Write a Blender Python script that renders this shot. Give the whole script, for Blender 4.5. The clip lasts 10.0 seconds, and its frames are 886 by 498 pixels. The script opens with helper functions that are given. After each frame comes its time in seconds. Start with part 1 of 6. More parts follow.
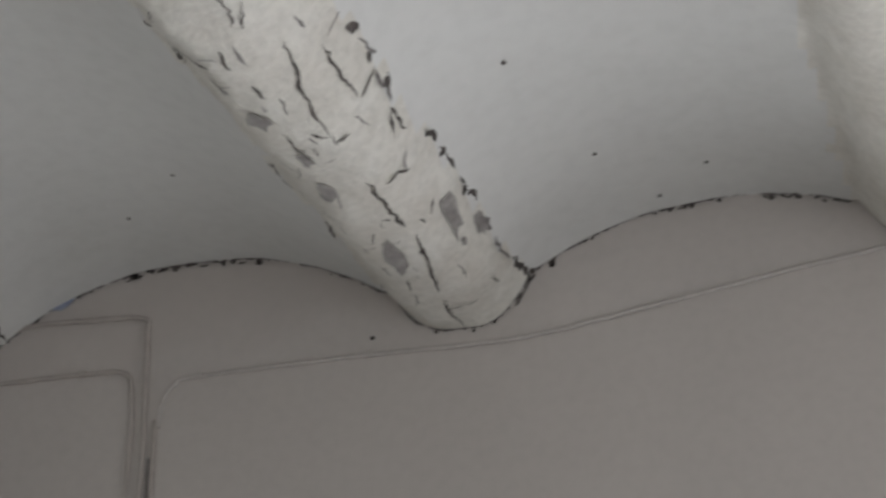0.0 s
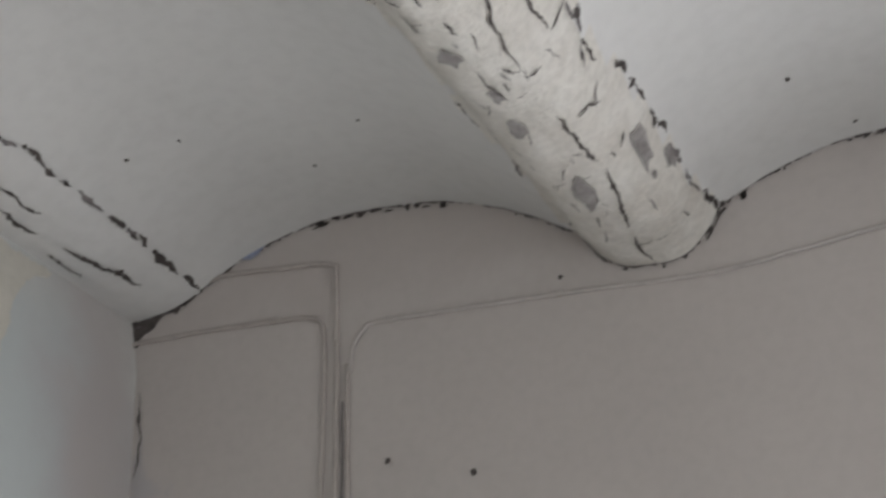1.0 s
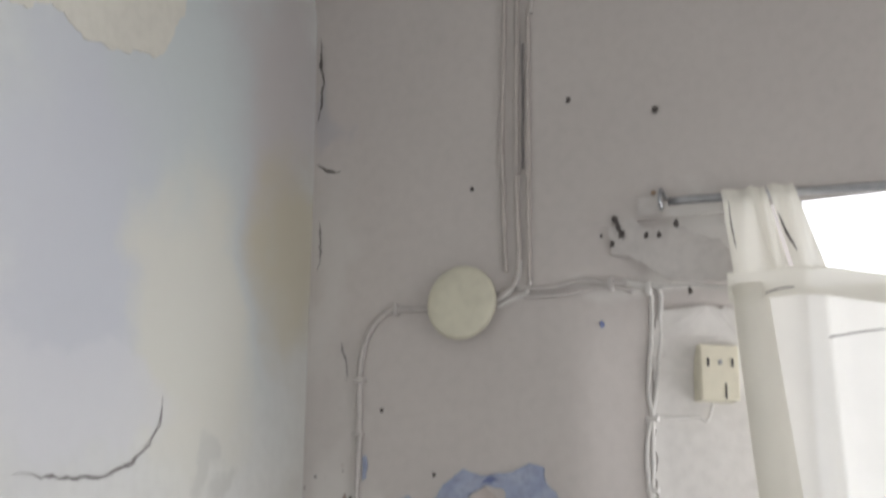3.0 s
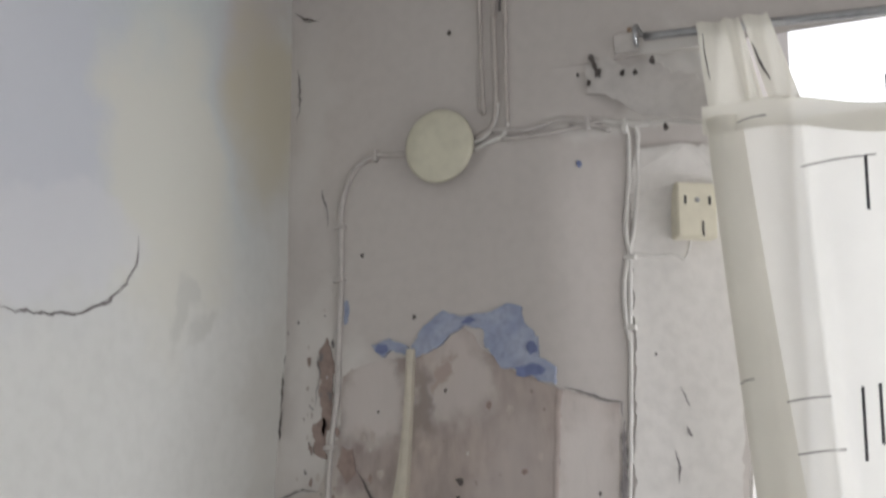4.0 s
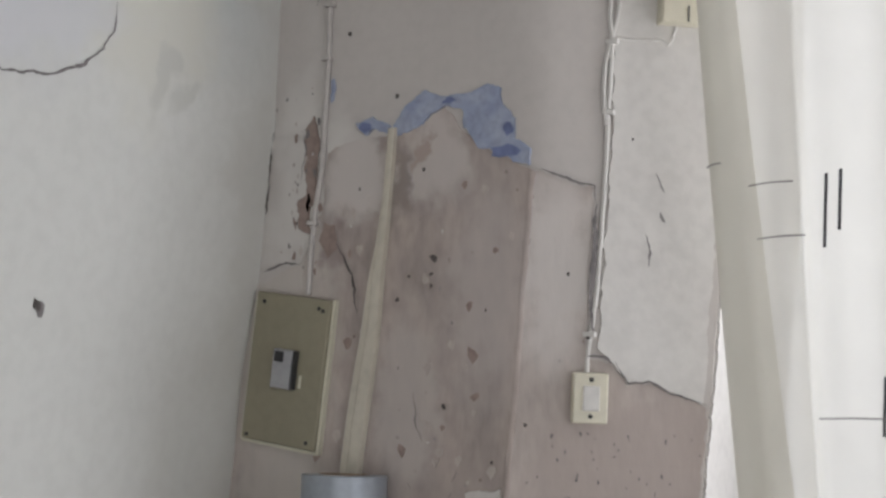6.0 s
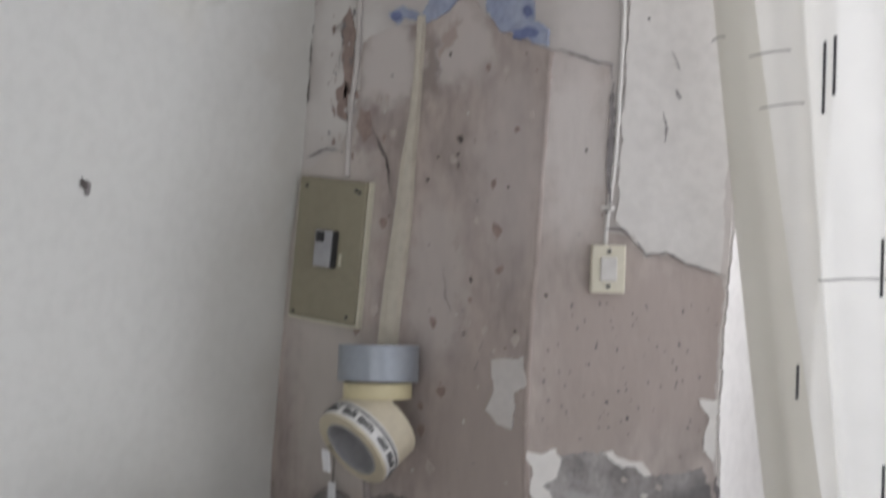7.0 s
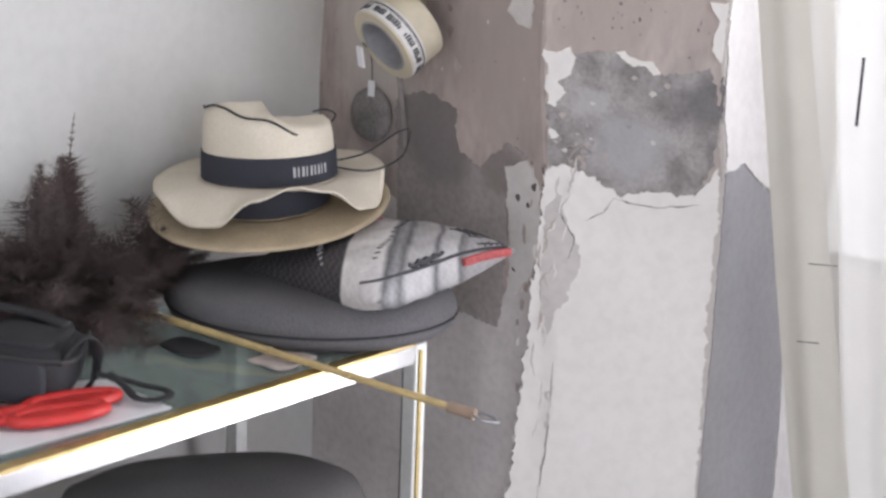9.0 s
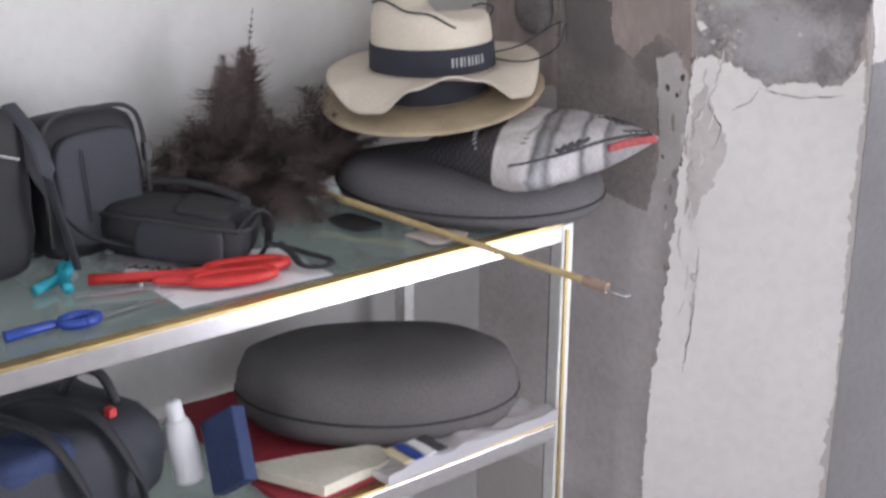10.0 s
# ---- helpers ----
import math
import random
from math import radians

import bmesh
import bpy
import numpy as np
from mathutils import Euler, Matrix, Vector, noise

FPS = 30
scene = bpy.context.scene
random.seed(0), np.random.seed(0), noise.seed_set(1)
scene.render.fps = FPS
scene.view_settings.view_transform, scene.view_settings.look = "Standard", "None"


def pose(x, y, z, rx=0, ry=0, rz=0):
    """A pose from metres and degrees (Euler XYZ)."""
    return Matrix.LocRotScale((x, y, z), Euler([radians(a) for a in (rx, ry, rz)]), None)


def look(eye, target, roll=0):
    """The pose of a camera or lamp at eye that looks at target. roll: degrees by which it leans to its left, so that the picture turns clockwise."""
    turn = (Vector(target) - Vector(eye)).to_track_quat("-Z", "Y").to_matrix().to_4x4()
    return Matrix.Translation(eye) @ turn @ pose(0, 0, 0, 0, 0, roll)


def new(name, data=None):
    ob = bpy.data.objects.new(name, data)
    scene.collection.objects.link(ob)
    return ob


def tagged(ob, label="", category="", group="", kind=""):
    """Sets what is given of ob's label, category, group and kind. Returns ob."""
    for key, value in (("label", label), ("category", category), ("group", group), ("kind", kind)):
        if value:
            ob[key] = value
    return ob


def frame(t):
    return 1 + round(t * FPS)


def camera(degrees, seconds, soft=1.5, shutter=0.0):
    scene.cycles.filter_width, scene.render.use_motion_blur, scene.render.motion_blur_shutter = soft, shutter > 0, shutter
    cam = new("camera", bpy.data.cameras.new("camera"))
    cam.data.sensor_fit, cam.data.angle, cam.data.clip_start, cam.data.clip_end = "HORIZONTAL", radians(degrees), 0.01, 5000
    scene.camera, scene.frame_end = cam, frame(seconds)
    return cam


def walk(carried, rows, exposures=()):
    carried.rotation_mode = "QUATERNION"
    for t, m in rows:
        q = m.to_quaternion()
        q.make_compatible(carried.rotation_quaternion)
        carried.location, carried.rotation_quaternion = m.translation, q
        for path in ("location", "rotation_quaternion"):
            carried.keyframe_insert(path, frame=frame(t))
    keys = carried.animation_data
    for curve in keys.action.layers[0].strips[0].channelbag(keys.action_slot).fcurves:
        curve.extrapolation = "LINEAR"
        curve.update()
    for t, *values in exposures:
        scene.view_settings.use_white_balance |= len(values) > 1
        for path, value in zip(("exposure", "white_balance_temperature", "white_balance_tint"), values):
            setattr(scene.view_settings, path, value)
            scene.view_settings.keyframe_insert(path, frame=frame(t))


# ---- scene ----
cam = camera(36.0, 10.0, soft=2.6, shutter=0.5)
PATH = [
    (0, (1.36, -1.948, 2.087), (0.984, -0.234, 3.045), -3.6),
    (0.5, (1.331, -1.945, 2.083), (0.836, -0.251, 3.024), -2.8),
    (1, (1.305, -1.942, 2.08), (0.7, -0.264, 2.984), -2.0),
    (1.5, (1.281, -1.942, 2.06), (0.591, -0.264, 2.9), -1.6),
    (2, (1.255, -1.956, 2.034), (0.485, -0.267, 2.778), -0.7),
    (2.5, (1.23, -1.958, 1.99), (0.419, -0.241, 2.617), -0.2),
    (3, (1.224, -1.966, 1.96), (0.383, -0.226, 2.474), 0.5),
    (3.2, (1.226, -1.964, 1.953), (0.38, -0.213, 2.42), 0.5),
    (4.3, (1.29, -1.893, 1.853), (0.385, -0.14, 2.182), 0.1),
    (4.5, (1.293, -1.872, 1.845), (0.369, -0.121, 2.13), 1.2),
    (5, (1.261, -1.83, 1.83), (0.296, -0.086, 1.992), 0.3),
    (5.5, (1.292, -1.835, 1.823), (0.359, -0.07, 1.945), 0.5),
    (5.7, (1.337, -1.845, 1.82), (0.391, -0.087, 1.941), 1.5),
    (6.8, (1.602, -1.854, 1.754), (0.472, -0.205, 1.792), 1.6),
    (7, (1.61, -1.853, 1.737), (0.462, -0.215, 1.729), 1.6),
    (7.5, (1.631, -1.87, 1.68), (0.42, -0.285, 1.533), 1.1),
    (8, (1.649, -1.861, 1.646), (0.401, -0.334, 1.31), 1.0),
    (8.5, (1.67, -1.855, 1.653), (0.434, -0.356, 1.178), -0.4),
    (9, (1.875, -1.859, 1.637), (0.611, -0.387, 1.151), 2.2),
    (9.5, (1.997, -1.893, 1.663), (0.598, -0.579, 1.101), 1.7),
    (10, (2.069, -1.899, 1.661), (0.618, -0.679, 1.024), 0.5),
]
# the clip's own drift of exposure and white balance
EXPOSURE = [(0.0, -0.68, 6500, 11), (1.0, -0.42, 6500, 12), (2.5, -0.01, 6480, 12), (4.5, -0.30, 6470, 12), (5.5, -0.30, 6460, 12), (7.5, -0.27, 6300, 15),
            (8.5, 0.08, 6300, 17), (9.0, 0.30, 6280, 17), (9.5, 0.20, 6260, 18), (10.0, 0.20, 6240, 19)]
walk(cam, [(t, look(e, g, r)) for t, e, g, r in PATH], EXPOSURE)

# ---- world and light ----
world = bpy.data.worlds.new("sky")
scene.world = world
world.use_nodes = True
wn = world.node_tree.nodes
sky = wn.new("ShaderNodeTexSky")
sky.sky_type, sky.sun_disc = "NISHITA", False
sky.sun_elevation, sky.sun_rotation = radians(50), radians(200)
world.node_tree.links.new(sky.outputs[0], wn["Background"].inputs[0])
wn["Background"].inputs[1].default_value = 0.10


def lamp(name, kind, m, energy, color=(1, 1, 1)):
    data = bpy.data.lights.new(name, kind)
    data.energy, data.color = energy, color
    ob = new(name, data)
    ob.matrix_world = m
    return ob


sun = lamp("sun", "SUN", look((0, 0, 10), (-2.0, 6.0, 0)), 2.5, (1.0, 0.95, 0.88))
sun.data.angle = radians(0.5)
# daylight by the curtained window; side and rear fill lamps are added, sources unseen
day = lamp("window_daylight", "AREA", look((1.90, 0.47, 1.43), (1.78, -1.0, 1.72)), 64, (0.95, 0.975, 1.0))
day.data.shape, day.data.size, day.data.size_y = "RECTANGLE", 1.2, 2.4
day.data.spread = radians(154)
side_fill = lamp("side_window_daylight", "AREA", look((3.72, -1.6, 1.70), (0.6, -0.5, 2.5)), 24, (0.97, 0.985, 1.0))
side_fill.data.shape, side_fill.data.size, side_fill.data.size_y = "RECTANGLE", 1.7, 1.75
rear_fill = lamp("doorway_daylight", "AREA", look((2.3, -3.85, 1.15), (1.3, 0.0, 1.0)), 28, (0.98, 0.98, 0.98))
rear_fill.data.shape, rear_fill.data.size, rear_fill.data.size_y = "RECTANGLE", 1.2, 2.1


# ---- materials ----
def material(name, color, rough=0.85, var=0.15, scale=6.0, fine=60.0, bump=0.25, metal=0.0, tint=None, spread=0.5,
             depth=0.004, dots=None, coat=0.0, stretch=1.0):
    """A surface with two scales of variation; tint is the second colour of the large blotches."""
    m = bpy.data.materials.new(name)
    m.use_nodes = True
    n, l = m.node_tree.nodes, m.node_tree.links
    b = n["Principled BSDF"]
    b.inputs["Roughness"].default_value, b.inputs["Metallic"].default_value = rough, metal
    b.inputs["Coat Weight"].default_value = coat
    pos = n.new("ShaderNodeNewGeometry")
    big, small = n.new("ShaderNodeTexNoise"), n.new("ShaderNodeTexNoise")
    big.inputs["Scale"].default_value, big.inputs["Detail"].default_value = scale, 5
    small.inputs["Scale"].default_value, small.inputs["Detail"].default_value = fine, 4
    tall = n.new("ShaderNodeVectorMath")
    tall.operation = "MULTIPLY"
    tall.inputs[1].default_value = (1, 1, stretch)
    l.new(pos.outputs["Position"], tall.inputs[0])
    for t in (big, small):
        l.new(tall.outputs[0], t.inputs["Vector"])
    dark = tuple(c * (1 - var) for c in color)
    ramp = n.new("ShaderNodeValToRGB")
    ramp.color_ramp.elements[0].position, ramp.color_ramp.elements[1].position = 0.5 - spread * 0.4, 0.5 + spread * 0.4
    ramp.color_ramp.elements[0].color = (*(tint or dark), 1)
    ramp.color_ramp.elements[1].color = (*color, 1)
    l.new(big.outputs["Fac"], ramp.inputs["Fac"])
    mix = n.new("ShaderNodeMix")
    mix.data_type, mix.blend_type = "RGBA", "MULTIPLY"
    mix.inputs["Factor"].default_value = 1.0
    fr = n.new("ShaderNodeValToRGB")
    fr.color_ramp.elements[0].position, fr.color_ramp.elements[1].position = 0.3, 0.6
    lo = 1 - var * 0.8
    fr.color_ramp.elements[0].color, fr.color_ramp.elements[1].color = (lo, lo, lo, 1), (1, 1, 1, 1)
    l.new(small.outputs["Fac"], fr.inputs["Fac"])
    l.new(ramp.outputs["Color"], mix.inputs["A"])
    l.new(fr.outputs["Color"], mix.inputs["B"])
    out = mix.outputs["Result"]
    if dots:
        # small dark specks of their own
        vor = n.new("ShaderNodeTexVoronoi")
        vor.inputs["Scale"].default_value = dots[0]
        l.new(pos.outputs["Position"], vor.inputs["Vector"])
        dr = n.new("ShaderNodeValToRGB")
        dr.color_ramp.elements[0].position, dr.color_ramp.elements[1].position = dots[1], dots[1] + 0.03
        dr.color_ramp.elements[0].color, dr.color_ramp.elements[1].color = (0.62, 0.58, 0.56, 1), (1, 1, 1, 1)
        l.new(vor.outputs["Distance"], dr.inputs["Fac"])
        mix2 = n.new("ShaderNodeMix")
        mix2.data_type, mix2.blend_type = "RGBA", "MULTIPLY"
        mix2.inputs["Factor"].default_value = 1.0
        l.new(out, mix2.inputs["A"])
        l.new(dr.outputs["Color"], mix2.inputs["B"])
        out = mix2.outputs["Result"]
    l.new(out, b.inputs["Base Color"])
    if bump:
        add = n.new("ShaderNodeMath")
        add.operation = "MULTIPLY_ADD"
        add.inputs[1].default_value = 0.35
        l.new(small.outputs["Fac"], add.inputs[0])
        l.new(big.outputs["Fac"], add.inputs[2])
        bp = n.new("ShaderNodeBump")
        bp.inputs["Strength"].default_value, bp.inputs["Distance"].default_value = bump, depth
        l.new(add.outputs[0], bp.inputs["Height"])
        l.new(bp.outputs["Normal"], b.inputs["Normal"])
    return m


def blotches(m, blobs, soft=0.35, wobble=0.14, rag=7.0):
    """Stains and painted-in shade on a wall: each blob is a centre, three radii and a colour, blended over the base
    colour with a ragged rim.
    """
    n, l = m.node_tree.nodes, m.node_tree.links
    b = n["Principled BSDF"]
    pos = n.new("ShaderNodeNewGeometry")
    nz = n.new("ShaderNodeTexNoise")
    nz.inputs["Scale"].default_value, nz.inputs["Detail"].default_value = rag, 6
    l.new(pos.outputs["Position"], nz.inputs["Vector"])
    sub = n.new("ShaderNodeVectorMath")
    sub.operation = "SUBTRACT"
    sub.inputs[1].default_value = (0.5, 0.5, 0.5)
    l.new(nz.outputs["Color"], sub.inputs[0])
    sc = n.new("ShaderNodeVectorMath")
    sc.operation = "SCALE"
    sc.inputs["Scale"].default_value = wobble * 2
    l.new(sub.outputs[0], sc.inputs[0])
    add = n.new("ShaderNodeVectorMath")
    l.new(pos.outputs["Position"], add.inputs[0])
    l.new(sc.outputs[0], add.inputs[1])
    out = b.inputs["Base Color"].links[0].from_socket
    for centre, radii, color, amount, edge in blobs:
        d = n.new("ShaderNodeVectorMath")
        d.operation = "SUBTRACT"
        d.inputs[1].default_value = centre
        l.new(add.outputs[0], d.inputs[0])
        q = n.new("ShaderNodeVectorMath")
        q.operation = "DIVIDE"
        q.inputs[1].default_value = radii
        l.new(d.outputs[0], q.inputs[0])
        ln = n.new("ShaderNodeVectorMath")
        ln.operation = "LENGTH"
        l.new(q.outputs[0], ln.inputs[0])
        mr = n.new("ShaderNodeMapRange")
        mr.interpolation_type = "SMOOTHSTEP"
        mr.inputs["From Min"].default_value, mr.inputs["From Max"].default_value = 1 - edge, 1 + edge
        mr.inputs["To Min"].default_value, mr.inputs["To Max"].default_value = amount, 0
        l.new(ln.outputs["Value"], mr.inputs["Value"])
        mx = n.new("ShaderNodeMix")
        mx.data_type = "RGBA"
        mx.inputs["B"].default_value = (*color, 1)
        l.new(mr.outputs[0], mx.inputs["Factor"])
        l.new(out, mx.inputs["A"])
        out = mx.outputs["Result"]
    l.new(out, b.inputs["Base Color"])
    return m


M_CEIL = material("limewashed_ceiling", (0.66, 0.66, 0.65), 0.9, 0.06, 3.0, 40, 0.2)
M_BEAM = material("peeling_beam_plaster", (0.72, 0.71, 0.67), 0.9, 0.14, 14, 80, 0.7, tint=(0.58, 0.55, 0.50), spread=0.8, depth=0.012)
M_WALL = material("mauve_grey_wall_paint", (0.50, 0.465, 0.44), 0.8, 0.06, 3.5, 55, 0.22)
M_LEFT = material("white_wall_paint", (0.62, 0.62, 0.595), 0.8, 0.06, 2.5, 45, 0.2)
M_BROWN = material("bare_brown_plaster", (0.435, 0.367, 0.332), 0.92, 0.20, 17, 70, 0.6, tint=(0.30, 0.255, 0.238), spread=0.42, dots=(26, 0.06), stretch=0.4)
M_BROWN2 = material("bare_brown_plaster_light", (0.50, 0.437, 0.40), 0.92, 0.2, 14, 70, 0.5, tint=(0.36, 0.315, 0.29), spread=0.6, dots=(26, 0.05), stretch=0.4)
M_PALE = material("pale_wall_paint", (0.56, 0.53, 0.505), 0.8, 0.12, 7, 60, 0.5)
M_WHITE = material("white_flaking_plaster", (0.74, 0.72, 0.69), 0.85, 0.08, 5, 45, 0.45, tint=(0.67, 0.645, 0.61), spread=0.8)
M_REVEAL = material("old_white_reveal_paint", (0.66, 0.64, 0.61), 0.82, 0.10, 6, 50, 0.45, tint=(0.59, 0.565, 0.54), spread=0.9)
M_CEMENT = material("dark_grey_cement", (0.225, 0.21, 0.206), 0.95, 0.26, 24, 130, 0.9, tint=(0.37, 0.35, 0.34), spread=0.36)
M_DARKCEM = material("dark_stained_cement", (0.30, 0.27, 0.26), 0.95, 0.25, 14, 80, 0.7, tint=(0.36, 0.32, 0.305), spread=0.8)
M_GREY = material("smooth_grey_cement", (0.60, 0.56, 0.545), 0.9, 0.16, 9, 60, 0.3)
M_GAP = material("dark_crack", (0.115, 0.10, 0.095), 0.95, 0.4, 30, 90, 0.0)
M_GAP2 = material("soft_grey_crack", (0.24, 0.22, 0.22), 0.95, 0.3, 30, 90, 0.0)
M_CHIP = material("reddish_bare_plaster", (0.33, 0.255, 0.225), 0.92, 0.25, 20, 80, 0.6, tint=(0.25, 0.19, 0.17), spread=0.8)
M_JAMB = material("lilac_grey_cement", (0.30, 0.287, 0.295), 0.9, 0.12, 7, 60, 0.3)
M_BLUE = material("exposed_blue_paint", (0.255, 0.295, 0.42), 0.75, 0.25, 26, 80, 0.5, tint=(0.36, 0.39, 0.48), spread=0.6)
M_CREAMP = material("cream_wall_paint", (0.62, 0.60, 0.535), 0.8, 0.08, 5, 60, 0.3)
M_CABLE = material("painted_cable", (0.50, 0.468, 0.445), 0.6, 0.12, 12, 70, 0.2)
M_CONDUIT = material("grimy_painted_conduit", (0.445, 0.405, 0.375), 0.75, 0.14, 10, 60, 0.3)
M_CABLEW = material("white_cable", (0.62, 0.60, 0.57), 0.5, 0.1, 12, 70, 0.1)
M_PANEL = material("olive_painted_metal", (0.27, 0.243, 0.172), 0.55, 0.12, 9, 60, 0.15, tint=(0.235, 0.212, 0.152), spread=0.9)
M_IVORY = material("ivory_plastic", (0.66, 0.62, 0.50), 0.45, 0.08, 10, 60, 0.1)
M_LID = material("cream_painted_lid", (0.60, 0.575, 0.46), 0.6, 0.1, 10, 60, 0.2)
M_DARK = material("black_plastic", (0.03, 0.03, 0.032), 0.5, 0.2, 12, 80, 0.1)
M_GREYPL = material("grey_plastic", (0.36, 0.36, 0.37), 0.45, 0.15, 12, 80, 0.1)
M_STRIP = material("beige_raceway_plastic", (0.56, 0.515, 0.43), 0.5, 0.15, 9, 60, 0.15)
M_STEEL = material("galvanised_steel", (0.52, 0.53, 0.55), 0.35, 0.15, 15, 90, 0.1, metal=1.0)
M_ALU = material("polished_aluminium", (0.80, 0.80, 0.80), 0.26, 0.15, 8, 60, 0.08, metal=1.0)
M_POST = material("dull_aluminium_post", (0.80, 0.81, 0.78), 0.48, 0.12, 10, 60, 0.08, metal=0.55)
M_GOLD = material("gold_anodised_edge", (0.72, 0.56, 0.26), 0.35, 0.2, 9, 60, 0.1, metal=1.0)
M_DUCT = material("silver_duct_tape", (0.30, 0.325, 0.36), 0.38, 0.1, 9, 90, 0.1, metal=0.35)
M_YELLOW = material("yellowed_tape", (0.62, 0.55, 0.34), 0.5, 0.1, 9, 60, 0.1)
M_MASK = material("masking_tape", (0.60, 0.54, 0.41), 0.6, 0.1, 9, 60, 0.15)
M_MASKP = material("printed_tape_label", (0.68, 0.67, 0.65), 0.5, 0.1, 9, 60, 0.1)
M_CORE = material("cardboard_core", (0.36, 0.26, 0.19), 0.85, 0.2, 9, 60, 0.2)
M_INK = material("black_ink", (0.05, 0.05, 0.055), 0.7, 0.1, 9, 60, 0.0)
M_HAT = material("cream_cotton_canvas", (0.72, 0.66, 0.55), 0.9, 0.12, 14, 260, 0.35, tint=(0.63, 0.57, 0.46), spread=0.8, depth=0.002)
M_STRAW = material("tan_hat_felt", (0.50, 0.41, 0.28), 0.9, 0.2, 16, 260, 0.45, depth=0.002)
M_NAVY = material("navy_hat_band", (0.033, 0.036, 0.050), 0.85, 0.2, 12, 220, 0.2, depth=0.002)
M_FOAM = material("charcoal_fabric", (0.10, 0.098, 0.104), 0.95, 0.25, 9, 240, 0.4, tint=(0.14, 0.134, 0.138), spread=0.8, depth=0.002)
M_FOAM2 = material("dark_grey_fabric", (0.105, 0.098, 0.098), 0.95, 0.25, 7, 240, 0.4, tint=(0.145, 0.136, 0.132), spread=0.8, depth=0.002)
M_BLACKF = material("black_nylon", (0.021, 0.022, 0.025), 0.75, 0.25, 10, 240, 0.3, depth=0.002)
M_SLATE = material("slate_grey_nylon", (0.040, 0.044, 0.053), 0.8, 0.2, 10, 240, 0.3, depth=0.002)
M_FEATHER = material("dark_brown_feather", (0.062, 0.048, 0.047), 0.8, 0.3, 14, 120, 0.0, tint=(0.125, 0.088, 0.078), spread=0.9)
M_CANE = material("yellow_bamboo", (0.54, 0.41, 0.19), 0.4, 0.2, 22, 90, 0.1)
M_RED = material("red_plastic", (0.62, 0.035, 0.03), 0.4, 0.15, 9, 60, 0.05)
M_PINK = material("faded_red_cloth", (0.58, 0.13, 0.13), 0.8, 0.3, 30, 120, 0.2)
M_REDF = material("red_cloth", (0.36, 0.03, 0.045), 0.8, 0.2, 9, 120, 0.3)
M_CYAN = material("cyan_rubber_grip", (0.02, 0.36, 0.46), 0.5, 0.15, 9, 60, 0.05)
M_ROYAL = material("royal_blue_plastic", (0.02, 0.06, 0.32), 0.4, 0.15, 9, 60, 0.05)
M_PAPER = material("white_paper", (0.74, 0.74, 0.75), 0.8, 0.06, 5, 60, 0.1)
M_NAVYF = material("navy_cloth", (0.03, 0.05, 0.13), 0.85, 0.25, 9, 120, 0.3)
M_THREAD = material("grey_white_thread", (0.46, 0.46, 0.47), 0.8, 0.1, 9, 120, 0.0)
M_DISC = material("dark_grey_abrasive", (0.25, 0.23, 0.222), 0.9, 0.35, 30, 160, 0.4)
M_FLOOR = material("worn_cement_floor", (0.30, 0.28, 0.265), 0.8, 0.2, 5, 60, 0.3)
M_CREAMF = material("cream_cloth", (0.62, 0.59, 0.48), 0.85, 0.12, 9, 120, 0.2)

# broad tints on the white wall: pale blue, lilac and cream old paint, yellowed damp, painted corner shade
blotches(M_LEFT, [
    ((0, -0.36, 2.66), (0.6, 0.40, 0.40), (0.47, 0.52, 0.53), 0.75, 0.45),
    ((0, -0.60, 2.45), (0.6, 0.18, 0.30), (0.50, 0.51, 0.56), 0.8, 0.5),
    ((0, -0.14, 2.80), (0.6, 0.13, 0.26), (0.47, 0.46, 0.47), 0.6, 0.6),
    ((0, -0.33, 2.36), (0.6, 0.13, 0.24), (0.60, 0.585, 0.52), 0.8, 0.35),
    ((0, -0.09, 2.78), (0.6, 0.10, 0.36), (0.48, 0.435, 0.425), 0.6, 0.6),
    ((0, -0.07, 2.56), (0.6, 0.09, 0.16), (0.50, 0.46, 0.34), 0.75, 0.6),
    ((0, -0.31, 2.14), (0.6, 0.02, 0.03), (0.50, 0.50, 0.47), 0.7, 0.5),
    ((0, -0.25, 2.13), (0.6, 0.02, 0.03), (0.50, 0.50, 0.47), 0.7, 0.5),
    ((0, -0.55, 2.22), (0.6, 0.20, 0.09), (0.58, 0.58, 0.60), 0.6, 0.2),
    # shade beside the room corner, put into the wall's colour
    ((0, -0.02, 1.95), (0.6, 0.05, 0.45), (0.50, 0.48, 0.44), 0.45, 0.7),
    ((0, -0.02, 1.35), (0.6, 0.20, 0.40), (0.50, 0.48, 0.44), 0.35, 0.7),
])
# a slightly lighter repaint and rubbed marks on the mauve wall, darker below the ceiling arch
blotches(M_WALL, [
    ((0.08, 0, 2.05), (0.07, 0.6, 0.20), (0.60, 0.58, 0.55), 0.7, 0.5),
    ((0.06, 0, 2.50), (0.05, 0.6, 0.16), (0.56, 0.54, 0.52), 0.6, 0.6),
    ((0.05, 0, 2.78), (0.03, 0.6, 0.05), (0.40, 0.39, 0.41), 0.6, 0.4),
    ((0.68, 0, 2.49), (0.13, 0.6, 0.05), (0.62, 0.60, 0.57), 0.8, 0.35),
    ((0.45, 0, 3.13), (0.5, 0.6, 0.06), (0.44, 0.40, 0.375), 0.5, 0.6),
])

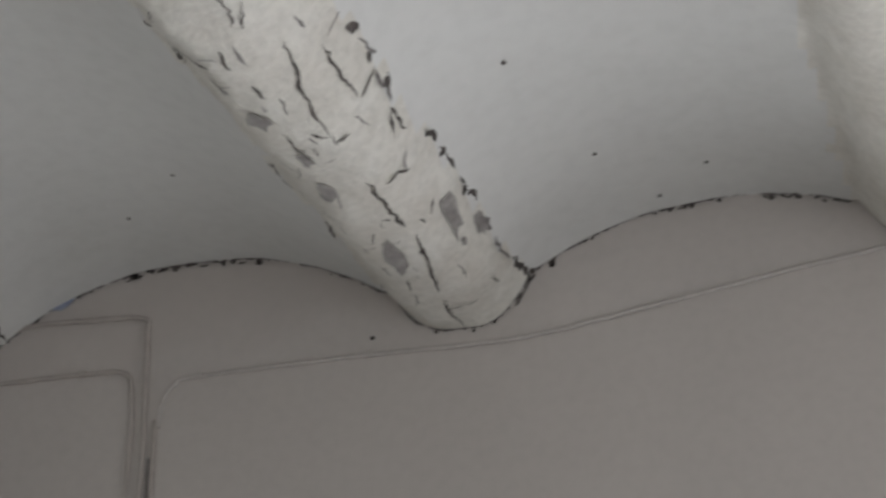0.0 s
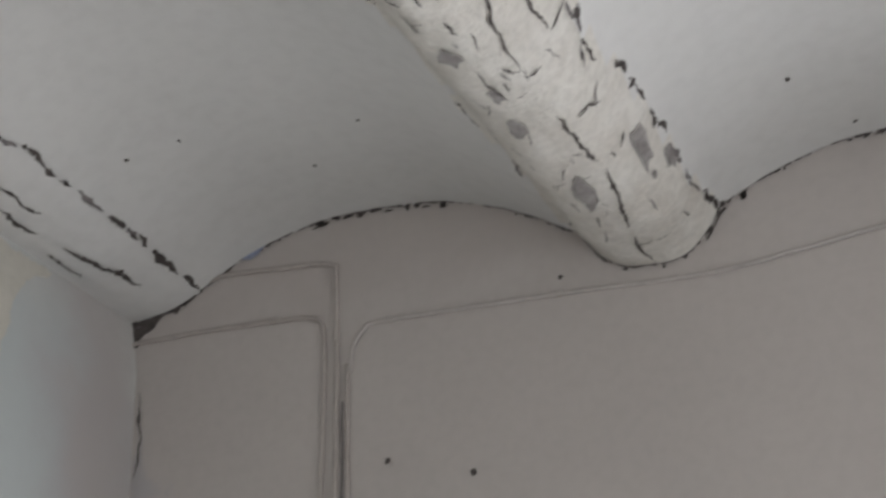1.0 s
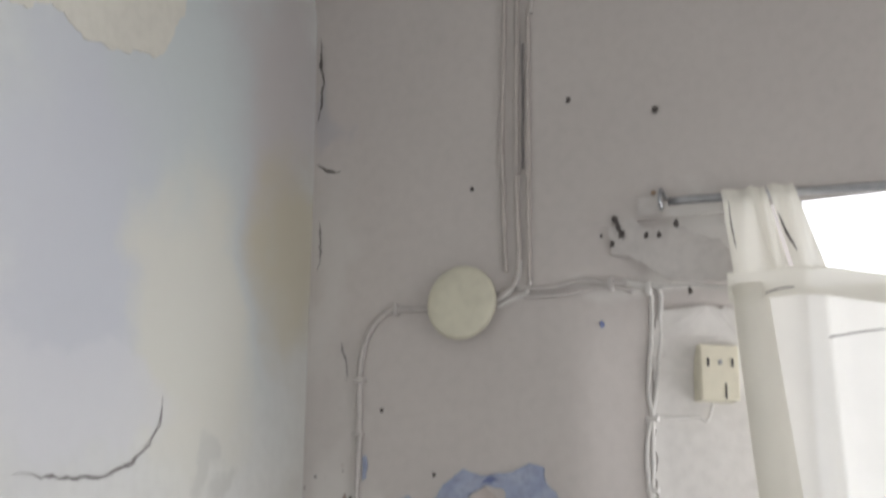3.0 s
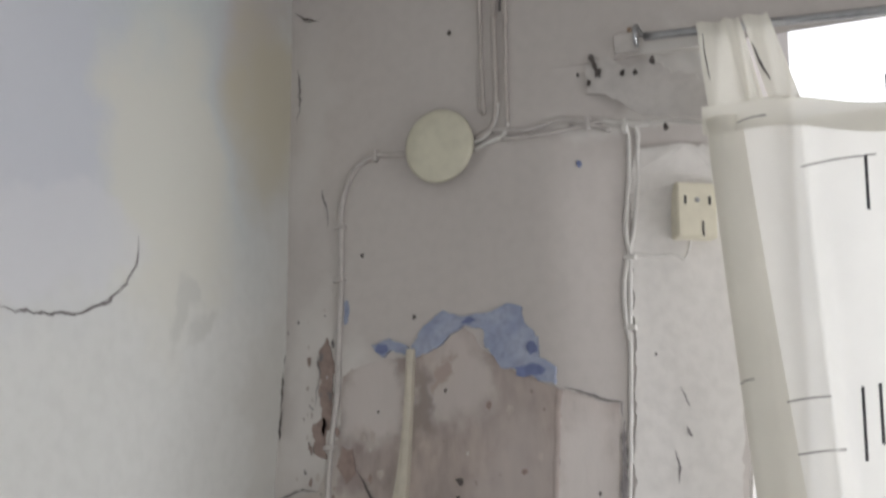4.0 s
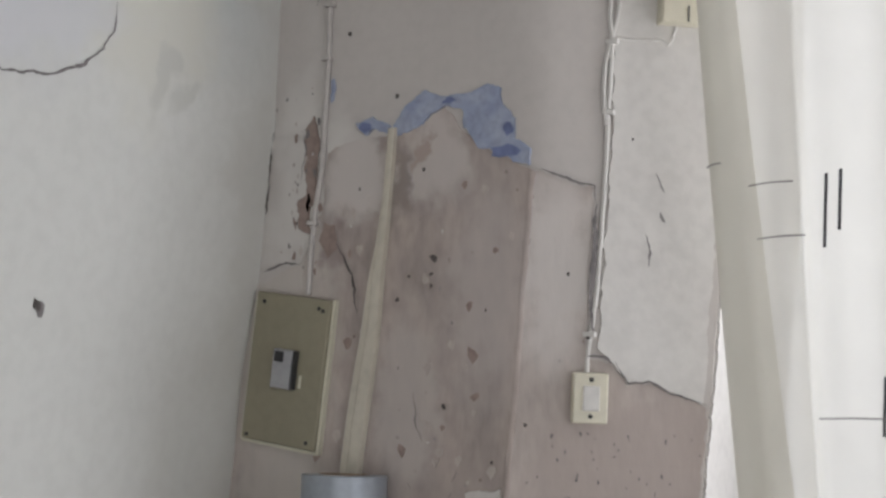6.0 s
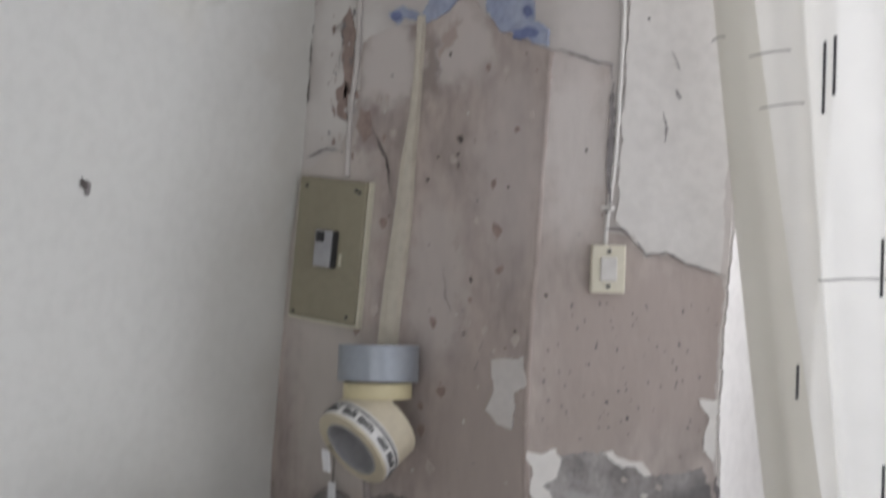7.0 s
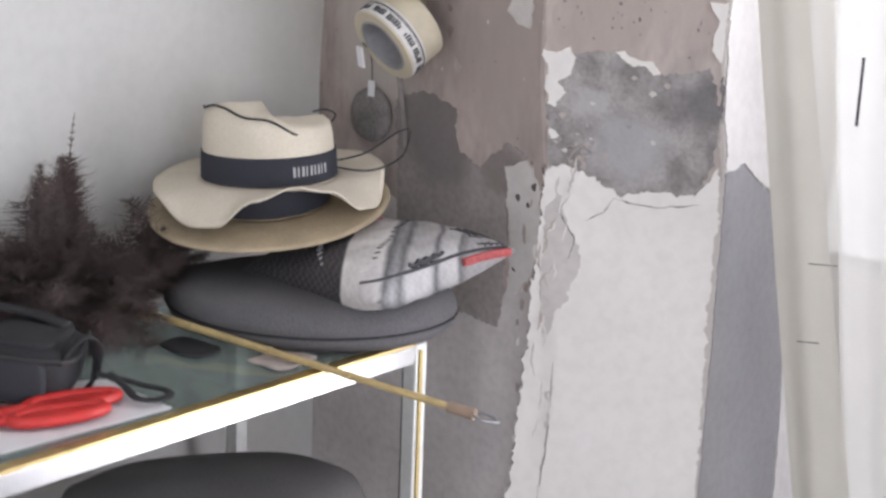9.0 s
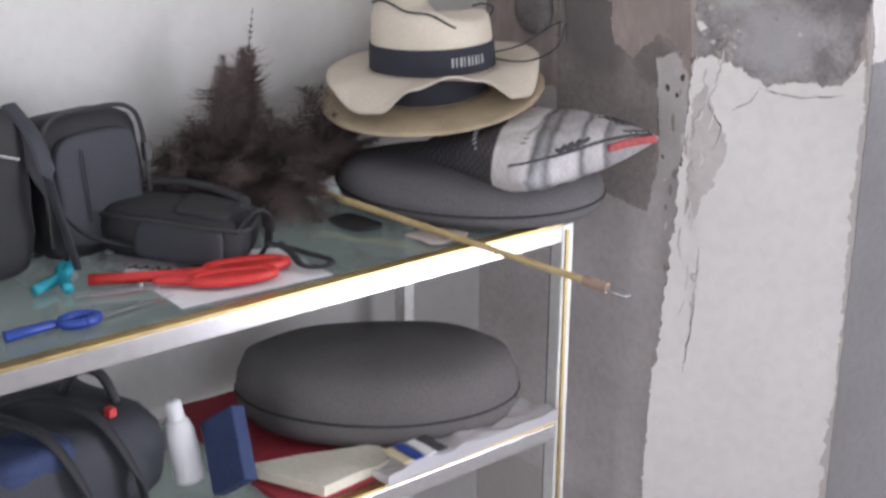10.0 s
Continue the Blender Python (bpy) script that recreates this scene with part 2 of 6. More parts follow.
# residue of paint, damp and rubbing over the bare plaster
blotches(M_BROWN, [
    ((0.05, 0, 1.78), (0.10, 0.6, 0.30), (0.50, 0.465, 0.43), 0.8, 0.6),
    ((0.19, 0, 2.04), (0.06, 0.6, 0.07), (0.52, 0.48, 0.455), 0.85, 0.35),
    ((0.34, 0, 2.07), (0.06, 0.6, 0.07), (0.50, 0.455, 0.43), 0.8, 0.4),
    ((0.275, 0, 2.04), (0.022, 0.6, 0.07), (0.23, 0.195, 0.18), 0.8, 0.5),
    ((0.312, 0, 2.085), (0.015, 0.6, 0.022), (0.33, 0.26, 0.225), 0.8, 0.4),
    ((0.44, 0, 1.86), (0.07, 0.6, 0.16), (0.46, 0.41, 0.385), 0.7, 0.6),
    ((0.30, 0, 1.68), (0.06, 0.6, 0.14), (0.44, 0.395, 0.365), 0.75, 0.4),
    ((0.10, 0, 1.42), (0.10, 0.6, 0.16), (0.45, 0.415, 0.38), 0.8, 0.5),
    ((0.15, 0, 1.93), (0.025, 0.6, 0.035), (0.25, 0.20, 0.19), 0.75, 0.4),
    ((0.40, 0, 1.40), (0.10, 0.6, 0.16), (0.335, 0.285, 0.26), 0.8, 0.5),
], 0.35, 0.055, 24.0)
blotches(M_BROWN2, [
    ((0.66, 0.11, 1.58), (0.16, 0.6, 0.13), (0.40, 0.34, 0.31), 0.85, 0.35),
    ((0.54, 0.03, 1.90), (0.05, 0.6, 0.14), (0.52, 0.485, 0.46), 0.8, 0.5),
    ((0.56, 0.04, 1.45), (0.07, 0.6, 0.06), (0.37, 0.315, 0.285), 0.7, 0.5),
], 0.35, 0.055, 22.0)
blotches(M_DARKCEM, [
    ((0.26, 0, 1.24), (0.10, 0.6, 0.11), (0.13, 0.115, 0.11), 0.8, 0.4),
    ((0.42, 0, 1.18), (0.05, 0.6, 0.05), (0.16, 0.135, 0.125), 0.7, 0.5),
], 0.35, 0.06)
blotches(M_CEMENT, [
    ((0.62, 0.08, 1.25), (0.05, 0.6, 0.05), (0.36, 0.355, 0.36), 0.8, 0.5),
    ((0.72, 0.15, 1.34), (0.05, 0.6, 0.04), (0.13, 0.125, 0.125), 0.7, 0.6),
    ((0.57, 0.05, 1.33), (0.03, 0.6, 0.03), (0.40, 0.39, 0.39), 0.8, 0.4),
], 0.35, 0.08)


def glass_material():
    m = bpy.data.materials.new("greenish_shelf_glass")
    m.use_nodes = True
    b = m.node_tree.nodes["Principled BSDF"]
    b.inputs["Base Color"].default_value = (0.40, 0.48, 0.45, 1)
    b.inputs["Roughness"].default_value = 0.06
    b.inputs["Transmission Weight"].default_value = 0.8
    b.inputs["IOR"].default_value = 1.45
    return m


def film_material():
    m = bpy.data.materials.new("clear_plastic_film")
    m.use_nodes = True
    b = m.node_tree.nodes["Principled BSDF"]
    b.inputs["Base Color"].default_value = (0.85, 0.85, 0.86, 1)
    b.inputs["Roughness"].default_value = 0.15
    b.inputs["Transmission Weight"].default_value = 0.55
    return m


def sheer_material(name, color, thin):
    m = bpy.data.materials.new(name)
    m.use_nodes = True
    n, l = m.node_tree.nodes, m.node_tree.links
    n.remove(n["Principled BSDF"])
    dif, tra, clear = n.new("ShaderNodeBsdfDiffuse"), n.new("ShaderNodeBsdfTranslucent"), n.new("ShaderNodeBsdfTransparent")
    nz, pos, ramp = n.new("ShaderNodeTexNoise"), n.new("ShaderNodeNewGeometry"), n.new("ShaderNodeValToRGB")
    nz.inputs["Scale"].default_value, nz.inputs["Detail"].default_value = 9, 5
    l.new(pos.outputs["Position"], nz.inputs["Vector"])
    ramp.color_ramp.elements[0].color = (*[c * 0.86 for c in color], 1)
    ramp.color_ramp.elements[1].color = (*color, 1)
    l.new(nz.outputs["Fac"], ramp.inputs["Fac"])
    for s in (dif, tra):
        l.new(ramp.outputs["Color"], s.inputs["Color"])
    a, b = n.new("ShaderNodeMixShader"), n.new("ShaderNodeMixShader")
    a.inputs[0].default_value, b.inputs[0].default_value = 0.30, thin
    l.new(dif.outputs[0], a.inputs[1])
    l.new(tra.outputs[0], a.inputs[2])
    l.new(a.outputs[0], b.inputs[1])
    l.new(clear.outputs[0], b.inputs[2])
    l.new(b.outputs[0], n["Material Output"].inputs["Surface"])
    return m


M_GLASS, M_FILM = glass_material(), film_material()
M_SKYGLOW = bpy.data.materials.new("bright_hazy_sky")
M_SKYGLOW.use_nodes = True
M_SKYGLOW.node_tree.nodes["Principled BSDF"].inputs["Emission Color"].default_value = (0.95, 0.98, 1.0, 1)
M_SKYGLOW.node_tree.nodes["Principled BSDF"].inputs["Emission Strength"].default_value = 1.4
M_SHEER = sheer_material("sheer_cream_curtain", (0.78, 0.765, 0.72), 0.085)
M_HEM = sheer_material("doubled_curtain_cloth", (0.76, 0.735, 0.66), 0.08)


# ---- building helpers ----
def thing(name, label, category, group="", kind="", at=(0, 0, 0)):
    ob = new(name)
    ob.location = at
    ob.empty_display_size = 0.05
    return tagged(ob, label, category, group, kind)


def part(name, bm, mat, parent=None, label="", smooth=False):
    me = bpy.data.meshes.new(name)
    bmesh.ops.recalc_face_normals(bm, faces=bm.faces[:])
    bm.to_mesh(me)
    bm.free()
    me.materials.append(mat)
    if smooth:
        me.polygons.foreach_set("use_smooth", [True] * len(me.polygons))
    ob = new(name, me)
    if parent is not None:
        ob.parent = parent
        base = parent
        shift = Vector((0, 0, 0))
        while base is not None:
            shift += base.location
            base = base.parent
        me.transform(Matrix.Translation(-shift))
    if label:
        ob["label"] = label
    return ob


def solo(name, bm, mat, label, category, group="", kind="", smooth=False):
    return tagged(part(name, bm, mat, None, "", smooth), label, category, group, kind)


def box(bm, lo, hi, bevel=0.0, m=None, seg=2):
    c = [(a + b) / 2 for a, b in zip(lo, hi)]
    s = [b - a for a, b in zip(lo, hi)]
    r = bmesh.ops.create_cube(bm, size=1.0)
    vs = r["verts"]
    bmesh.ops.scale(bm, vec=s, verts=vs)
    bmesh.ops.translate(bm, vec=c, verts=vs)
    if bevel:
        es = list({e for v in vs for e in v.link_edges})
        o = bmesh.ops.bevel(bm, geom=es, offset=bevel, segments=seg, affect="EDGES", profile=0.5)
        vs = list({v for f in o["faces"] for v in f.verts} | {v for v in vs if v.is_valid})
    if m is not None:
        bmesh.ops.transform(bm, matrix=m, verts=vs)
    return bm


def boxed(lo, hi, bevel=0.0, m=None):
    return box(bmesh.new(), lo, hi, bevel, m)


def smooth_path(pts, n=6):
    pts = [Vector(p) for p in pts]
    out = []
    for i in range(len(pts) - 1):
        p0, p1, p2, p3 = pts[max(i - 1, 0)], pts[i], pts[i + 1], pts[min(i + 2, len(pts) - 1)]
        for k in range(n):
            t = k / n
            out.append(0.5 * (2 * p1 + (p2 - p0) * t + (2 * p0 - 5 * p1 + 4 * p2 - p3) * t * t + (3 * p1 - p0 - 3 * p2 + p3) * t ** 3))
    return out + [pts[-1]]


def tube(bm, pts, r, seg=8, flat=1.0, n=6, jit=0.0):
    """A tube along a smoothed path; r is a radius or a pair from start to end, flat squashes it."""
    path = smooth_path(pts, n) if n else [Vector(p) for p in pts]
    rings = []
    up = Vector((0, 0, 1))
    for i, p in enumerate(path):
        d = (path[min(i + 1, len(path) - 1)] - path[max(i - 1, 0)]).normalized()
        side = d.cross(up if abs(d.z) < 0.95 else Vector((0, 1, 0))).normalized()
        top = side.cross(d)
        f = i / max(len(path) - 1, 1)
        rr = r if not isinstance(r, tuple) else r[0] * (1 - f) + r[1] * f
        o = Vector((random.uniform(-jit, jit), 0, random.uniform(-jit, jit)))
        rings.append([bm.verts.new(p + o + rr * (math.cos(a) * side + flat * math.sin(a) * top))
                      for a in (2 * math.pi * k / seg for k in range(seg))])
    for a, b in zip(rings, rings[1:]):
        for k in range(seg):
            bm.faces.new((a[k], a[(k + 1) % seg], b[(k + 1) % seg], b[k]))
    bm.faces.new(rings[0])
    bm.faces.new(rings[-1][::-1])
    return bm


def lathe(bm, profile, seg=32, m=None, wob=None, close=False):
    """Turn a profile of (radius, height) round z; wob(angle, radius, height) gives the shifted height."""
    rings = []
    for r, z in profile:
        ring = []
        for k in range(seg):
            a = 2 * math.pi * k / seg
            v = Vector((r * math.cos(a), r * math.sin(a), z + (wob(a, r, z) if wob else 0)))
            ring.append(bm.verts.new(m @ v if m is not None else v))
        rings.append(ring)
    for a, b in zip(rings, rings[1:]):
        for k in range(seg):
            bm.faces.new((a[k], a[(k + 1) % seg], b[(k + 1) % seg], b[k]))
    if close:
        for k in range(seg):
            bm.faces.new((rings[-1][k], rings[-1][(k + 1) % seg], rings[0][(k + 1) % seg], rings[0][k]))
    else:
        bm.faces.new(rings[0])
        bm.faces.new(rings[-1])
    return bm


def between(z, table):
    """A value read off a short table of heights, straight from row to row."""
    for (z0, v0), (z1, v1) in zip(table, table[1:]):
        if z <= z1:
            return v0 + (v1 - v0) * min(max((z - z0) / (z1 - z0), 0), 1)
    return table[-1][1]


def lean(z):
    """How far the arris of the window pier stands out of plumb at a height."""
    return between(z, ((1.20, -0.006), (1.36, -0.024), (1.45, -0.027), (1.60, -0.024), (1.70, -0.016), (1.86, -0.009), (2.05, 0.0)))


def bulge(z):
    """The uneven face of the white wall: full above, drawn back below."""
    return between(z, ((0.90, -0.060), (1.33, -0.054), (1.60, -0.033), (1.72, -0.024), (1.87, 0.0), (2.02, 0.009), (2.12, 0.019), (2.7, 0.020), (3.0, 0.016), (3.10, 0.0)))


# the three wall planes: back wall y = 0, white wall near x = 0, and the splayed reveal of the window
JX = 0.752
SP0, SPD = Vector((0.508, 0, 0)), Vector((0.2440, 0.1850, 0)).normalized()
SPN = Vector((SPD.y, -SPD.x, 0))


def on_back(u, z, h=0.0):
    return Vector((u, -h, z))


def on_left(u, z, h=0.0):
    return Vector((bulge(z) + h, u - 1.1 * bulge(z), z))


def on_splay(u, z, h=0.0):
    return SP0 + SPD * (u * 0.955) + SPN * h + Vector((lean(z), 0, z))


def ragged(outline, step=0.012, jag=0.006, loop=True):
    """An outline made uneven: points every step, pushed about by noise at two sizes."""
    out = []
    n = len(outline)
    for i in range(n if loop else n - 1):
        a, b = Vector((*outline[i], 0)), Vector((*outline[(i + 1) % n], 0))
        k = max(1, int((b - a).length / min(step, 0.005)))
        for j in range(k):
            p = a.lerp(b, j / k)
            q = Vector((p.x * 40, p.y * 40, 3.3))
            out.append(tuple(c + jag * (noise.noise(q + o) + 0.6 * noise.noise(q * 3.1 + o) + 0.45 * noise.noise(q * 7.7 + o)) for c, o in ((p.x, Vector((0, 0, 0))), (p.y, Vector((9, 5, 2))))))
    if not loop:
        out.append(outline[-1])
    return out


def slab(bm, plane, outline, thick=0.003, jag=0.006, step=0.012, sunk=0.001):
    """A thin coat of plaster or paint on a wall, with a ragged rim of its own thickness."""
    pts = ragged(outline, step, jag)
    flat = bmesh.new()
    flat.faces.new([flat.verts.new((u, z, 0)) for u, z in pts])
    if plane is not on_back:
        # cut at the heights where the wall's face bends, so that the coat lies on it
        bmesh.ops.triangulate(flat, faces=flat.faces[:])
        for z in (1.20, 1.33, 1.36, 1.45, 1.60, 1.70, 1.72, 1.86, 2.02, 2.05, 2.12, 2.30, 2.34, 2.38, 2.42, 2.70, 3.0):
            if min(q[1] for q in pts) < z < max(q[1] for q in pts):
                bmesh.ops.bisect_plane(flat, geom=flat.verts[:] + flat.edges[:] + flat.faces[:], dist=1e-5, plane_co=(0, z, 0), plane_no=(0, 1, 0))
    flat.verts.ensure_lookup_table()
    flat.verts.index_update()
    top = [bm.verts.new(plane(v.co.x, v.co.y, thick)) for v in flat.verts]
    low = {v.index: bm.verts.new(plane(v.co.x, v.co.y, -sunk)) for v in flat.verts if any(e.is_boundary for e in v.link_edges)}
    for f in flat.faces:
        bm.faces.new([top[v.index] for v in f.verts])
    for e in flat.edges:
        if e.is_boundary:
            a, b = e.verts[0].index, e.verts[1].index
            bm.faces.new((top[a], top[b], low[b], low[a]))
    flat.free()
    return bm


def ribbon(bm, plane, pts, width, h=0.0045, jag=0.003, taper=True):
    """A crack: a narrow uneven strip along a line on a wall."""
    line = ragged(pts, 0.008, jag, loop=False)
    last = None
    for i, (u, z) in enumerate(line):
        a, b = line[max(i - 1, 0)], line[min(i + 1, len(line) - 1)]
        d = Vector((b[0] - a[0], b[1] - a[1], 0))
        d = d.normalized() if d.length > 1e-6 else Vector((1, 0, 0))
        f = i / max(len(line) - 1, 1)
        w = width * (0.35 + 0.65 * abs(noise.noise(Vector((u * 60, z * 60, 1)))) * 2) * 0.5
        if taper:
            w *= min(1, 4 * f + 0.1, 4 * (1 - f) + 0.1)
        v = (bm.verts.new(plane(u - d.y * w, z + d.x * w, h)), bm.verts.new(plane(u + d.y * w, z - d.x * w, h)))
        if last:
            bm.faces.new((last[0], last[1], v[1], v[0]))
        last = v
    return bm


def chip(bm, plane, u, z, su, sz, h=0.005, n=8):
    """A small irregular flake or hole."""
    vs = []
    turn = random.uniform(0, 6.28)
    for k in range(n):
        a = 2 * math.pi * k / n + turn
        r = random.uniform(0.55, 1.15)
        vs.append(bm.verts.new(plane(u + su * r * math.cos(a), z + sz * r * math.sin(a), h)))
    bm.faces.new(vs)
    return bm


# ---- the large structure ----
def build_back_wall():
    wall = thing("wall_north", "mauve-grey painted plaster wall, flaking down to brown plaster", "wall", kind="structure")
    bm = bmesh.new()
    levels = [0, 0.6, 1.2, 1.28, 1.36, 1.45, 1.52, 1.60, 1.70, 1.78, 1.86, 1.95, 2.05] + [2.26 + 0.29 * k / 18 for k in range(19)]
    rings = []
    for z in levels:
        f = min(max((z - 2.30) / 0.24, 0), 1)
        s = 1 - 0.92 * f * f * (3 - 2 * f)
        plan = [(-0.40, 0.0), (0.470, 0.0), (0.490, 0.0012 * s), (0.508, 0.0065 * s), (0.526, 0.0155 * s), (0.548, 0.0285 * s)]
        plan += [(0.548 + 0.22 * k / 5, (0.0285 + 0.1565 * k / 5) * s) for k in range(1, 6)]
        plan = [(0.508 + (x - 0.508) * (0.9385 if x > 0.508 else 1) + lean(z) * (1 if x > 0.4 else 0), y) for x, y in plan]
        plan += [(JX + lean(z), 0.60), (-0.40, 0.60)]
        rings.append([bm.verts.new((x, y, z)) for x, y in plan])
    n = len(rings[0])
    for a, b in zip(rings, rings[1:]):
        for k in range(n):
            face = bm.faces.new((a[k], a[(k + 1) % n], b[(k + 1) % n], b[k]))
            face.smooth = 0 <= k <= 9
    bm.faces.new(rings[0])
    bm.faces.new(rings[-1])
    for a, b in zip(rings, rings[1:]):
        for k in (0, 10):
            edge = bm.edges.get((a[k], b[k]))
            edge.smooth = False
    part("pier", bm, M_WALL, wall)
    # lintel with an outward-rising soffit
    bm = bmesh.new()
    prof = [(0.0, 2.55), (0.60, 2.84), (0.60, 3.75), (0.0, 3.75)]
    ends = [[bm.verts.new((x, y, z)) for y, z in prof] for x in (JX, 2.60)]
    for k in range(4):
        bm.faces.new((ends[0][k], ends[0][(k + 1) % 4], ends[1][(k + 1) % 4], ends[1][k]))
    bm.faces.new(ends[0])
    bm.faces.new(ends[1])
    part("lintel", bm, M_WALL, wall)
    part("upper_wall", boxed((-0.40, 0.0, 2.55), (JX, 0.60, 3.75)), M_WALL, wall)
    part("far_pier", boxed((2.52, 0.0, 0.0), (3.9, 0.60, 2.55)), M_WALL, wall)
    part("far_upper_wall", boxed((2.60, 0.0, 2.55), (3.9, 0.60, 3.75)), M_WALL, wall)
    return wall


wall_north = build_back_wall()


def build_west_wall():
    """The white wall, swept along its uneven upright face."""
    bm = bmesh.new()
    faces = [(bulge(z), z) for z in (0.0, 0.9, 1.15, 1.33, 1.45, 1.60, 1.66, 1.72, 1.80, 1.87, 1.95, 2.02, 2.07, 2.12, 2.4, 2.7, 3.0, 3.05, 3.10, 3.75)]
    prof = faces + [(-0.40, 3.75), (-0.40, 0.0)]
    ends = [[bm.verts.new((x, y, z)) for x, z in prof] for y in (-0.0005, -4.1)]
    n = len(prof)
    for k in range(n):
        f = bm.faces.new((ends[0][k], ends[0][(k + 1) % n], ends[1][(k + 1) % n], ends[1][k]))
        f.smooth = k < len(faces) - 1
    for cap in (bm.faces.new(ends[0]), bm.faces.new(ends[1])):
        for e in cap.edges:
            e.smooth = False
    return bm


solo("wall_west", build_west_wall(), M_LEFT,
     "white plaster wall with pale blue, lilac and cream old paint, shade painted in beside the corner", "wall", kind="structure")
# unseen wall, its window opening added for the side fill lamp
we = bmesh.new()
box(we, (3.6, -4.1, 0.0), (3.9, -2.5, 3.75))
box(we, (3.6, -0.7, 0.0), (3.9, -0.0005, 3.75))
box(we, (3.6, -2.5, 2.6), (3.9, -0.7, 3.75))
box(we, (3.6, -2.5, 0.0), (3.9, -0.7, 0.8))
solo("wall_east", we, M_LEFT, "plain white plaster wall out of view, with an added window opening", "wall", kind="structure")
# unseen wall, its doorway added for the fill lamp behind the camera
ws = bmesh.new()
box(ws, (0.0, -4.1, 0.0), (1.6, -3.8, 3.75))
box(ws, (3.0, -4.1, 0.0), (3.6, -3.8, 3.75))
box(ws, (1.6, -4.1, 2.25), (3.0, -3.8, 3.75))
solo("wall_south", ws, M_LEFT, "plain white plaster wall out of view, with an added doorway opening", "wall", kind="structure")
solo("floor", boxed((-0.35, -4.1, -0.15), (3.9, 0.6, 0.0)), M_FLOOR, "worn grey cement floor", "floor", kind="structure")
solo("ground", boxed((-60, -60, -0.5), (60, 60, -0.16)), M_FLOOR, "bare ground outside the house", "ground", kind="structure")

BEAMS = [(-0.50, 0.138, 3.100, 3.138), (0.830, 1.072, 3.022, 3.100), (1.590, 1.830, 3.030, 3.125), (2.45, 2.69, 3.03, 3.12), (3.30, 4.20, 3.03, 3.12)]
RISE = [0.105, 0.062, 0.085, 0.085]


def ceil_s(x, y):
    return x - 0.095 * y * min(max(x / 0.85, 0), 1.6)


def ceil_profile(s):
    for i, (a, b, low, edge) in enumerate(BEAMS):
        if a <= s <= b:
            if i == 0:
                q = max(0, (s - 0.02) / (b - 0.02))
                return low + (edge - low) * q ** 2
            q = abs((s - (a + b) / 2 - 0.01) / ((b - a) / 2))
            return low + (edge + 0.012 - low) * min(q, 1) ** 2.6
        if i + 1 < len(BEAMS) and b < s < BEAMS[i + 1][0]:
            t = (s - b) / (BEAMS[i + 1][0] - b)
            spring = edge * (1 - t) + (BEAMS[i + 1][3] + 0.012) * t
            return spring + RISE[i] * (1 - abs(2 * t - 1) ** 2.3)
    return 3.2


def on_beam(s):
    return any(a <= s <= b for a, b, _, _ in BEAMS[1:])


def ceil_z(x, y):
    s = ceil_s(x, y)
    z = ceil_profile(s)
    k = 0.011 if on_beam(s) else 0.003
    return z + k * noise.noise(Vector((x * 9, y * 9, 0))) + 0.5 * k * noise.noise(Vector((x * 30, y * 30, 4)))


def on_ceiling(x, y, h=0.0):
    return Vector((x, y, ceil_z(x, y) - h))


def build_ceiling():
    me = bpy.data.meshes.new("ceiling")
    xs = [i * 0.012 - 0.02 for i in range(150)] + [1.8 + i * 0.04 for i in range(48)]
    ys = [0.02 - i * 0.025 for i in range(64)] + [-1.6 - i * 0.12 for i in range(22)]
    nx, ny = len(xs), len(ys)
    verts = [(x, y, ceil_z(x, y)) for y in ys for x in xs]
    faces, mats = [], []
    for j in range(ny - 1):
        for i in range(nx - 1):
            faces.append((j * nx + i, j * nx + i + 1, (j + 1) * nx + i + 1, (j + 1) * nx + i))
            xm, ym = (xs[i] + xs[i + 1]) / 2, (ys[j] + ys[j + 1]) / 2
            s = ceil_s(xm, ym) + 0.012 * noise.noise(Vector((xm * 5, ym * 22, 7)))
            mats.append(1 if on_beam(s) else 0)
    # the slab above, so that the ceiling has thickness
    k = len(verts)
    verts += [(-0.02, 0.02, 3.75), (3.66, 0.02, 3.75), (3.66, -4.12, 3.75), (-0.02, -4.12, 3.75)]
    faces.append((k, k + 1, k + 2, k + 3))
    mats.append(0)
    me.from_pydata(verts, [], faces)
    me.materials.append(M_CEIL)
    me.materials.append(M_BEAM)
    me.polygons.foreach_set("material_index", mats)
    me.polygons.foreach_set("use_smooth", [True] * len(faces))
    me.update()
    return tagged(new("ceiling", me), "whitewashed jack-arch ceiling with plastered, peeling beams", "ceiling", kind="structure")


ceiling = build_ceiling()
solo("backdrop", boxed((-6, 5.0, -0.1), (10, 5.05, 9)), M_SKYGLOW, "bright hazy sky outside the window", "sky", kind="structure")


# ---- coats of paint and plaster on the walls ----
def coat(name, plane, outline, mat, thick=0.003, jag=0.006, step=0.012, parent=None, sunk=0.001):
    return part(name, slab(bmesh.new(), plane, outline, thick, jag, step, sunk), mat, wall_north if parent is None else parent)


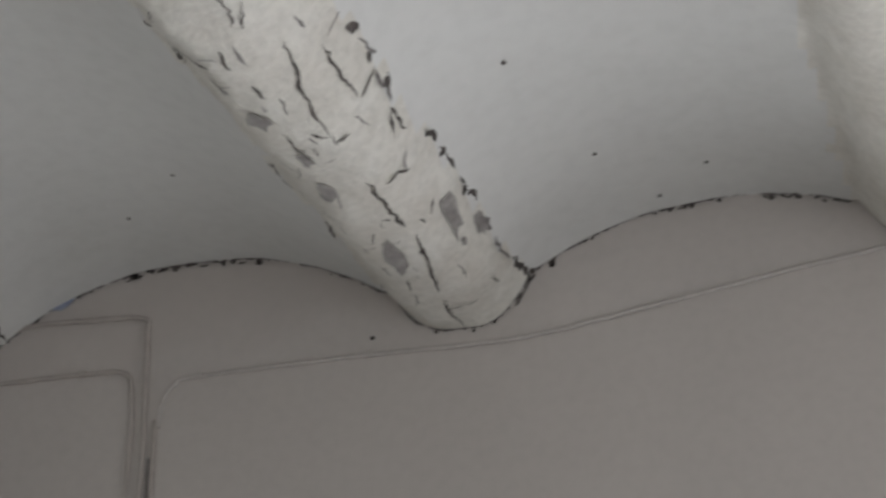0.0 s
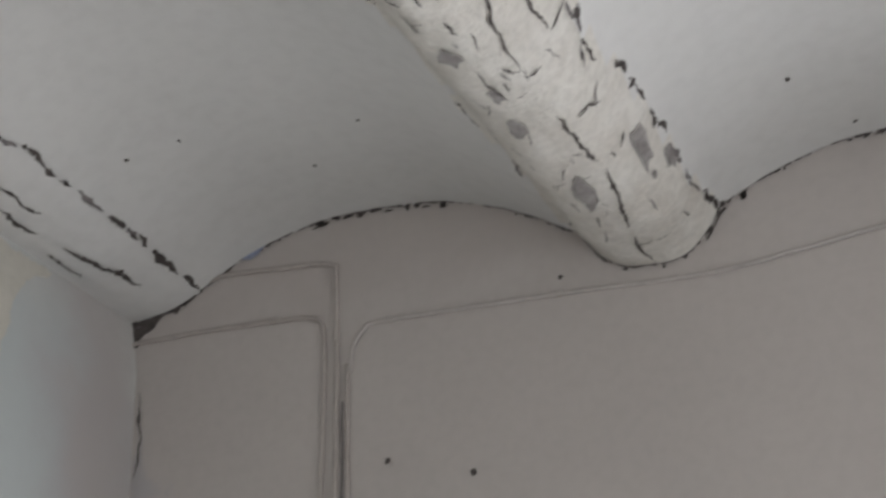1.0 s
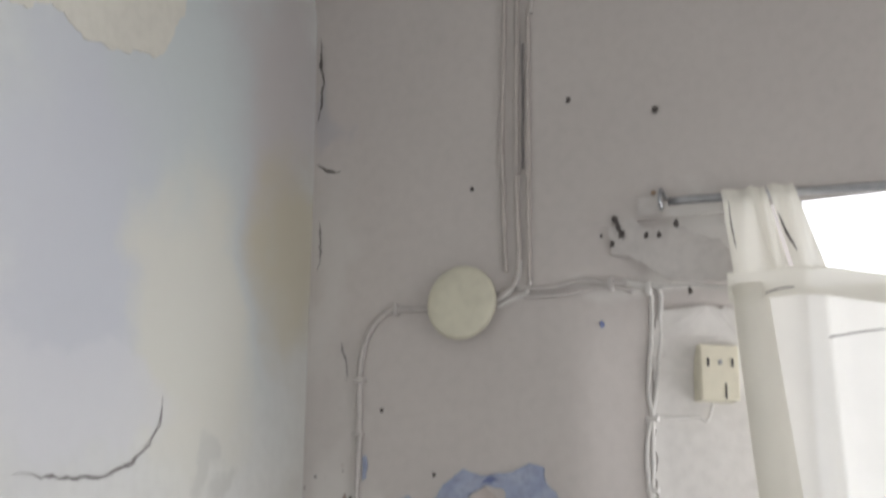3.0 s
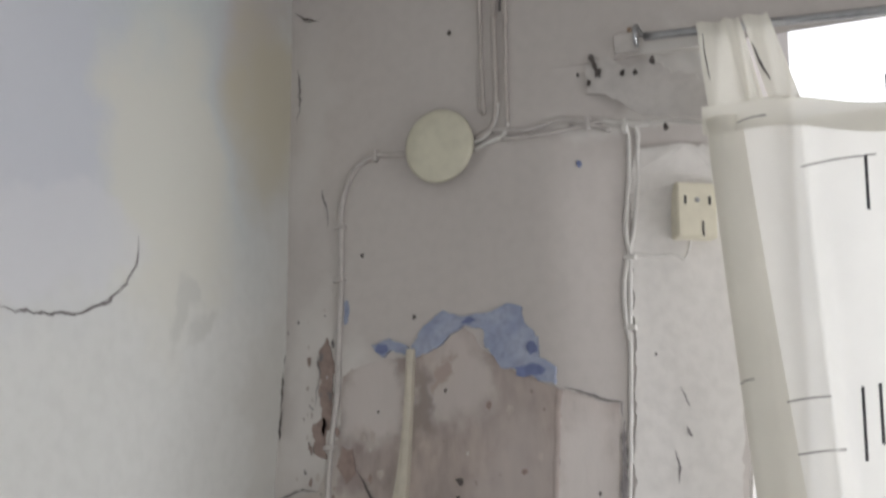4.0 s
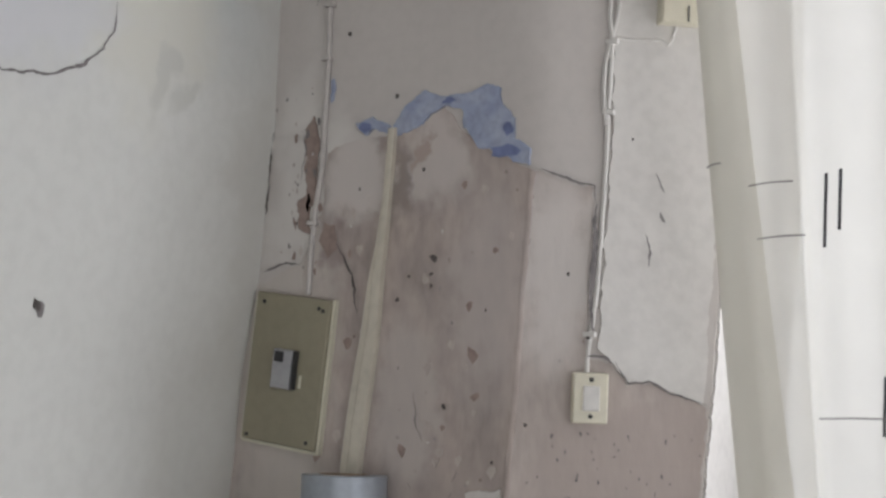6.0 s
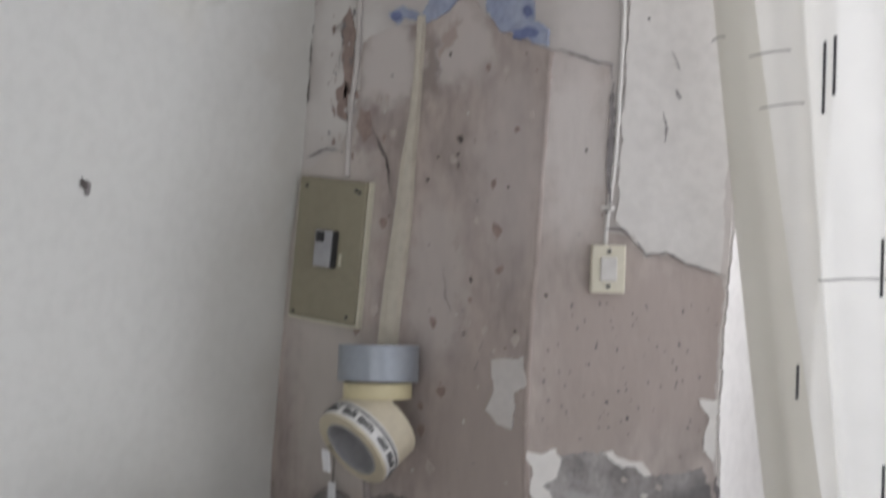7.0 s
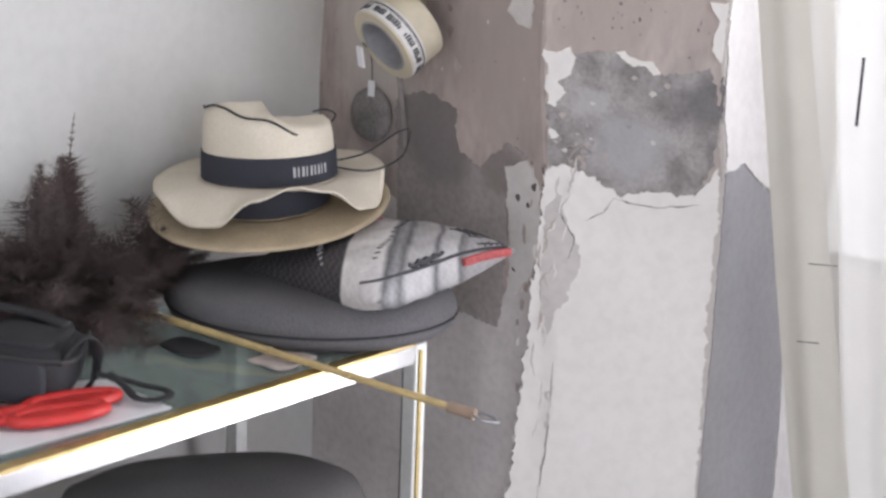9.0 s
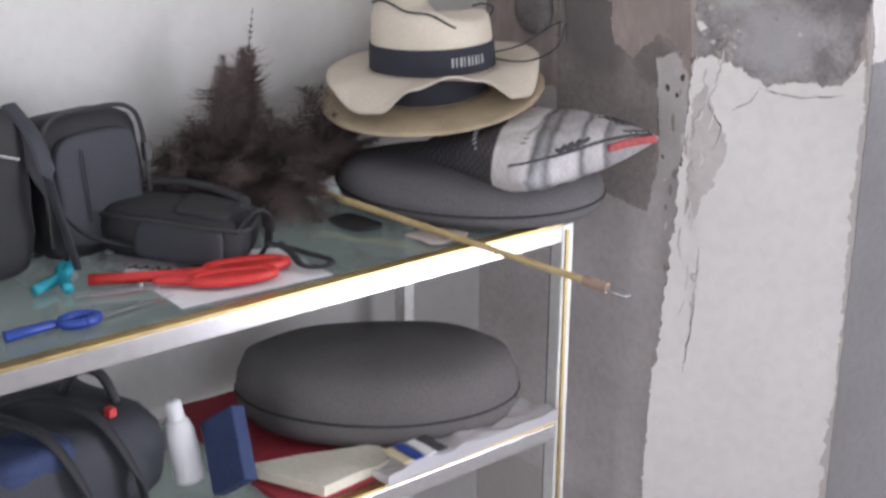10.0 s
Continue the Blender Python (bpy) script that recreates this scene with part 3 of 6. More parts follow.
# bare plaster below the paint line of the back wall
coat("bare_plaster", on_back, [(-0.075, 0.30), (-0.070, 1.30), (-0.045, 1.60), (-0.004, 1.86), (0.02, 1.868), (0.085, 1.90), (0.125, 1.99), (0.130, 2.083), (0.178, 2.101), (0.240, 2.105),
     (0.301, 2.117), (0.349, 2.147), (0.389, 2.107), (0.438, 2.076), (0.5055, 2.046), (0.4965, 1.86), (0.4895, 1.70), (0.4815, 1.60), (0.4785, 1.45), (0.4815, 1.36), (0.4995, 1.20), (0.4995, 0.30)], M_BROWN, 0.0015, 0.004, sunk=0.012)
coat("plaster_blotch", on_back, [(0.09, 2.03), (0.081, 2.121), (0.098, 2.146), (0.112, 2.10), (0.108, 2.0), (0.092, 1.985)], M_CHIP, 0.002)
coat("plaster_blotch", on_back, [(0.072, 2.005), (0.098, 2.015), (0.10, 1.95), (0.078, 1.955)], M_CHIP, 0.002)
coat("dark_stain", on_back, [(0.175, 0.94), (0.150, 1.292), (0.225, 1.312), (0.298, 1.288), (0.314, 1.205), (0.362, 1.190), (0.418, 1.240),
     (0.463, 1.220), (0.420, 1.198), (0.432, 1.05), (0.42, 0.90)], M_DARKCEM, 0.003, 0.008)
coat("grey_plaster", on_back, [(-0.075, 0.25), (-0.070, 1.10), (0.16, 1.10), (0.20, 0.95), (0.415, 0.93), (0.44, 1.00), (0.4945, 0.98), (0.4945, 0.25)], M_GREY, 0.0022, 0.008)
coat("flaked_plaster", on_back, [(0.421, 1.198), (0.462, 1.216), (0.496, 1.175), (0.500, 1.045), (0.468, 0.985), (0.446, 0.973), (0.434, 1.095)], M_PALE, 0.006, 0.006)
coat("filler_patch", on_back, [(0.414, 1.551), (0.474, 1.560), (0.480, 1.515), (0.462, 1.505), (0.458, 1.442), (0.432, 1.450), (0.409, 1.468), (0.422, 1.50)], M_PALE, 0.0045, 0.005)
BLUE = [(0.185, 2.128), (0.218, 2.135), (0.255, 2.120), (0.279, 2.153), (0.313, 2.178), (0.358, 2.165), (0.402, 2.170), (0.425, 2.185),
        (0.449, 2.175), (0.455, 2.145), (0.477, 2.127), (0.477, 2.097), (0.503, 2.080), (0.504, 2.054), (0.476, 2.059), (0.443, 2.080),
        (0.414, 2.082), (0.389, 2.116), (0.383, 2.142), (0.354, 2.150), (0.330, 2.139), (0.306, 2.117), (0.266, 2.109), (0.219, 2.114), (0.204, 2.108)]
coat("plaster_blotch", on_back, [(0.128, 1.968), (0.150, 1.962), (0.158, 1.925), (0.140, 1.905), (0.126, 1.93)], M_CHIP, 0.003, 0.005)
coat("blue_patch", on_back, BLUE, M_BLUE, 0.004, 0.004, 0.008)
coat("blue_patch", on_back, [(0.130, 2.20), (0.138, 2.205), (0.14, 2.17), (0.132, 2.165)], M_BLUE, 0.003, 0.003, 0.006)
DEEP = material("deep_blue_paint", (0.175, 0.21, 0.37), 0.75, 0.2, 20, 80, 0.4)
for u, z, su, sz in ((0.205, 2.122, 0.016, 0.009), (0.46, 2.075, 0.026, 0.011), (0.468, 2.11, 0.010, 0.012), (0.36, 2.158, 0.014, 0.006)):
    part("blue_patch", chip(bmesh.new(), on_back, u, z, su, sz, 0.0052, 10), DEEP, wall_north)

# the splayed reveal: upper paint, brown plaster, dark cement and flaking white plaster
coat("bare_plaster", on_splay, [(0.003, 1.20), (0.003, 2.044), (0.101, 2.021), (0.106, 1.92), (0.110, 1.762), (0.151, 1.754), (0.179, 1.724),
     (0.215, 1.729), (0.3165, 1.694), (0.3165, 1.20)], M_BROWN2, 0.0015, 0.005, sunk=0.012)
coat("grey_cement", on_splay, [(0.012, 1.375), (0.036, 1.409), (0.122, 1.413), (0.165, 1.40), (0.214, 1.379), (0.300, 1.390), (0.3165, 1.31), (0.302, 1.223),
     (0.267, 1.175), (0.20, 1.172), (0.131, 1.171), (0.066, 1.207), (0.004, 1.213)], M_CEMENT, 0.0035, 0.008, 0.008)
coat("white_plaster", on_splay, [(-0.050, 0.25), (-0.040, 0.60), (-0.022, 0.80), (-0.012, 0.96), (-0.006, 1.10), (0.003, 1.208), (0.030, 1.216), (0.066, 1.208), (0.131, 1.172), (0.204, 1.176), (0.267, 1.174),
     (0.312, 1.222), (0.310, 1.0), (0.316, 0.7), (0.305, 0.25)], M_WHITE, 0.006, 0.008, 0.008, sunk=0.045)
coat("filler_patch", on_splay, [(0.003, 1.412), (0.022, 1.405), (0.050, 1.418), (0.058, 1.398), (0.050, 1.368), (0.030, 1.357), (0.041, 1.338), (0.024, 1.312), (0.010, 1.318), (0.003, 1.345), (0.012, 1.375)], M_WHITE, 0.0055, 0.007, 0.006)
coat("filler_patch", on_splay, [(0.006, 1.275), (0.02, 1.28), (0.03, 1.268), (0.015, 1.262)], M_WHITE, 0.005, 0.005, 0.005)
coat("filler_patch", on_splay, [(0.130, 1.410), (0.148, 1.412), (0.165, 1.402), (0.190, 1.400), (0.210, 1.380), (0.196, 1.376), (0.180, 1.390), (0.155, 1.392)], M_WHITE, 0.0055, 0.005, 0.006)
coat("filler_patch", on_splay, [(0.288, 1.50), (0.305, 1.47), (0.296, 1.42), (0.316, 1.40), (0.318, 1.50)], M_WHITE, 0.005, 0.004, 0.008)
coat("flaked_plaster", on_splay, [(0.006, 1.14), (0.03, 1.17), (0.05, 1.10), (0.075, 1.06), (0.06, 1.00), (0.035, 0.95), (0.012, 0.90), (0.006, 1.0)], M_PALE, 0.0072, 0.008, 0.008)
# outer jamb: painted above, grey cement below


def on_jamb(u, z, h=0.0):
    return Vector((JX + lean(z) + h, u, z))


coat("jamb_paint", on_jamb, [(0.188, 1.215), (0.25, 1.225), (0.33, 1.17), (0.42, 1.165), (0.598, 1.165), (0.598, 2.2), (0.188, 2.2)], M_REVEAL, 0.004, 0.006)
coat("jamb_cement", on_jamb, [(0.188, 0.25), (0.188, 1.213), (0.25, 1.223), (0.33, 1.168), (0.42, 1.162), (0.47, 0.80), (0.50, 0.25)], M_JAMB, 0.002, 0.004)
coat("jamb_paint", on_jamb, [(0.423, 1.162), (0.598, 1.162), (0.598, 0.25), (0.503, 0.25), (0.473, 0.80)], M_REVEAL, 0.003, 0.003)

# cream paint high on the white wall, and its raised edge
coat("cream_patch", on_left, [(-1.2, 2.70), (-0.707, 2.715), (-0.663, 2.747), (-0.599, 2.719), (-0.50, 2.735), (-0.420, 2.763), (-0.366, 2.874),
     (-0.340, 2.996), (-0.30, 3.06), (-0.25, 3.09), (-1.2, 3.09)], M_CREAMP, 0.0022, 0.008, 0.012, bpy.data.objects["wall_west"])
bm = bmesh.new()
ribbon(bm, on_left, [(-0.66, 2.119), (-0.572, 2.121), (-0.488, 2.130), (-0.433, 2.152), (-0.395, 2.184), (-0.372, 2.221), (-0.371, 2.258)], 0.006, 0.0012, 0.004)
part("crack", bm, M_GAP2, bpy.data.objects["wall_west"])
bm = bmesh.new()
chip(bm, on_left, -0.499, 1.812, 0.009, 0.010, 0.0012)
part("hole", bm, M_GAP, bpy.data.objects["wall_west"])
bm = bmesh.new()
chip(bm, on_left, -0.493, 1.806, 0.010, 0.014, 0.0008)
part("stain", bm, M_GAP2, bpy.data.objects["wall_west"])

# cracks, holes and lost flakes of the back wall and reveal
for pts, w in ((((0.026, 2.96), (0.030, 2.92), (0.036, 2.87), (0.027, 2.80)), 0.010), (((0.026, 2.72), (0.050, 2.705), (0.078, 2.70)), 0.008),
               (((0.035, 2.62), (0.040, 2.56), (0.034, 2.52)), 0.006), (((0.02, 2.12), (0.017, 2.08)), 0.006), (((0.018, 2.10), (0.014, 2.03)), 0.007),
               (((0.015, 2.03), (0.010, 1.98)), 0.009), (((0.085, 2.40), (0.10, 2.36), (0.098, 2.33)), 0.006), (((0.122, 2.32), (0.128, 2.26), (0.124, 2.22)), 0.008),
               (((0.08, 2.12), (0.088, 2.09), (0.082, 2.03)), 0.005), (((0.01, 1.885), (0.05, 1.895), (0.09, 1.90)), 0.006), (((0.16, 1.93), (0.19, 1.88), (0.205, 1.82)), 0.007),
               (((0.39, 1.56), (0.398, 1.585)), 0.004), (((0.385, 1.53), (0.392, 1.55)), 0.004), (((0.335, 1.62), (0.32, 1.66), (0.318, 1.70)), 0.004)):
    part("crack", ribbon(bmesh.new(), on_back, pts, w * 0.7, 0.005, 0.004), M_GAP2 if w < 0.0065 else M_GAP, wall_north)
for pts, w in ((((0.004, 2.047), (0.05, 2.036), (0.101, 2.024), (0.104, 2.0)), 0.006), (((0.105, 2.0), (0.11, 1.93), (0.108, 1.86), (0.116, 1.80)), 0.012),
               (((0.212, 1.99), (0.222, 1.975)), 0.008), (((0.192, 1.955), (0.200, 1.93), (0.199, 1.905)), 0.005), (((0.20, 2.05), (0.215, 2.02)), 0.003),
               (((0.155, 1.76), (0.180, 1.727), (0.215, 1.732), (0.25, 1.715), (0.314, 1.697)), 0.005), (((0.11, 1.766), (0.14, 1.765), (0.155, 1.755)), 0.008),
               (((0.027, 1.14), (0.06, 1.09), (0.05, 1.05)), 0.004), (((0.075, 1.12), (0.11, 1.14), (0.125, 1.165)), 0.003), (((0.035, 0.86), (0.03, 0.70), (0.018, 0.60)), 0.005),
               (((0.318, 1.38), (0.316, 1.30)), 0.010), (((0.12, 1.165), (0.20, 1.15), (0.28, 1.16)), 0.003)):
    part("crack", ribbon(bmesh.new(), on_splay, pts, w, 0.0075, 0.003), M_GAP2, wall_north)
for plane, u, z, r in ((on_back, 0.807, 3.03, 0.007), (on_back, 0.644, 2.727, 0.008), (on_back, 0.329, 2.636, 0.006), (on_back, 0.50, 2.765, 0.007),
                       (on_back, 0.168, 2.278, 0.006), (on_back, 0.264, 2.169, 0.006), (on_back, 0.344, 1.909, 0.010), (on_back, 0.341, 1.885, 0.005),
                       (on_back, 0.342, 1.866, 0.005), (on_back, 0.373, 1.679, 0.006), (on_back, 0.28, 1.842, 0.006), (on_back, 0.30, 1.88, 0.004),
                       (on_back, 0.44, 1.83, 0.004), (on_back, 0.46, 1.60, 0.004), (on_back, 0.32, 2.05, 0.005), (on_back, 0.20, 2.02, 0.004),
                       (on_back, 0.452, 1.15, 0.009), (on_back, 0.475, 1.14, 0.007), (on_back, 0.45, 1.02, 0.006), (on_back, 0.485, 1.175, 0.010),
                       (on_splay, 0.11, 1.795, 0.006), (on_splay, 0.07, 1.89, 0.004), (on_splay, 0.16, 2.10, 0.004), (on_splay, 0.02, 1.66, 0.005)):
    part("hole", chip(bmesh.new(), plane, u, z, r * 0.75, r * 0.8, 0.0072 if plane is on_splay else 0.0062), M_GAP, wall_north)
for k in range(40):
    u, z = random.uniform(0.02, 0.11), random.uniform(1.88, 2.2)
    if k > 20:
        u, z = random.uniform(0.13, 0.49), random.uniform(1.35, 2.04)
    part("plaster_fleck", chip(bmesh.new(), on_back, u, z, random.uniform(0.0015, 0.004), random.uniform(0.0015, 0.005), 0.0055, 6), random.choice((M_GAP2, M_DARKCEM, M_PALE, M_BROWN2, M_PALE)), wall_north)
for k in range(75):
    part("plaster_fleck", chip(bmesh.new(), on_splay, random.uniform(0.02, 0.31), random.uniform(1.43, 1.66), random.uniform(0.001, 0.003), random.uniform(0.0015, 0.005), 0.006, 6), M_GAP2, wall_north)
fleck_rnd = random.Random(21)
for k in range(32):
    u, z = fleck_rnd.uniform(0.02, 0.30), fleck_rnd.uniform(1.19, 1.38)
    if k < 22:
        u, z = fleck_rnd.uniform(0.008, 0.09), fleck_rnd.uniform(1.215, 1.33)
    r = fleck_rnd.uniform(0.0015, 0.006) * (1.5 if k % 7 == 0 else 1)
    part("plaster_fleck", slab(bmesh.new(), on_splay, [(u - r, z), (u - r * 0.3, z + r * fleck_rnd.uniform(0.5, 1.2)), (u + r * 0.8, z + r * 0.6), (u + r * fleck_rnd.uniform(0.6, 1.6), z - r * 0.3), (u, z - r * fleck_rnd.uniform(0.6, 1.2))], 0.0044, 0.003, 0.003),
         fleck_rnd.choice((M_JAMB, M_BROWN2, M_BROWN2, M_PALE)), wall_north)
for k in range(26):
    u, z = fleck_rnd.uniform(0.065, 0.125), fleck_rnd.uniform(1.88, 2.16)
    r = fleck_rnd.uniform(0.002, 0.007)
    part("plaster_fleck", chip(bmesh.new(), on_back, u, z, r * 0.7, r * 1.4, 0.0056, 9), fleck_rnd.choice((M_CHIP, M_GAP2, M_CHIP, M_BROWN)), wall_north)
for k in range(44):
    u, z = fleck_rnd.uniform(0.13, 0.49), fleck_rnd.uniform(1.34, 2.03)
    r = fleck_rnd.uniform(0.003, 0.010)
    part("plaster_fleck", slab(bmesh.new(), on_back, [(u - r, z), (u - r * 0.4, z + r * fleck_rnd.uniform(0.6, 1.6)), (u + r * 0.7, z + r * 0.8), (u + r * fleck_rnd.uniform(0.6, 1.4), z - r * 0.2), (u, z - r * fleck_rnd.uniform(0.8, 2.0))], 0.0024, 0.004, 0.004),
         M_BROWN2 if k % 3 else M_CHIP, wall_north)
part("bare_plaster", tube(bmesh.new(), [(0.5062 + lean(1.21 + 0.0695 * k), 0.0040, 1.21 + 0.0695 * k) for k in range(13)], 0.0068, 10, 1, 4, 0.0008), M_BROWN, wall_north, smooth=True)
# broken arris where the reveal meets the wall
for k in range(34):
    z = 0.62 + 0.56 * k / 33
    r = random.uniform(0.004, 0.010)
    part("plaster_fleck", chip(bmesh.new(), on_back, 0.500 - 0.035 * max(0, (1.1 - z)) - random.uniform(0.0, 0.03), z, r * 0.7, r * 1.5, 0.0066, 7), random.choice((M_PALE, M_WHITE, M_BROWN)), wall_north)
for k in range(30):
    z = 0.70 + 0.50 * k / 29
    u = random.uniform(0.0, 0.05) - 0.02 * max(0, 1.0 - z)
    ln = random.uniform(0.02, 0.07)
    part("plaster_fleck", ribbon(bmesh.new(), on_splay, [(u, z), (u + random.uniform(-0.012, 0.012), z + ln * 0.5), (u + random.uniform(-0.01, 0.02), z + ln)], random.uniform(0.003, 0.008), 0.0085 + 0.0004 * (k % 5), 0.005),
         random.choice((M_WHITE, M_PALE, M_BROWN2, M_WHITE)), wall_north)
# filler and raw holes by the curtain bracket
part("filler_patch", slab(bmesh.new(), on_back, [(0.565, 2.545), (0.60, 2.555), (0.62, 2.535), (0.67, 2.54), (0.69, 2.52), (0.74, 2.51), (0.76, 2.48), (0.76, 2.44), (0.66, 2.45), (0.60, 2.49), (0.57, 2.50)], 0.003, 0.006), M_PALE, wall_north)
for u, z, r in ((0.575, 2.555, 0.008), (0.585, 2.53, 0.009), (0.570, 2.515, 0.007), (0.625, 2.523, 0.007), (0.645, 2.522, 0.006), (0.672, 2.537, 0.008), (0.552, 2.53, 0.004), (0.69, 2.43, 0.007)):
    part("hole", chip(bmesh.new(), on_back, u, z, r * 0.7, r, 0.0062), M_GAP, wall_north)
part("crack", ribbon(bmesh.new(), on_back, [(0.573, 2.56), (0.580, 2.54), (0.588, 2.52)], 0.010, 0.006, 0.004), M_GAP, wall_north)

# ---- cracks of the ceiling: along the arches, along the beams, and flakes on the beams ----
bm, bm2, bm3 = bmesh.new(), bmesh.new(), bmesh.new()


def on_arch(u, dz, h=0.0):
    return Vector((u, -0.003 - h, ceil_z(u, -0.003) + dz))


def arch_run(u0, u1, n, size, spread=0.006):
    for _ in range(n):
        u = random.uniform(u0, u1)
        chip(bm, on_arch, u, random.uniform(-spread, spread * 0.5), size * random.uniform(0.4, 1.4), size * random.uniform(0.3, 0.9), 0.001, 7)


arch_run(0.34, 0.62, 46, 0.008, 0.012)
arch_run(0.14, 0.30, 30, 0.005)
arch_run(0.62, 0.84, 20, 0.004)
arch_run(0.84, 1.08, 40, 0.0045)
arch_run(1.05, 1.12, 18, 0.007, 0.012)
arch_run(1.12, 1.32, 10, 0.005)
arch_run(1.30, 1.40, 18, 0.006)
arch_run(1.46, 1.60, 24, 0.007, 0.010)
ribbon(bm2, on_arch, [(0.14, 0.0), (0.30, 0.0), (0.5, 0.001), (0.7, 0.0), (0.83, 0.0)], 0.008, 0.0008, 0.004, False)
ribbon(bm2, on_arch, [(0.83, 0.0), (0.95, 0.0), (1.07, 0.0)], 0.010, 0.0008, 0.004, False)
ribbon(bm2, on_arch, [(1.07, 0.0), (1.3, 0.0), (1.6, 0.0)], 0.006, 0.0008, 0.004, False)
ribbon(bm, on_arch, [(0.0, -0.004), (0.05, -0.004), (0.13, 0.002)], 0.022, 0.001, 0.006, False)


def at_s(s, y):
    """The x at which the ceiling's own coordinate is s, at that y."""
    x = s
    for _ in range(4):
        x = s + 0.095 * y * min(max(x / 0.85, 0), 1.6)
    return x


# ragged broken lines along the beams' edges
for s0, dens, wide in ((1.072, 0.72, 0.009), (0.834, 0.22, 0.004), (0.146, 0.96, 0.010)):
    y = -0.01
    while y > -1.5:
        ln = random.uniform(0.02, 0.085)
        if random.random() < dens:
            pts = []
            for f in (0, 0.25, 0.5, 0.75, 1):
                yy = y - ln * f
                s = s0 + 0.012 * noise.noise(Vector((s0 * 5, yy * 9, 7))) + 0.005 * noise.noise(Vector((s0 * 5, yy * 60, 2)))
                pts.append((at_s(s, yy), yy))
            ribbon(bm if random.random() < 0.7 else bm2, on_ceiling, pts, wide * random.uniform(0.5, 1.3), 0.0035, 0.004)
            if random.random() < 0.6:
                k = random.randrange(5)
                chip(bm, on_ceiling, pts[k][0] + random.uniform(-0.006, 0.008), pts[k][1], random.uniform(0.003, 0.006), random.uniform(0.006, 0.018), 0.0037, 7)
        y -= ln + random.uniform(0.0, 0.02)
# the beam's own cracks: where they run in plan, and how wide they gape
BEAM_CRACKS = (((0.944, -0.49), (0.952, -0.418), (0.961, -0.355), 0.0070), ((0.966, -0.323), (0.964, -0.252), (0.953, -0.145), 0.0075), ((0.956, -0.112), (0.952, -0.067), (0.965, -0.009), 0.0065),
               ((0.963, -0.466), (0.980, -0.468), (0.994, -0.453), 0.0060), ((0.933, -0.611), (0.927, -0.68), (0.936, -0.783), 0.0050), ((0.914, -0.624), (0.924, -0.614), (0.933, -0.611), 0.0080),
               ((0.938, -0.595), (0.947, -0.593), (0.956, -0.597), 0.0070), ((0.883, -0.635), (0.888, -0.591), (0.897, -0.548), 0.0060), ((0.800, -0.80), (0.822, -0.795), (0.845, -0.782), 0.0070),
               ((0.871, -0.809), (0.869, -0.79), (0.870, -0.775), 0.0050), ((0.833, -0.76), (0.838, -0.735), (0.846, -0.715), 0.0050), ((0.880, -0.734), (0.883, -0.72), (0.888, -0.706), 0.0055),
               ((0.934, -0.393), (0.942, -0.391), (0.948, -0.385), 0.0050), ((0.965, -0.736), (0.970, -0.673), (0.977, -0.631), 0.0050), ((1.000, -0.563), (1.002, -0.54), (1.007, -0.511), 0.0040),
               ((0.895, -0.93), (0.905, -0.88), (0.90, -0.84), 0.0050), ((0.94, -1.02), (0.95, -0.95), (0.945, -0.90), 0.0050))
for *pts, w in BEAM_CRACKS:
    ribbon(bm, on_ceiling, pts, w, 0.0030, 0.004)
for k in range(60):
    s, y = random.uniform(0.85, 1.06), -random.uniform(0.06, 1.1)
    a = random.uniform(-0.4, 0.4) + (1.5 if random.random() < 0.2 else 0)
    ln = random.uniform(0.01, 0.05)
    pts = [(at_s(s, y), y), (at_s(s, y) + ln * math.sin(a), y - ln * math.cos(a))]
    ribbon(bm if random.random() < 0.3 else bm2, on_ceiling, pts, random.uniform(0.002, 0.004), 0.0028, 0.003)
for x, y, a, b in ((0.922, -0.269, 0.017, 0.055), (1.015, -0.301, 0.012, 0.050), (1.040, -0.225, 0.007, 0.030), (0.883, -0.472, 0.014, 0.022), (1.016, -0.235, 0.004, 0.015), (0.885, -0.56, 0.012, 0.02), (0.86, -0.66, 0.02, 0.02)):
    chip(bm3, on_ceiling, x, y, a, b, 0.0024, 11)
ribbon(bm, on_ceiling, [(0.060, -0.30), (0.067, -0.234), (0.079, -0.179), (0.083, -0.111)], 0.016, 0.003, 0.006)
for x, y, r in ((0.05, -0.36, 0.012), (0.085, -0.40, 0.010), (0.03, -0.20, 0.010), (0.05, -0.50, 0.012)):
    ribbon(bm, on_ceiling, [(x, y), (x - 0.006, y - 0.04), (x - 0.004, y - 0.10)], r * 0.8, 0.0025, 0.006)
for x, y in ((0.22, -0.38), (0.30, -0.36), (0.45, -0.18), (0.58, -0.30), (1.22, -0.22), (1.30, -0.05), (1.38, -0.12), (1.14, -0.5), (0.4, -0.7)):
    chip(bm, on_ceiling, x, y, 0.004, 0.006, 0.0015, 7)
for b, m, nm in ((bm, M_GAP, "cracks"), (bm2, M_GAP2, "hairline_cracks"), (bm3, M_CEMENT, "bared_patches")):
    tagged(part(nm, b, m, ceiling), kind="stuff")
bm = bmesh.new()
chip(bm, on_arch, 0.245, -0.004, 0.030, 0.009, 0.0015, 10)
part("blue_patch", bm, M_BLUE, wall_north)
# a broken-out pocket in the corner under the edge beam
bm = bmesh.new()
slab(bm, on_back, [(0.002, 3.088), (0.03, 3.096), (0.07, 3.108), (0.045, 3.080), (0.02, 3.070), (0.014, 3.050), (0.002, 3.045)], 0.003, 0.004, 0.006)
part("hole", bm, M_GAP, wall_north)


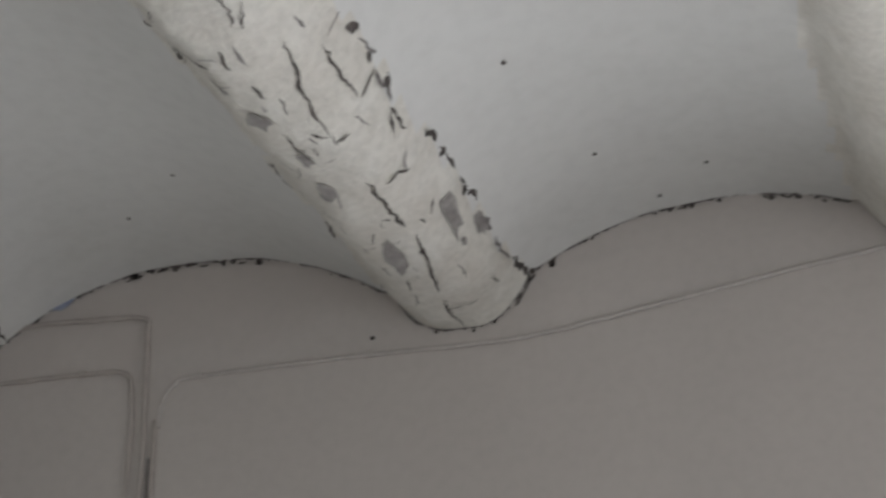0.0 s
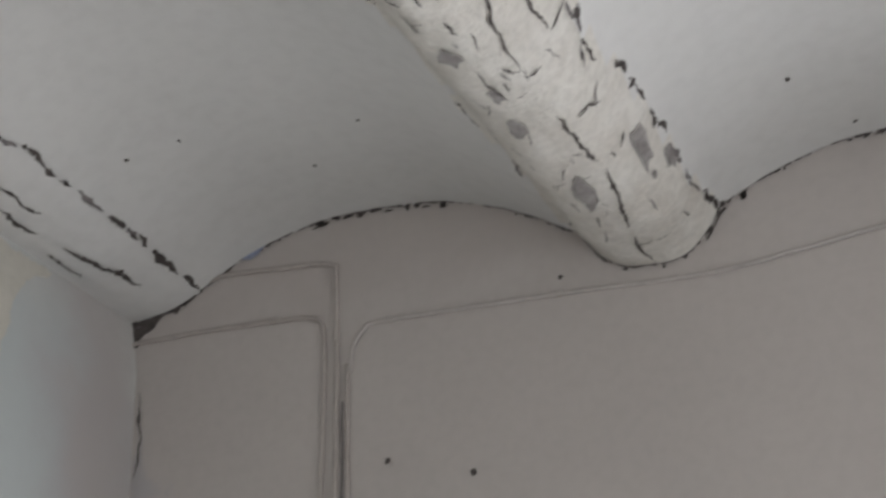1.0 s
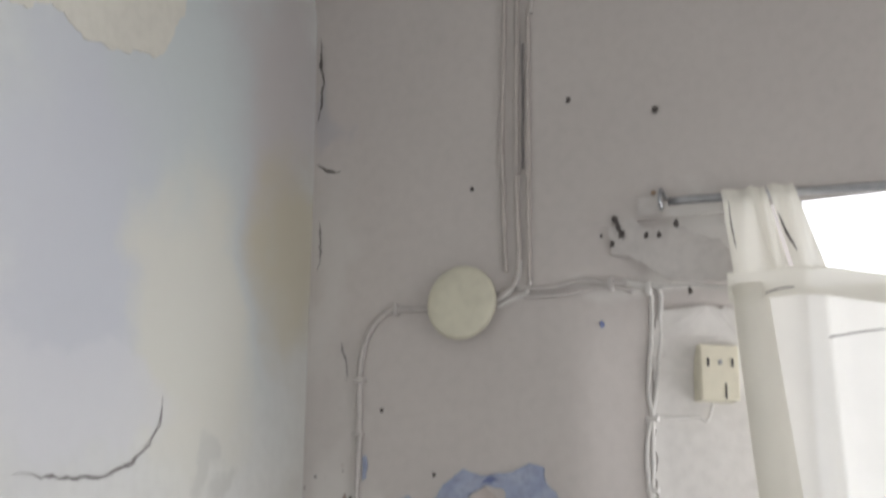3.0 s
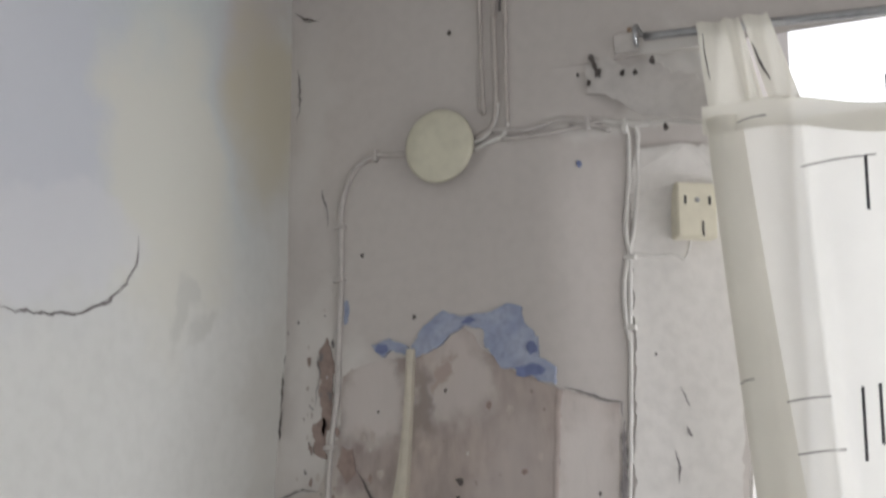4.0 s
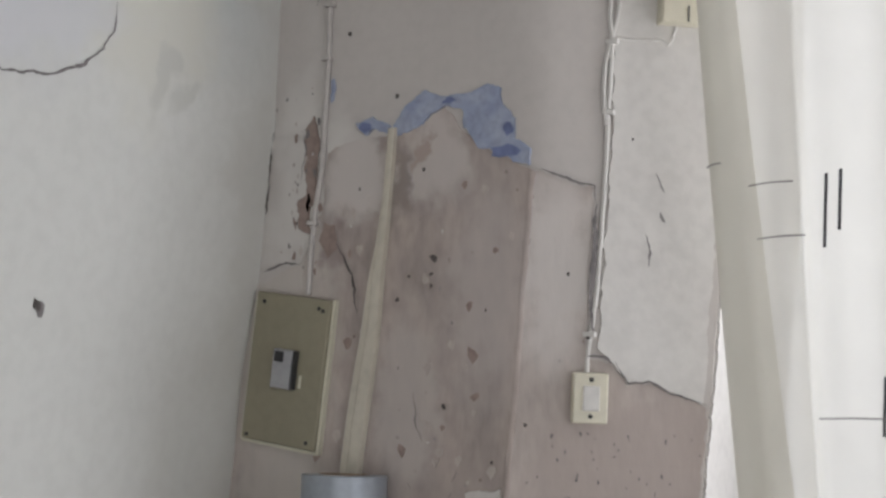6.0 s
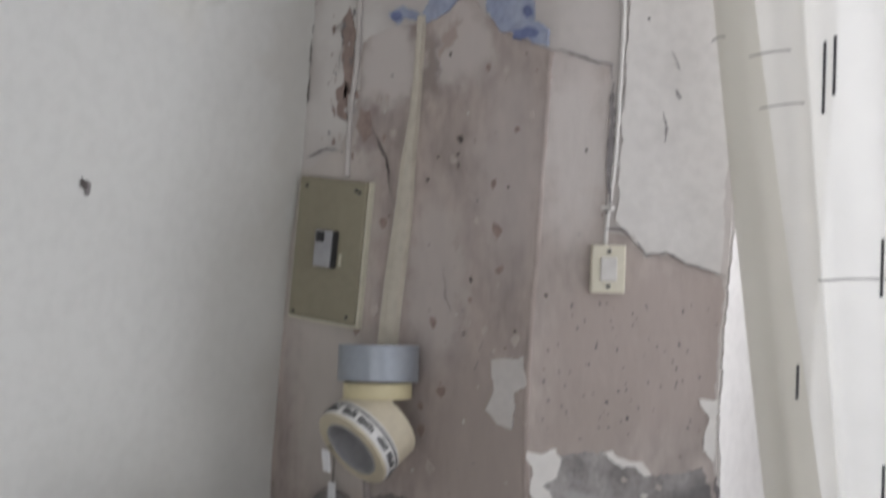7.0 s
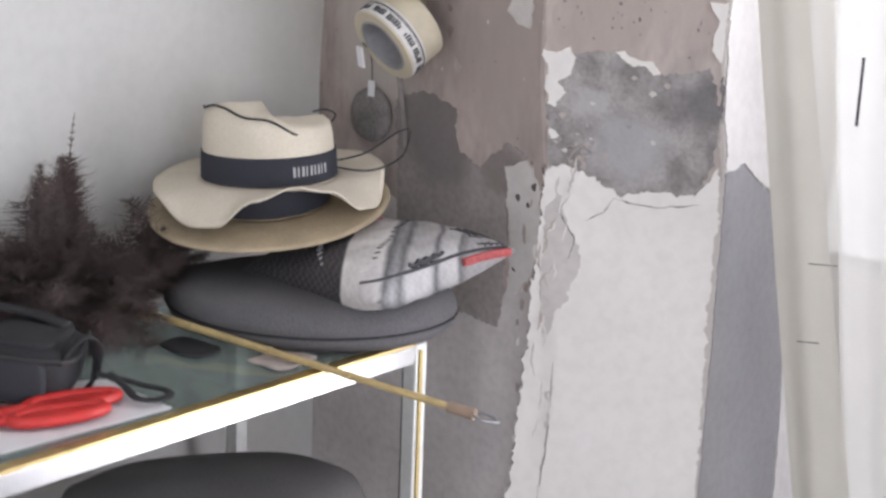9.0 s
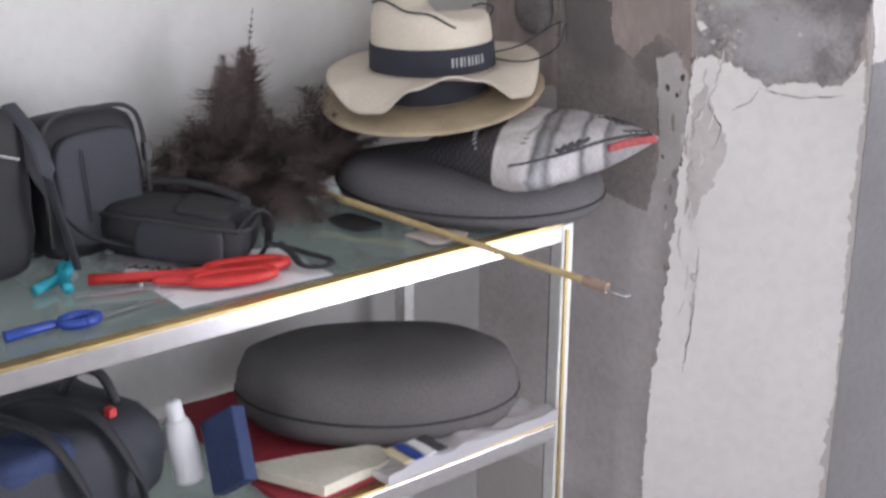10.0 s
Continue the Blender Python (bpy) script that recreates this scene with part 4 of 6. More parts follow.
# ---- cables and fixtures on the walls ----
def cable(label, pts, r, mat=None, clips=(), plane=on_back, name="cable", jit=0.0006):
    ob = thing(name, label, "cable", at=plane(*pts[0]))
    part("sheath", tube(bmesh.new(), [plane(u, z, r * 0.8) for u, z in pts], r, 8, 1, 6, jit), mat or M_CABLE, ob, smooth=True)
    for u, z, turn in clips:
        c = plane(u, z, r * 0.9)
        bm = bmesh.new()
        box(bm, (-0.010, -r * 1.4, -0.004), (0.010, r * 1.4, 0.004), 0.0015, Matrix.Translation(c) @ pose(0, 0, 0, 0, turn, 0))
        part("clip", bm, mat or M_CABLE, ob)
    return ob


cable("thin painted cable clipped across the wall under the ceiling", [(0.434, 2.93), (0.440, 2.975), (0.461, 3.004), (0.503, 3.012), (0.80, 3.003), (0.96, 2.994), (1.10, 2.995), (1.316, 3.018), (1.62, 3.049), (2.2, 3.09)], 0.0038,
      clips=((0.503, 3.012, 0), (0.80, 3.003, 0)))
cable("painted conduit running below the edge beam to the corner", [(0.004, 3.056), (0.12, 3.056), (0.29, 3.049), (0.365, 3.04), (0.384, 3.01), (0.386, 2.90), (0.382, 2.716), (0.388, 2.49)], 0.0044, M_CONDUIT, clips=((0.29, 3.049, 0), (0.382, 2.70, 90)))
cable("painted conduit dropping from the ceiling arch to the junction box", [(0.139, 3.150), (0.20, 3.158), (0.30, 3.149), (0.395, 3.138), (0.408, 3.10), (0.409, 2.90), (0.407, 2.654), (0.411, 2.52), (0.404, 2.47), (0.375, 2.452)], 0.0048, M_CONDUIT, clips=((0.409, 2.66, 90), (0.409, 3.0, 90)))
cable("painted conduit bundled beside two others on the wall", [(0.4285, 2.945), (0.4285, 2.70), (0.4285, 2.50), (0.431, 2.455)], 0.0042, M_CONDUIT, clips=((0.4285, 2.66, 90),))
# the gap between the conduits, its shade drawn as a thin dark tube
cable("dark strip standing in for the shaded gap between painted conduits", [(0.4185, 2.88), (0.4185, 2.80), (0.418, 2.70), (0.4185, 2.66)], 0.0020, M_GAP2)
cable("loose white wires entering the junction box", [(0.413, 2.505), (0.408, 2.475), (0.39, 2.452), (0.372, 2.445)], 0.0042, M_CABLEW)
cable("loose white wires entering the junction box", [(0.431, 2.47), (0.425, 2.452), (0.40, 2.443), (0.373, 2.434)], 0.0042, M_CABLEW)
cable("painted cable running from the junction box to the reveal", [(0.405, 2.460), (0.47, 2.455), (0.52, 2.463), (0.565, 2.452), (0.592, 2.452)], 0.0044, M_CABLE, ((0.565, 2.452, 90),))
cable("painted cable running from the junction box to the reveal", [(0.42, 2.446), (0.48, 2.444), (0.56, 2.449), (0.60, 2.437)], 0.0036, M_CABLE)
cable("white cable running on towards the curtain", [(0.585, 2.456), (0.61, 2.447), (0.65, 2.440), (0.70, 2.437), (0.77, 2.425)], 0.0038, M_CABLEW, ((0.625, 2.44, 90), (0.655, 2.44, 0)))
cable("grey cable curving from the junction box down to the fuse panel", [(0.262, 2.440), (0.225, 2.442), (0.191, 2.444), (0.155, 2.428), (0.133, 2.392), (0.125, 2.345), (0.126, 2.241), (0.124, 2.148), (0.122, 2.06), (0.112, 1.98), (0.107, 1.90), (0.106, 1.846)], 0.0050, M_CABLE,
      ((0.191, 2.444, 90), (0.125, 2.33, 0), (0.124, 2.24, 0), (0.110, 1.965, 0)))
def on_reveal(x, z, h=0.0):
    """The reveal where it dies out into the wall above."""
    f = min(max((z - 2.30) / 0.24, 0), 1)
    s = 1 - 0.92 * f * f * (3 - 2 * f)
    return Vector((0.508 + (x - 0.508) * 0.9385 + lean(z), (0.0285 + (x - 0.548) * 0.7114) * s, z)) + SPN * h


def on_paint(u, z, h=0.0):
    return on_reveal(0.508 + 0.8148 * u, z, h)


coat("reveal_paint", on_paint, [(0.126, 1.775), (0.151, 1.758), (0.180, 1.727), (0.215, 1.733), (0.306, 1.697), (0.306, 2.30), (0.297, 2.41), (0.24, 2.425), (0.19, 2.40), (0.15, 2.42), (0.128, 2.36), (0.124, 2.22), (0.126, 2.1)], M_REVEAL, 0.0045, 0.005)
cable("white cable dropping down the reveal to the light switch", [(0.596, 2.452), (0.614, 2.450), (0.622, 2.438), (0.619, 2.408), (0.612, 2.368), (0.603, 2.293), (0.607, 2.25), (0.605, 2.14), (0.604, 2.03), (0.604, 1.873), (0.599, 1.78), (0.599, 1.74)],
      0.0039, M_CABLEW, ((0.607, 2.25, 0), (0.605, 2.14, 0), (0.599, 1.80, 0)), on_reveal)
cable("white cable dropping down the reveal beside another", [(0.618, 2.454), (0.632, 2.450), (0.637, 2.436), (0.631, 2.408), (0.625, 2.368), (0.613, 2.293), (0.600, 2.22), (0.598, 2.17), (0.603, 2.12)], 0.0038, M_CABLEW, (), on_reveal)
part("blue_patch", chip(bmesh.new(), on_reveal, 0.543, 2.394, 0.005, 0.006, 0.003, 8), DEEP, wall_north)
cable("short white cable hanging from the socket", [(0.128, 2.255), (0.17, 2.254), (0.200, 2.256), (0.214, 2.25), (0.222, 2.262), (0.226, 2.28)], 0.0034, M_CABLEW, (), on_splay)


def junction_box():
    ob = thing("junction_box", "round cream-painted junction box lid on the wall", "junction box", at=(0.319, 0, 2.441))
    m = Matrix.Translation((0.319, -0.002, 2.441)) @ pose(0, 0, 0, 90, 0, 0)
    part("body", lathe(bmesh.new(), [(0.050, 0.0), (0.052, 0.016), (0.050, 0.018)], 36, m), M_WALL, ob, smooth=True)
    part("lid", lathe(bmesh.new(), [(0.0595, 0.017), (0.0605, 0.020), (0.0600, 0.024), (0.056, 0.0265), (0.03, 0.0275)], 48, m), M_LID, ob, smooth=True)


def fuse_panel():
    ob = thing("fuse_panel", "olive-painted metal fuse panel with one grey breaker", "fuse panel", at=(0.083, 0, 1.72))
    m = Matrix.Translation((0.0775, -0.004, 1.7205)) @ pose(0, 0, 0, 0, 5.0, 0)
    bm = boxed((-0.077, -0.014, -0.124), (0.074, 0.003, 0.124), 0.003, m)
    part("cover", bm, M_PANEL, ob)
    bm = bmesh.new()
    for lo, hi in (((0.0745, -0.010, -0.127), (0.079, 0.003, 0.125)), ((-0.078, -0.010, -0.1295), (0.079, 0.003, -0.1245)), ((-0.0815, -0.009, -0.127), (-0.0775, 0.003, 0.117))):
        box(bm, lo, hi, 0.001, m)
    part("rim", bm, M_LID, ob, "chipped cream rim")
    br = part("breaker", boxed((-0.020, -0.028, -0.030), (0.018, -0.0135, 0.034), 0.002, m), M_GREYPL, ob, "grey plastic circuit breaker")
    part("toggle", boxed((-0.014, -0.033, 0.014), (0.002, -0.027, 0.031), 0.0015, m), M_DARK, br)
    part("side_slot", boxed((0.0185, -0.026, -0.030), (0.0225, -0.0138, 0.034), 0.0005, m), M_DARK, br)
    part("latch", boxed((0.028, -0.0165, -0.026), (0.033, -0.0138, -0.005), 0.001, m), M_LID, ob)
    for u, z in ((-0.060, 0.108), (0.052, 0.108), (0.060, 0.105), (0.056, -0.112), (-0.066, -0.116)):
        part("screw", lathe(bmesh.new(), [(0.0032, 0), (0.003, 0.002), (0.001, 0.0026)], 12, m @ Matrix.Translation((u, -0.0138, z)) @ pose(0, 0, 0, 90, 0, 0)), M_DARK, ob)


def splay_frame(u, z):
    c = on_splay(u, z, 0.004)
    x, y = SPD, -SPN
    return Matrix(((x.x, y.x, 0, c.x), (x.y, y.y, 0, c.y), (x.z, y.z, 1, c.z), (0, 0, 0, 1)))


def light_switch():
    ob = thing("light_switch", "small ivory surface-mounted light switch on bare plaster", "light switch", at=on_splay(0.117, 1.704))
    m = splay_frame(0.117, 1.704)
    part("base", boxed((-0.027, -0.020, -0.038), (0.027, 0.0, 0.038), 0.003, m), M_IVORY, ob)
    part("rocker", boxed((-0.013, -0.0245, -0.019), (0.013, -0.019, 0.019), 0.002, m), M_CABLEW, ob)
    for z in (0.028, -0.027):
        part("screw", lathe(bmesh.new(), [(0.0036, 0), (0.0034, 0.002), (0.001, 0.0024)], 12, m @ Matrix.Translation((0, -0.0198, z)) @ pose(0, 0, 0, 90, 0, 0)), M_DARK, ob)


def wall_socket():
    ob = thing("wall_socket", "square ivory surface-mounted socket box by the curtain", "socket", at=on_splay(0.228, 2.323))
    m = splay_frame(0.228, 2.323)
    part("box", boxed((-0.033, -0.030, -0.044), (0.033, 0.0, 0.043), 0.003, m), M_IVORY, ob)
    part("faceplate", boxed((-0.031, -0.0325, -0.042), (0.031, -0.0295, 0.041), 0.001, m), M_IVORY, ob)
    for u in (-0.020, 0.020):
        part("slot", boxed((u - 0.002, -0.0335, 0.008), (u + 0.002, -0.032, 0.021), 0.0, m), M_DARK, ob)
    part("slot", boxed((0.007, -0.0335, -0.042), (0.0095, -0.032, -0.018), 0.0, m), M_INK, ob)
    part("screw", lathe(bmesh.new(), [(0.004, 0), (0.0036, 0.002), (0.001, 0.0024)], 12, m @ Matrix.Translation((0, -0.0322, 0.015)) @ pose(0, 0, 0, 90, 0, 0)), M_GREYPL, ob)


junction_box()
fuse_panel()
light_switch()
wall_socket()


def raceway():
    ob = thing("cable_raceway", "bowed beige plastic cable raceway on bare plaster", "raceway", at=(0.2585, 0, 2.118))
    path = smooth_path([(0.2585, 0, 2.118), (0.254, 0, 2.02), (0.246, 0, 1.93), (0.238, 0, 1.87), (0.231, 0, 1.785), (0.215, 0, 1.66), (0.206, 0, 1.575), (0.198, 0, 1.46)], 8)

    def sweep(section):
        bm = bmesh.new()
        last = None
        n = len(section)
        for i, p in enumerate(path):
            f = i / (len(path) - 1)
            w = 0.0075 + 0.0125 * min(1, max(0, f - 0.15) * 1.9)
            ring = [bm.verts.new((p.x + a * w, -h, p.z)) for a, h in section]
            if last:
                for k in range(n):
                    bm.faces.new((last[k], last[(k + 1) % n], ring[(k + 1) % n], ring[k]))
            else:
                bm.faces.new(ring)
            last = ring
        bm.faces.new(last)
        return bm

    part("channel", sweep(((-1, 0.002), (-0.96, 0.0085), (-0.30, 0.0095), (-0.22, 0.0085), (0.94, 0.0085), (1, 0.002))), M_STRIP, ob)
    part("cover", sweep(((-0.18, 0.0088), (-0.16, 0.0118), (0.86, 0.0118), (0.90, 0.0088))), M_STRIP, ob)


raceway()


# ---- curtain ----
def curtain():
    rod = thing("curtain_rod", "thin galvanised steel curtain rod on a wall hook", "curtain rod", at=(0.67, -0.04, 2.563))
    part("tube", tube(bmesh.new(), [(0.672, -0.04, 2.563), (1.0, -0.04, 2.547), (2.3, -0.04, 2.482)], 0.0065, 12, 1, 4), M_STEEL, rod, smooth=True)
    part("pad", boxed((0.613, -0.008, 2.556), (0.650, -0.001, 2.586), 0.002), M_PALE, rod, "wooden plug smeared with paint")
    part("hook", tube(bmesh.new(), [(0.656, -0.001, 2.580), (0.658, -0.03, 2.584), (0.662, -0.052, 2.575), (0.662, -0.054, 2.556), (0.660, -0.040, 2.552)], 0.0035, 8), M_STEEL, rod, smooth=True)
    part("screw", lathe(bmesh.new(), [(0.004, 0), (0.0035, 0.004)], 10, Matrix.Translation((0.640, -0.012, 2.588)) @ pose(0, 0, 0, 90, 0, 0)), M_CORE, rod)
    cur = thing("curtain", "sheer cream cotton curtain tied over a rod by cloth tabs", "curtain", at=(0.80, -0.03, 2.42))

    def sheet(name, mat, us, vs, place, label=""):
        bm = bmesh.new()
        grid = [[bm.verts.new(place(u / us, v / vs)) for u in range(us + 1)] for v in range(vs + 1)]
        for v in range(vs):
            for u in range(us):
                bm.faces.new((grid[v][u], grid[v][u + 1], grid[v + 1][u + 1], grid[v + 1][u]))
        return part(name, bm, mat, cur, label, smooth=True)

    def left(z):
        f = max(0.0, (2.42 - z) / 1.5)
        return 0.758 + 0.085 * f ** 1.25, -0.032 + 0.30 * f

    def hang(u, v):
        z = 2.425 - 2.0 * v - 0.03 * u
        x0, y0 = left(z)
        x = x0 + (1.40 - x0) * (u ** 1.15)
        amp = (0.010 + 0.030 * v) * (1 - 0.3 * u)
        fold = math.sin(22 * u ** 0.75 + 2.2 * v) + 0.45 * math.sin(51 * u + 1.7 + 3 * v)
        return Vector((x + 0.012 * math.cos(22 * u ** 0.75 + 2 * v) * min(1, u * 9), y0 + amp * fold + 0.02 * min(u * 14, 1), z))

    sheet("cloth", M_SHEER, 150, 60, hang)

    def facing(u, v):
        z = 2.42 - 2.0 * v
        x0, y0 = left(z)
        return Vector((x0 + 0.006 + (0.052 + 0.070 * v) * u, y0 - 0.020 - 0.012 * math.sin(3.14 * u) - 0.008 * math.sin(9 * u + 4 * v) * v, z))

    sheet("doubled_edge", M_HEM, 14, 50, facing, "doubled cloth along the leading edge")

    def header(u, v):
        x = 0.758 + 0.65 * u
        return Vector((x, -0.056 - 0.006 * math.sin(x * 31), 2.446 - 0.042 * v - 0.018 * math.sin(u * 3.1) - 0.03 * u + 0.006 * math.sin(x * 23)))

    sheet("header_band", M_HEM, 80, 4, header, "doubled heading band of the curtain")
    for a0, b0, a1, b1, lean in ((0.756, 0.800, 0.768, 0.826, 0.0), (0.796, 0.822, 0.826, 0.850, 0.006), (0.826, 0.864, 0.858, 0.902, 0.010)):
        def tab(u, v, a0=a0, b0=b0, a1=a1, b1=b1, lean=lean):
            x = (a0 + (b0 - a0) * u) * (1 - v) + (a1 + (b1 - a1) * u) * v
            top = 0.5 + 0.5 * math.cos(3.14159 * min(v * 8, 1))
            return Vector((x, -0.050 - 0.010 * top - lean - 0.006 * math.sin(u * 7 + v * 3), 2.568 - 0.05 * (x - 0.67) - 0.125 * v))
        sheet("tab", M_HEM, 8, 18, tab, "cloth tab looped over the rod")
    for pts, w in ((((0.772, 2.54), (0.776, 2.50), (0.781, 2.465)), 0.004), (((0.842, 2.515), (0.856, 2.475), (0.866, 2.455)), 0.006)):
        part("slit", ribbon(bmesh.new(), lambda u, z, h: Vector((u, -0.082, z)), pts, w, 0, 0.001), M_GAP, cur)
    # woven dashes and pulled threads
    for x, y, z, ln in ((0.985, 0.01, 2.30, 0.075), (0.985, 0.015, 1.99, 0.08), (1.02, 0.00, 2.42, 0.05), (0.955, 0.06, 1.98, 0.10), (1.03, 0.1, 1.72, 0.08), (0.90, 0.14, 1.55, 0.05), (1.04, 0.1, 1.40, 0.10), (1.10, 0.14, 1.20, 0.09)):
        part("woven_dash", boxed((x - 0.0022, y - 0.075, z - ln / 2), (x + 0.0022, y - 0.074, z + ln / 2)), M_INK, cur)
    for x0, x1, y, z in ((0.83, 0.87, -0.085, 2.385), (0.86, 0.92, 0.0, 2.01), (0.865, 0.93, 0.03, 1.94), (0.79, 0.81, 0.03, 2.04), (0.90, 1.0, -0.02, 2.33), (0.95, 1.05, 0.05, 1.70), (0.93, 0.98, 0.2, 1.10), (0.9, 0.94, 0.25, 0.95)):
        part("pulled_thread", tube(bmesh.new(), [(x0, y - 0.05, z), ((x0 + x1) / 2, y - 0.055, z + 0.004), (x1, y - 0.05, z + 0.006)], 0.0011, 5, 1, 3), M_GAP2, cur)


curtain()


# ---- tape rolls hanging on the raceway ----
def ring_roll(name, label, centre, axis, r_out, r_in, width, mat, core_mat=M_CORE):
    ob = thing(name, label, "tape roll", "tape rolls on the wall", at=centre)
    q = Vector(axis).normalized().to_track_quat("Z", "Y").to_matrix().to_4x4()
    m = Matrix.Translation(centre) @ q
    w = width / 2
    e = 0.0015
    part("tape", lathe(bmesh.new(), [(r_in + 0.004, -w), (r_out - e, -w), (r_out, -w + e), (r_out, w - e), (r_out - e, w), (r_in + 0.004, w)], 56, m, close=True), mat, ob, smooth=False)
    part("core", lathe(bmesh.new(), [(r_in, -w - 0.001), (r_in + 0.0039, -w - 0.001), (r_in + 0.0039, w + 0.001), (r_in, w + 0.001)], 48, m, close=True), core_mat, ob)
    return ob, m


def shade_round(ob, angle=0.6):
    for o in (ob, *ob.children_recursive):
        if o.type == "MESH":
            o.data.polygons.foreach_set("use_smooth", [True] * len(o.data.polygons))
            o.data.set_sharp_from_angle(angle=angle)


roll, _ = ring_roll("duct_tape_roll", "roll of silver-grey duct tape hanging above other rolls", (0.237, -0.070, 1.537), (-0.05, 0.065, 1), 0.067, 0.036, 0.060, M_DUCT)
shade_round(roll)
roll, _ = ring_roll("packing_tape_roll", "thin roll of yellowed tape under the duct tape", (0.235, -0.068, 1.492), (-0.04, 0.04, 1), 0.057, 0.034, 0.026, M_YELLOW)
shade_round(roll)
roll, RM = ring_roll("masking_tape_roll", "roll of printed masking tape hanging askew", (0.228, -0.084, 1.420), (-0.18, -0.77, -0.55), 0.072, 0.048, 0.078, M_MASK, M_GREYPL)
bm = lathe(bmesh.new(), [(0.0722, 0.004), (0.0728, 0.005), (0.0728, 0.034), (0.0722, 0.035)], 56, RM, close=True)
part("printed_band", bm, M_MASKP, roll)
print_rnd = random.Random(11)
for k in range(84):
    a = 2 * math.pi * k / 84
    if k % 14 in (6, 12, 13):
        continue
    hi = 0.029 + print_rnd.uniform(-0.001, 0.001)
    lo = 0.017 + (print_rnd.uniform(0.0, 0.006) if k % 3 == 1 else 0.0)
    bm = bmesh.new()
    box(bm, (-0.0019, -0.0006, lo), (0.0017, 0.0006, hi), 0.0, RM @ pose(0, 0, 0, 0, 0, math.degrees(a)) @ Matrix.Translation((0, 0.0732, 0)))
    part("print_bar", bm, M_INK, roll)
part("print_rule", lathe(bmesh.new(), [(0.0727, 0.0085), (0.0733, 0.0087), (0.0733, 0.0105), (0.0727, 0.0107)], 56, RM, close=True), M_INK, roll)
part("print_rule", lathe(bmesh.new(), [(0.0727, 0.0120), (0.0732, 0.0122), (0.0732, 0.0130), (0.0727, 0.0132)], 56, RM, close=True), M_INK, roll)
shade_round(roll)
disc = thing("sanding_disc", "dark grey round disc hanging on a white tag below the tape", "disc", at=(0.098, 0, 1.25))
part("disc", lathe(bmesh.new(), [(0.02, 0.004), (0.050, 0.004), (0.052, 0.008), (0.050, 0.014), (0.03, 0.016)], 40, Matrix.Translation((0.098, -0.004, 1.252)) @ pose(0, 0, 0, 90, 0, 0),
     lambda a, r, z: 0.0), M_DISC, disc, smooth=True)
part("tag", boxed((0.096, -0.022, 1.288), (0.112, -0.018, 1.318), 0.001), M_PAPER, disc, "white paper tag")
part("tag", boxed((-0.007, -0.002, -0.02), (0.008, 0.002, 0.02), 0.001, Matrix.Translation((0.176, -0.125, 1.375)) @ pose(0, 0, 0, 20, 10, 0)), M_PAPER, disc, "white paper tag")
part("string", tube(bmesh.new(), [(0.105, -0.02, 1.318), (0.14, -0.06, 1.37), (0.178, -0.122, 1.40)], 0.001, 5), M_DARK, disc)
part("hook_strap", tube(bmesh.new(), [(0.205, -0.012, 1.44), (0.202, -0.05, 1.37), (0.190, -0.03, 1.30), (0.186, -0.012, 1.20)], 0.006, 8), M_DARKCEM, disc)

# ---- the glass shelf unit ----
ZT, ZL, XF, YE = 0.956, 0.580, 0.488, -0.270


def shelf_unit():
    ob = thing("shelf_unit", "aluminium-framed glass display shelf against the wall", "shelf", at=(0.25, -1.0, 0))
    for x, y, nm in ((XF - 0.012, YE, "front"), (0.035, YE, "back"), (XF - 0.012, -1.85, "front"), (0.035, -1.85, "back")):
        bm = bmesh.new()
        box(bm, (x - 0.016, y - 0.030, 0.0), (x + 0.012, y - 0.003, ZT - 0.002), 0.0025)
        post = part("post", bm, M_POST, ob)
        if nm == "front":
            part("edge_strip", boxed((x + 0.0123, y - 0.024, 0.01), (x + 0.0155, y - 0.016, ZT - 0.012), 0.001), M_GOLD, post, "gold anodised strip")
        part("rubber_seal", boxed((x - 0.0215, y - 0.026, 0.02), (x - 0.0163, y - 0.006, ZT - 0.03), 0.001), M_DARK, post, "black rubber seal")
    for z in (ZT, ZL):
        bm = bmesh.new()
        box(bm, (XF - 0.024, -1.85, z - 0.034), (XF, YE - 0.031, z - 0.003), 0.002)
        rail = part("front_rail", bm, M_ALU, ob)
        part("edge_strip", boxed((XF - 0.020, -1.85, z - 0.0028), (XF + 0.0015, YE - 0.031, z + 0.003), 0.001), M_GOLD, rail, "gold anodised edge strip")
        part("back_rail", boxed((0.022, -1.85, z - 0.030), (0.042, YE - 0.031, z - 0.003), 0.002), M_ALU, ob)
        part("end_rail", boxed((0.053, YE - 0.026, z - 0.034), (XF - 0.030, YE - 0.006, z - 0.003), 0.002), M_ALU, ob)
        g = part("glass_shelf", boxed((0.045, -1.84, z - 0.007), (XF - 0.0245, YE - 0.028, z - 0.0005), 0.001), M_GLASS, ob, "greenish glass shelf")
        g.visible_shadow = False
    part("bottom_board", boxed((0.03, -1.84, 0.10), (XF - 0.02, YE - 0.03, 0.12), 0.002), M_GREY, ob)


shelf_unit()


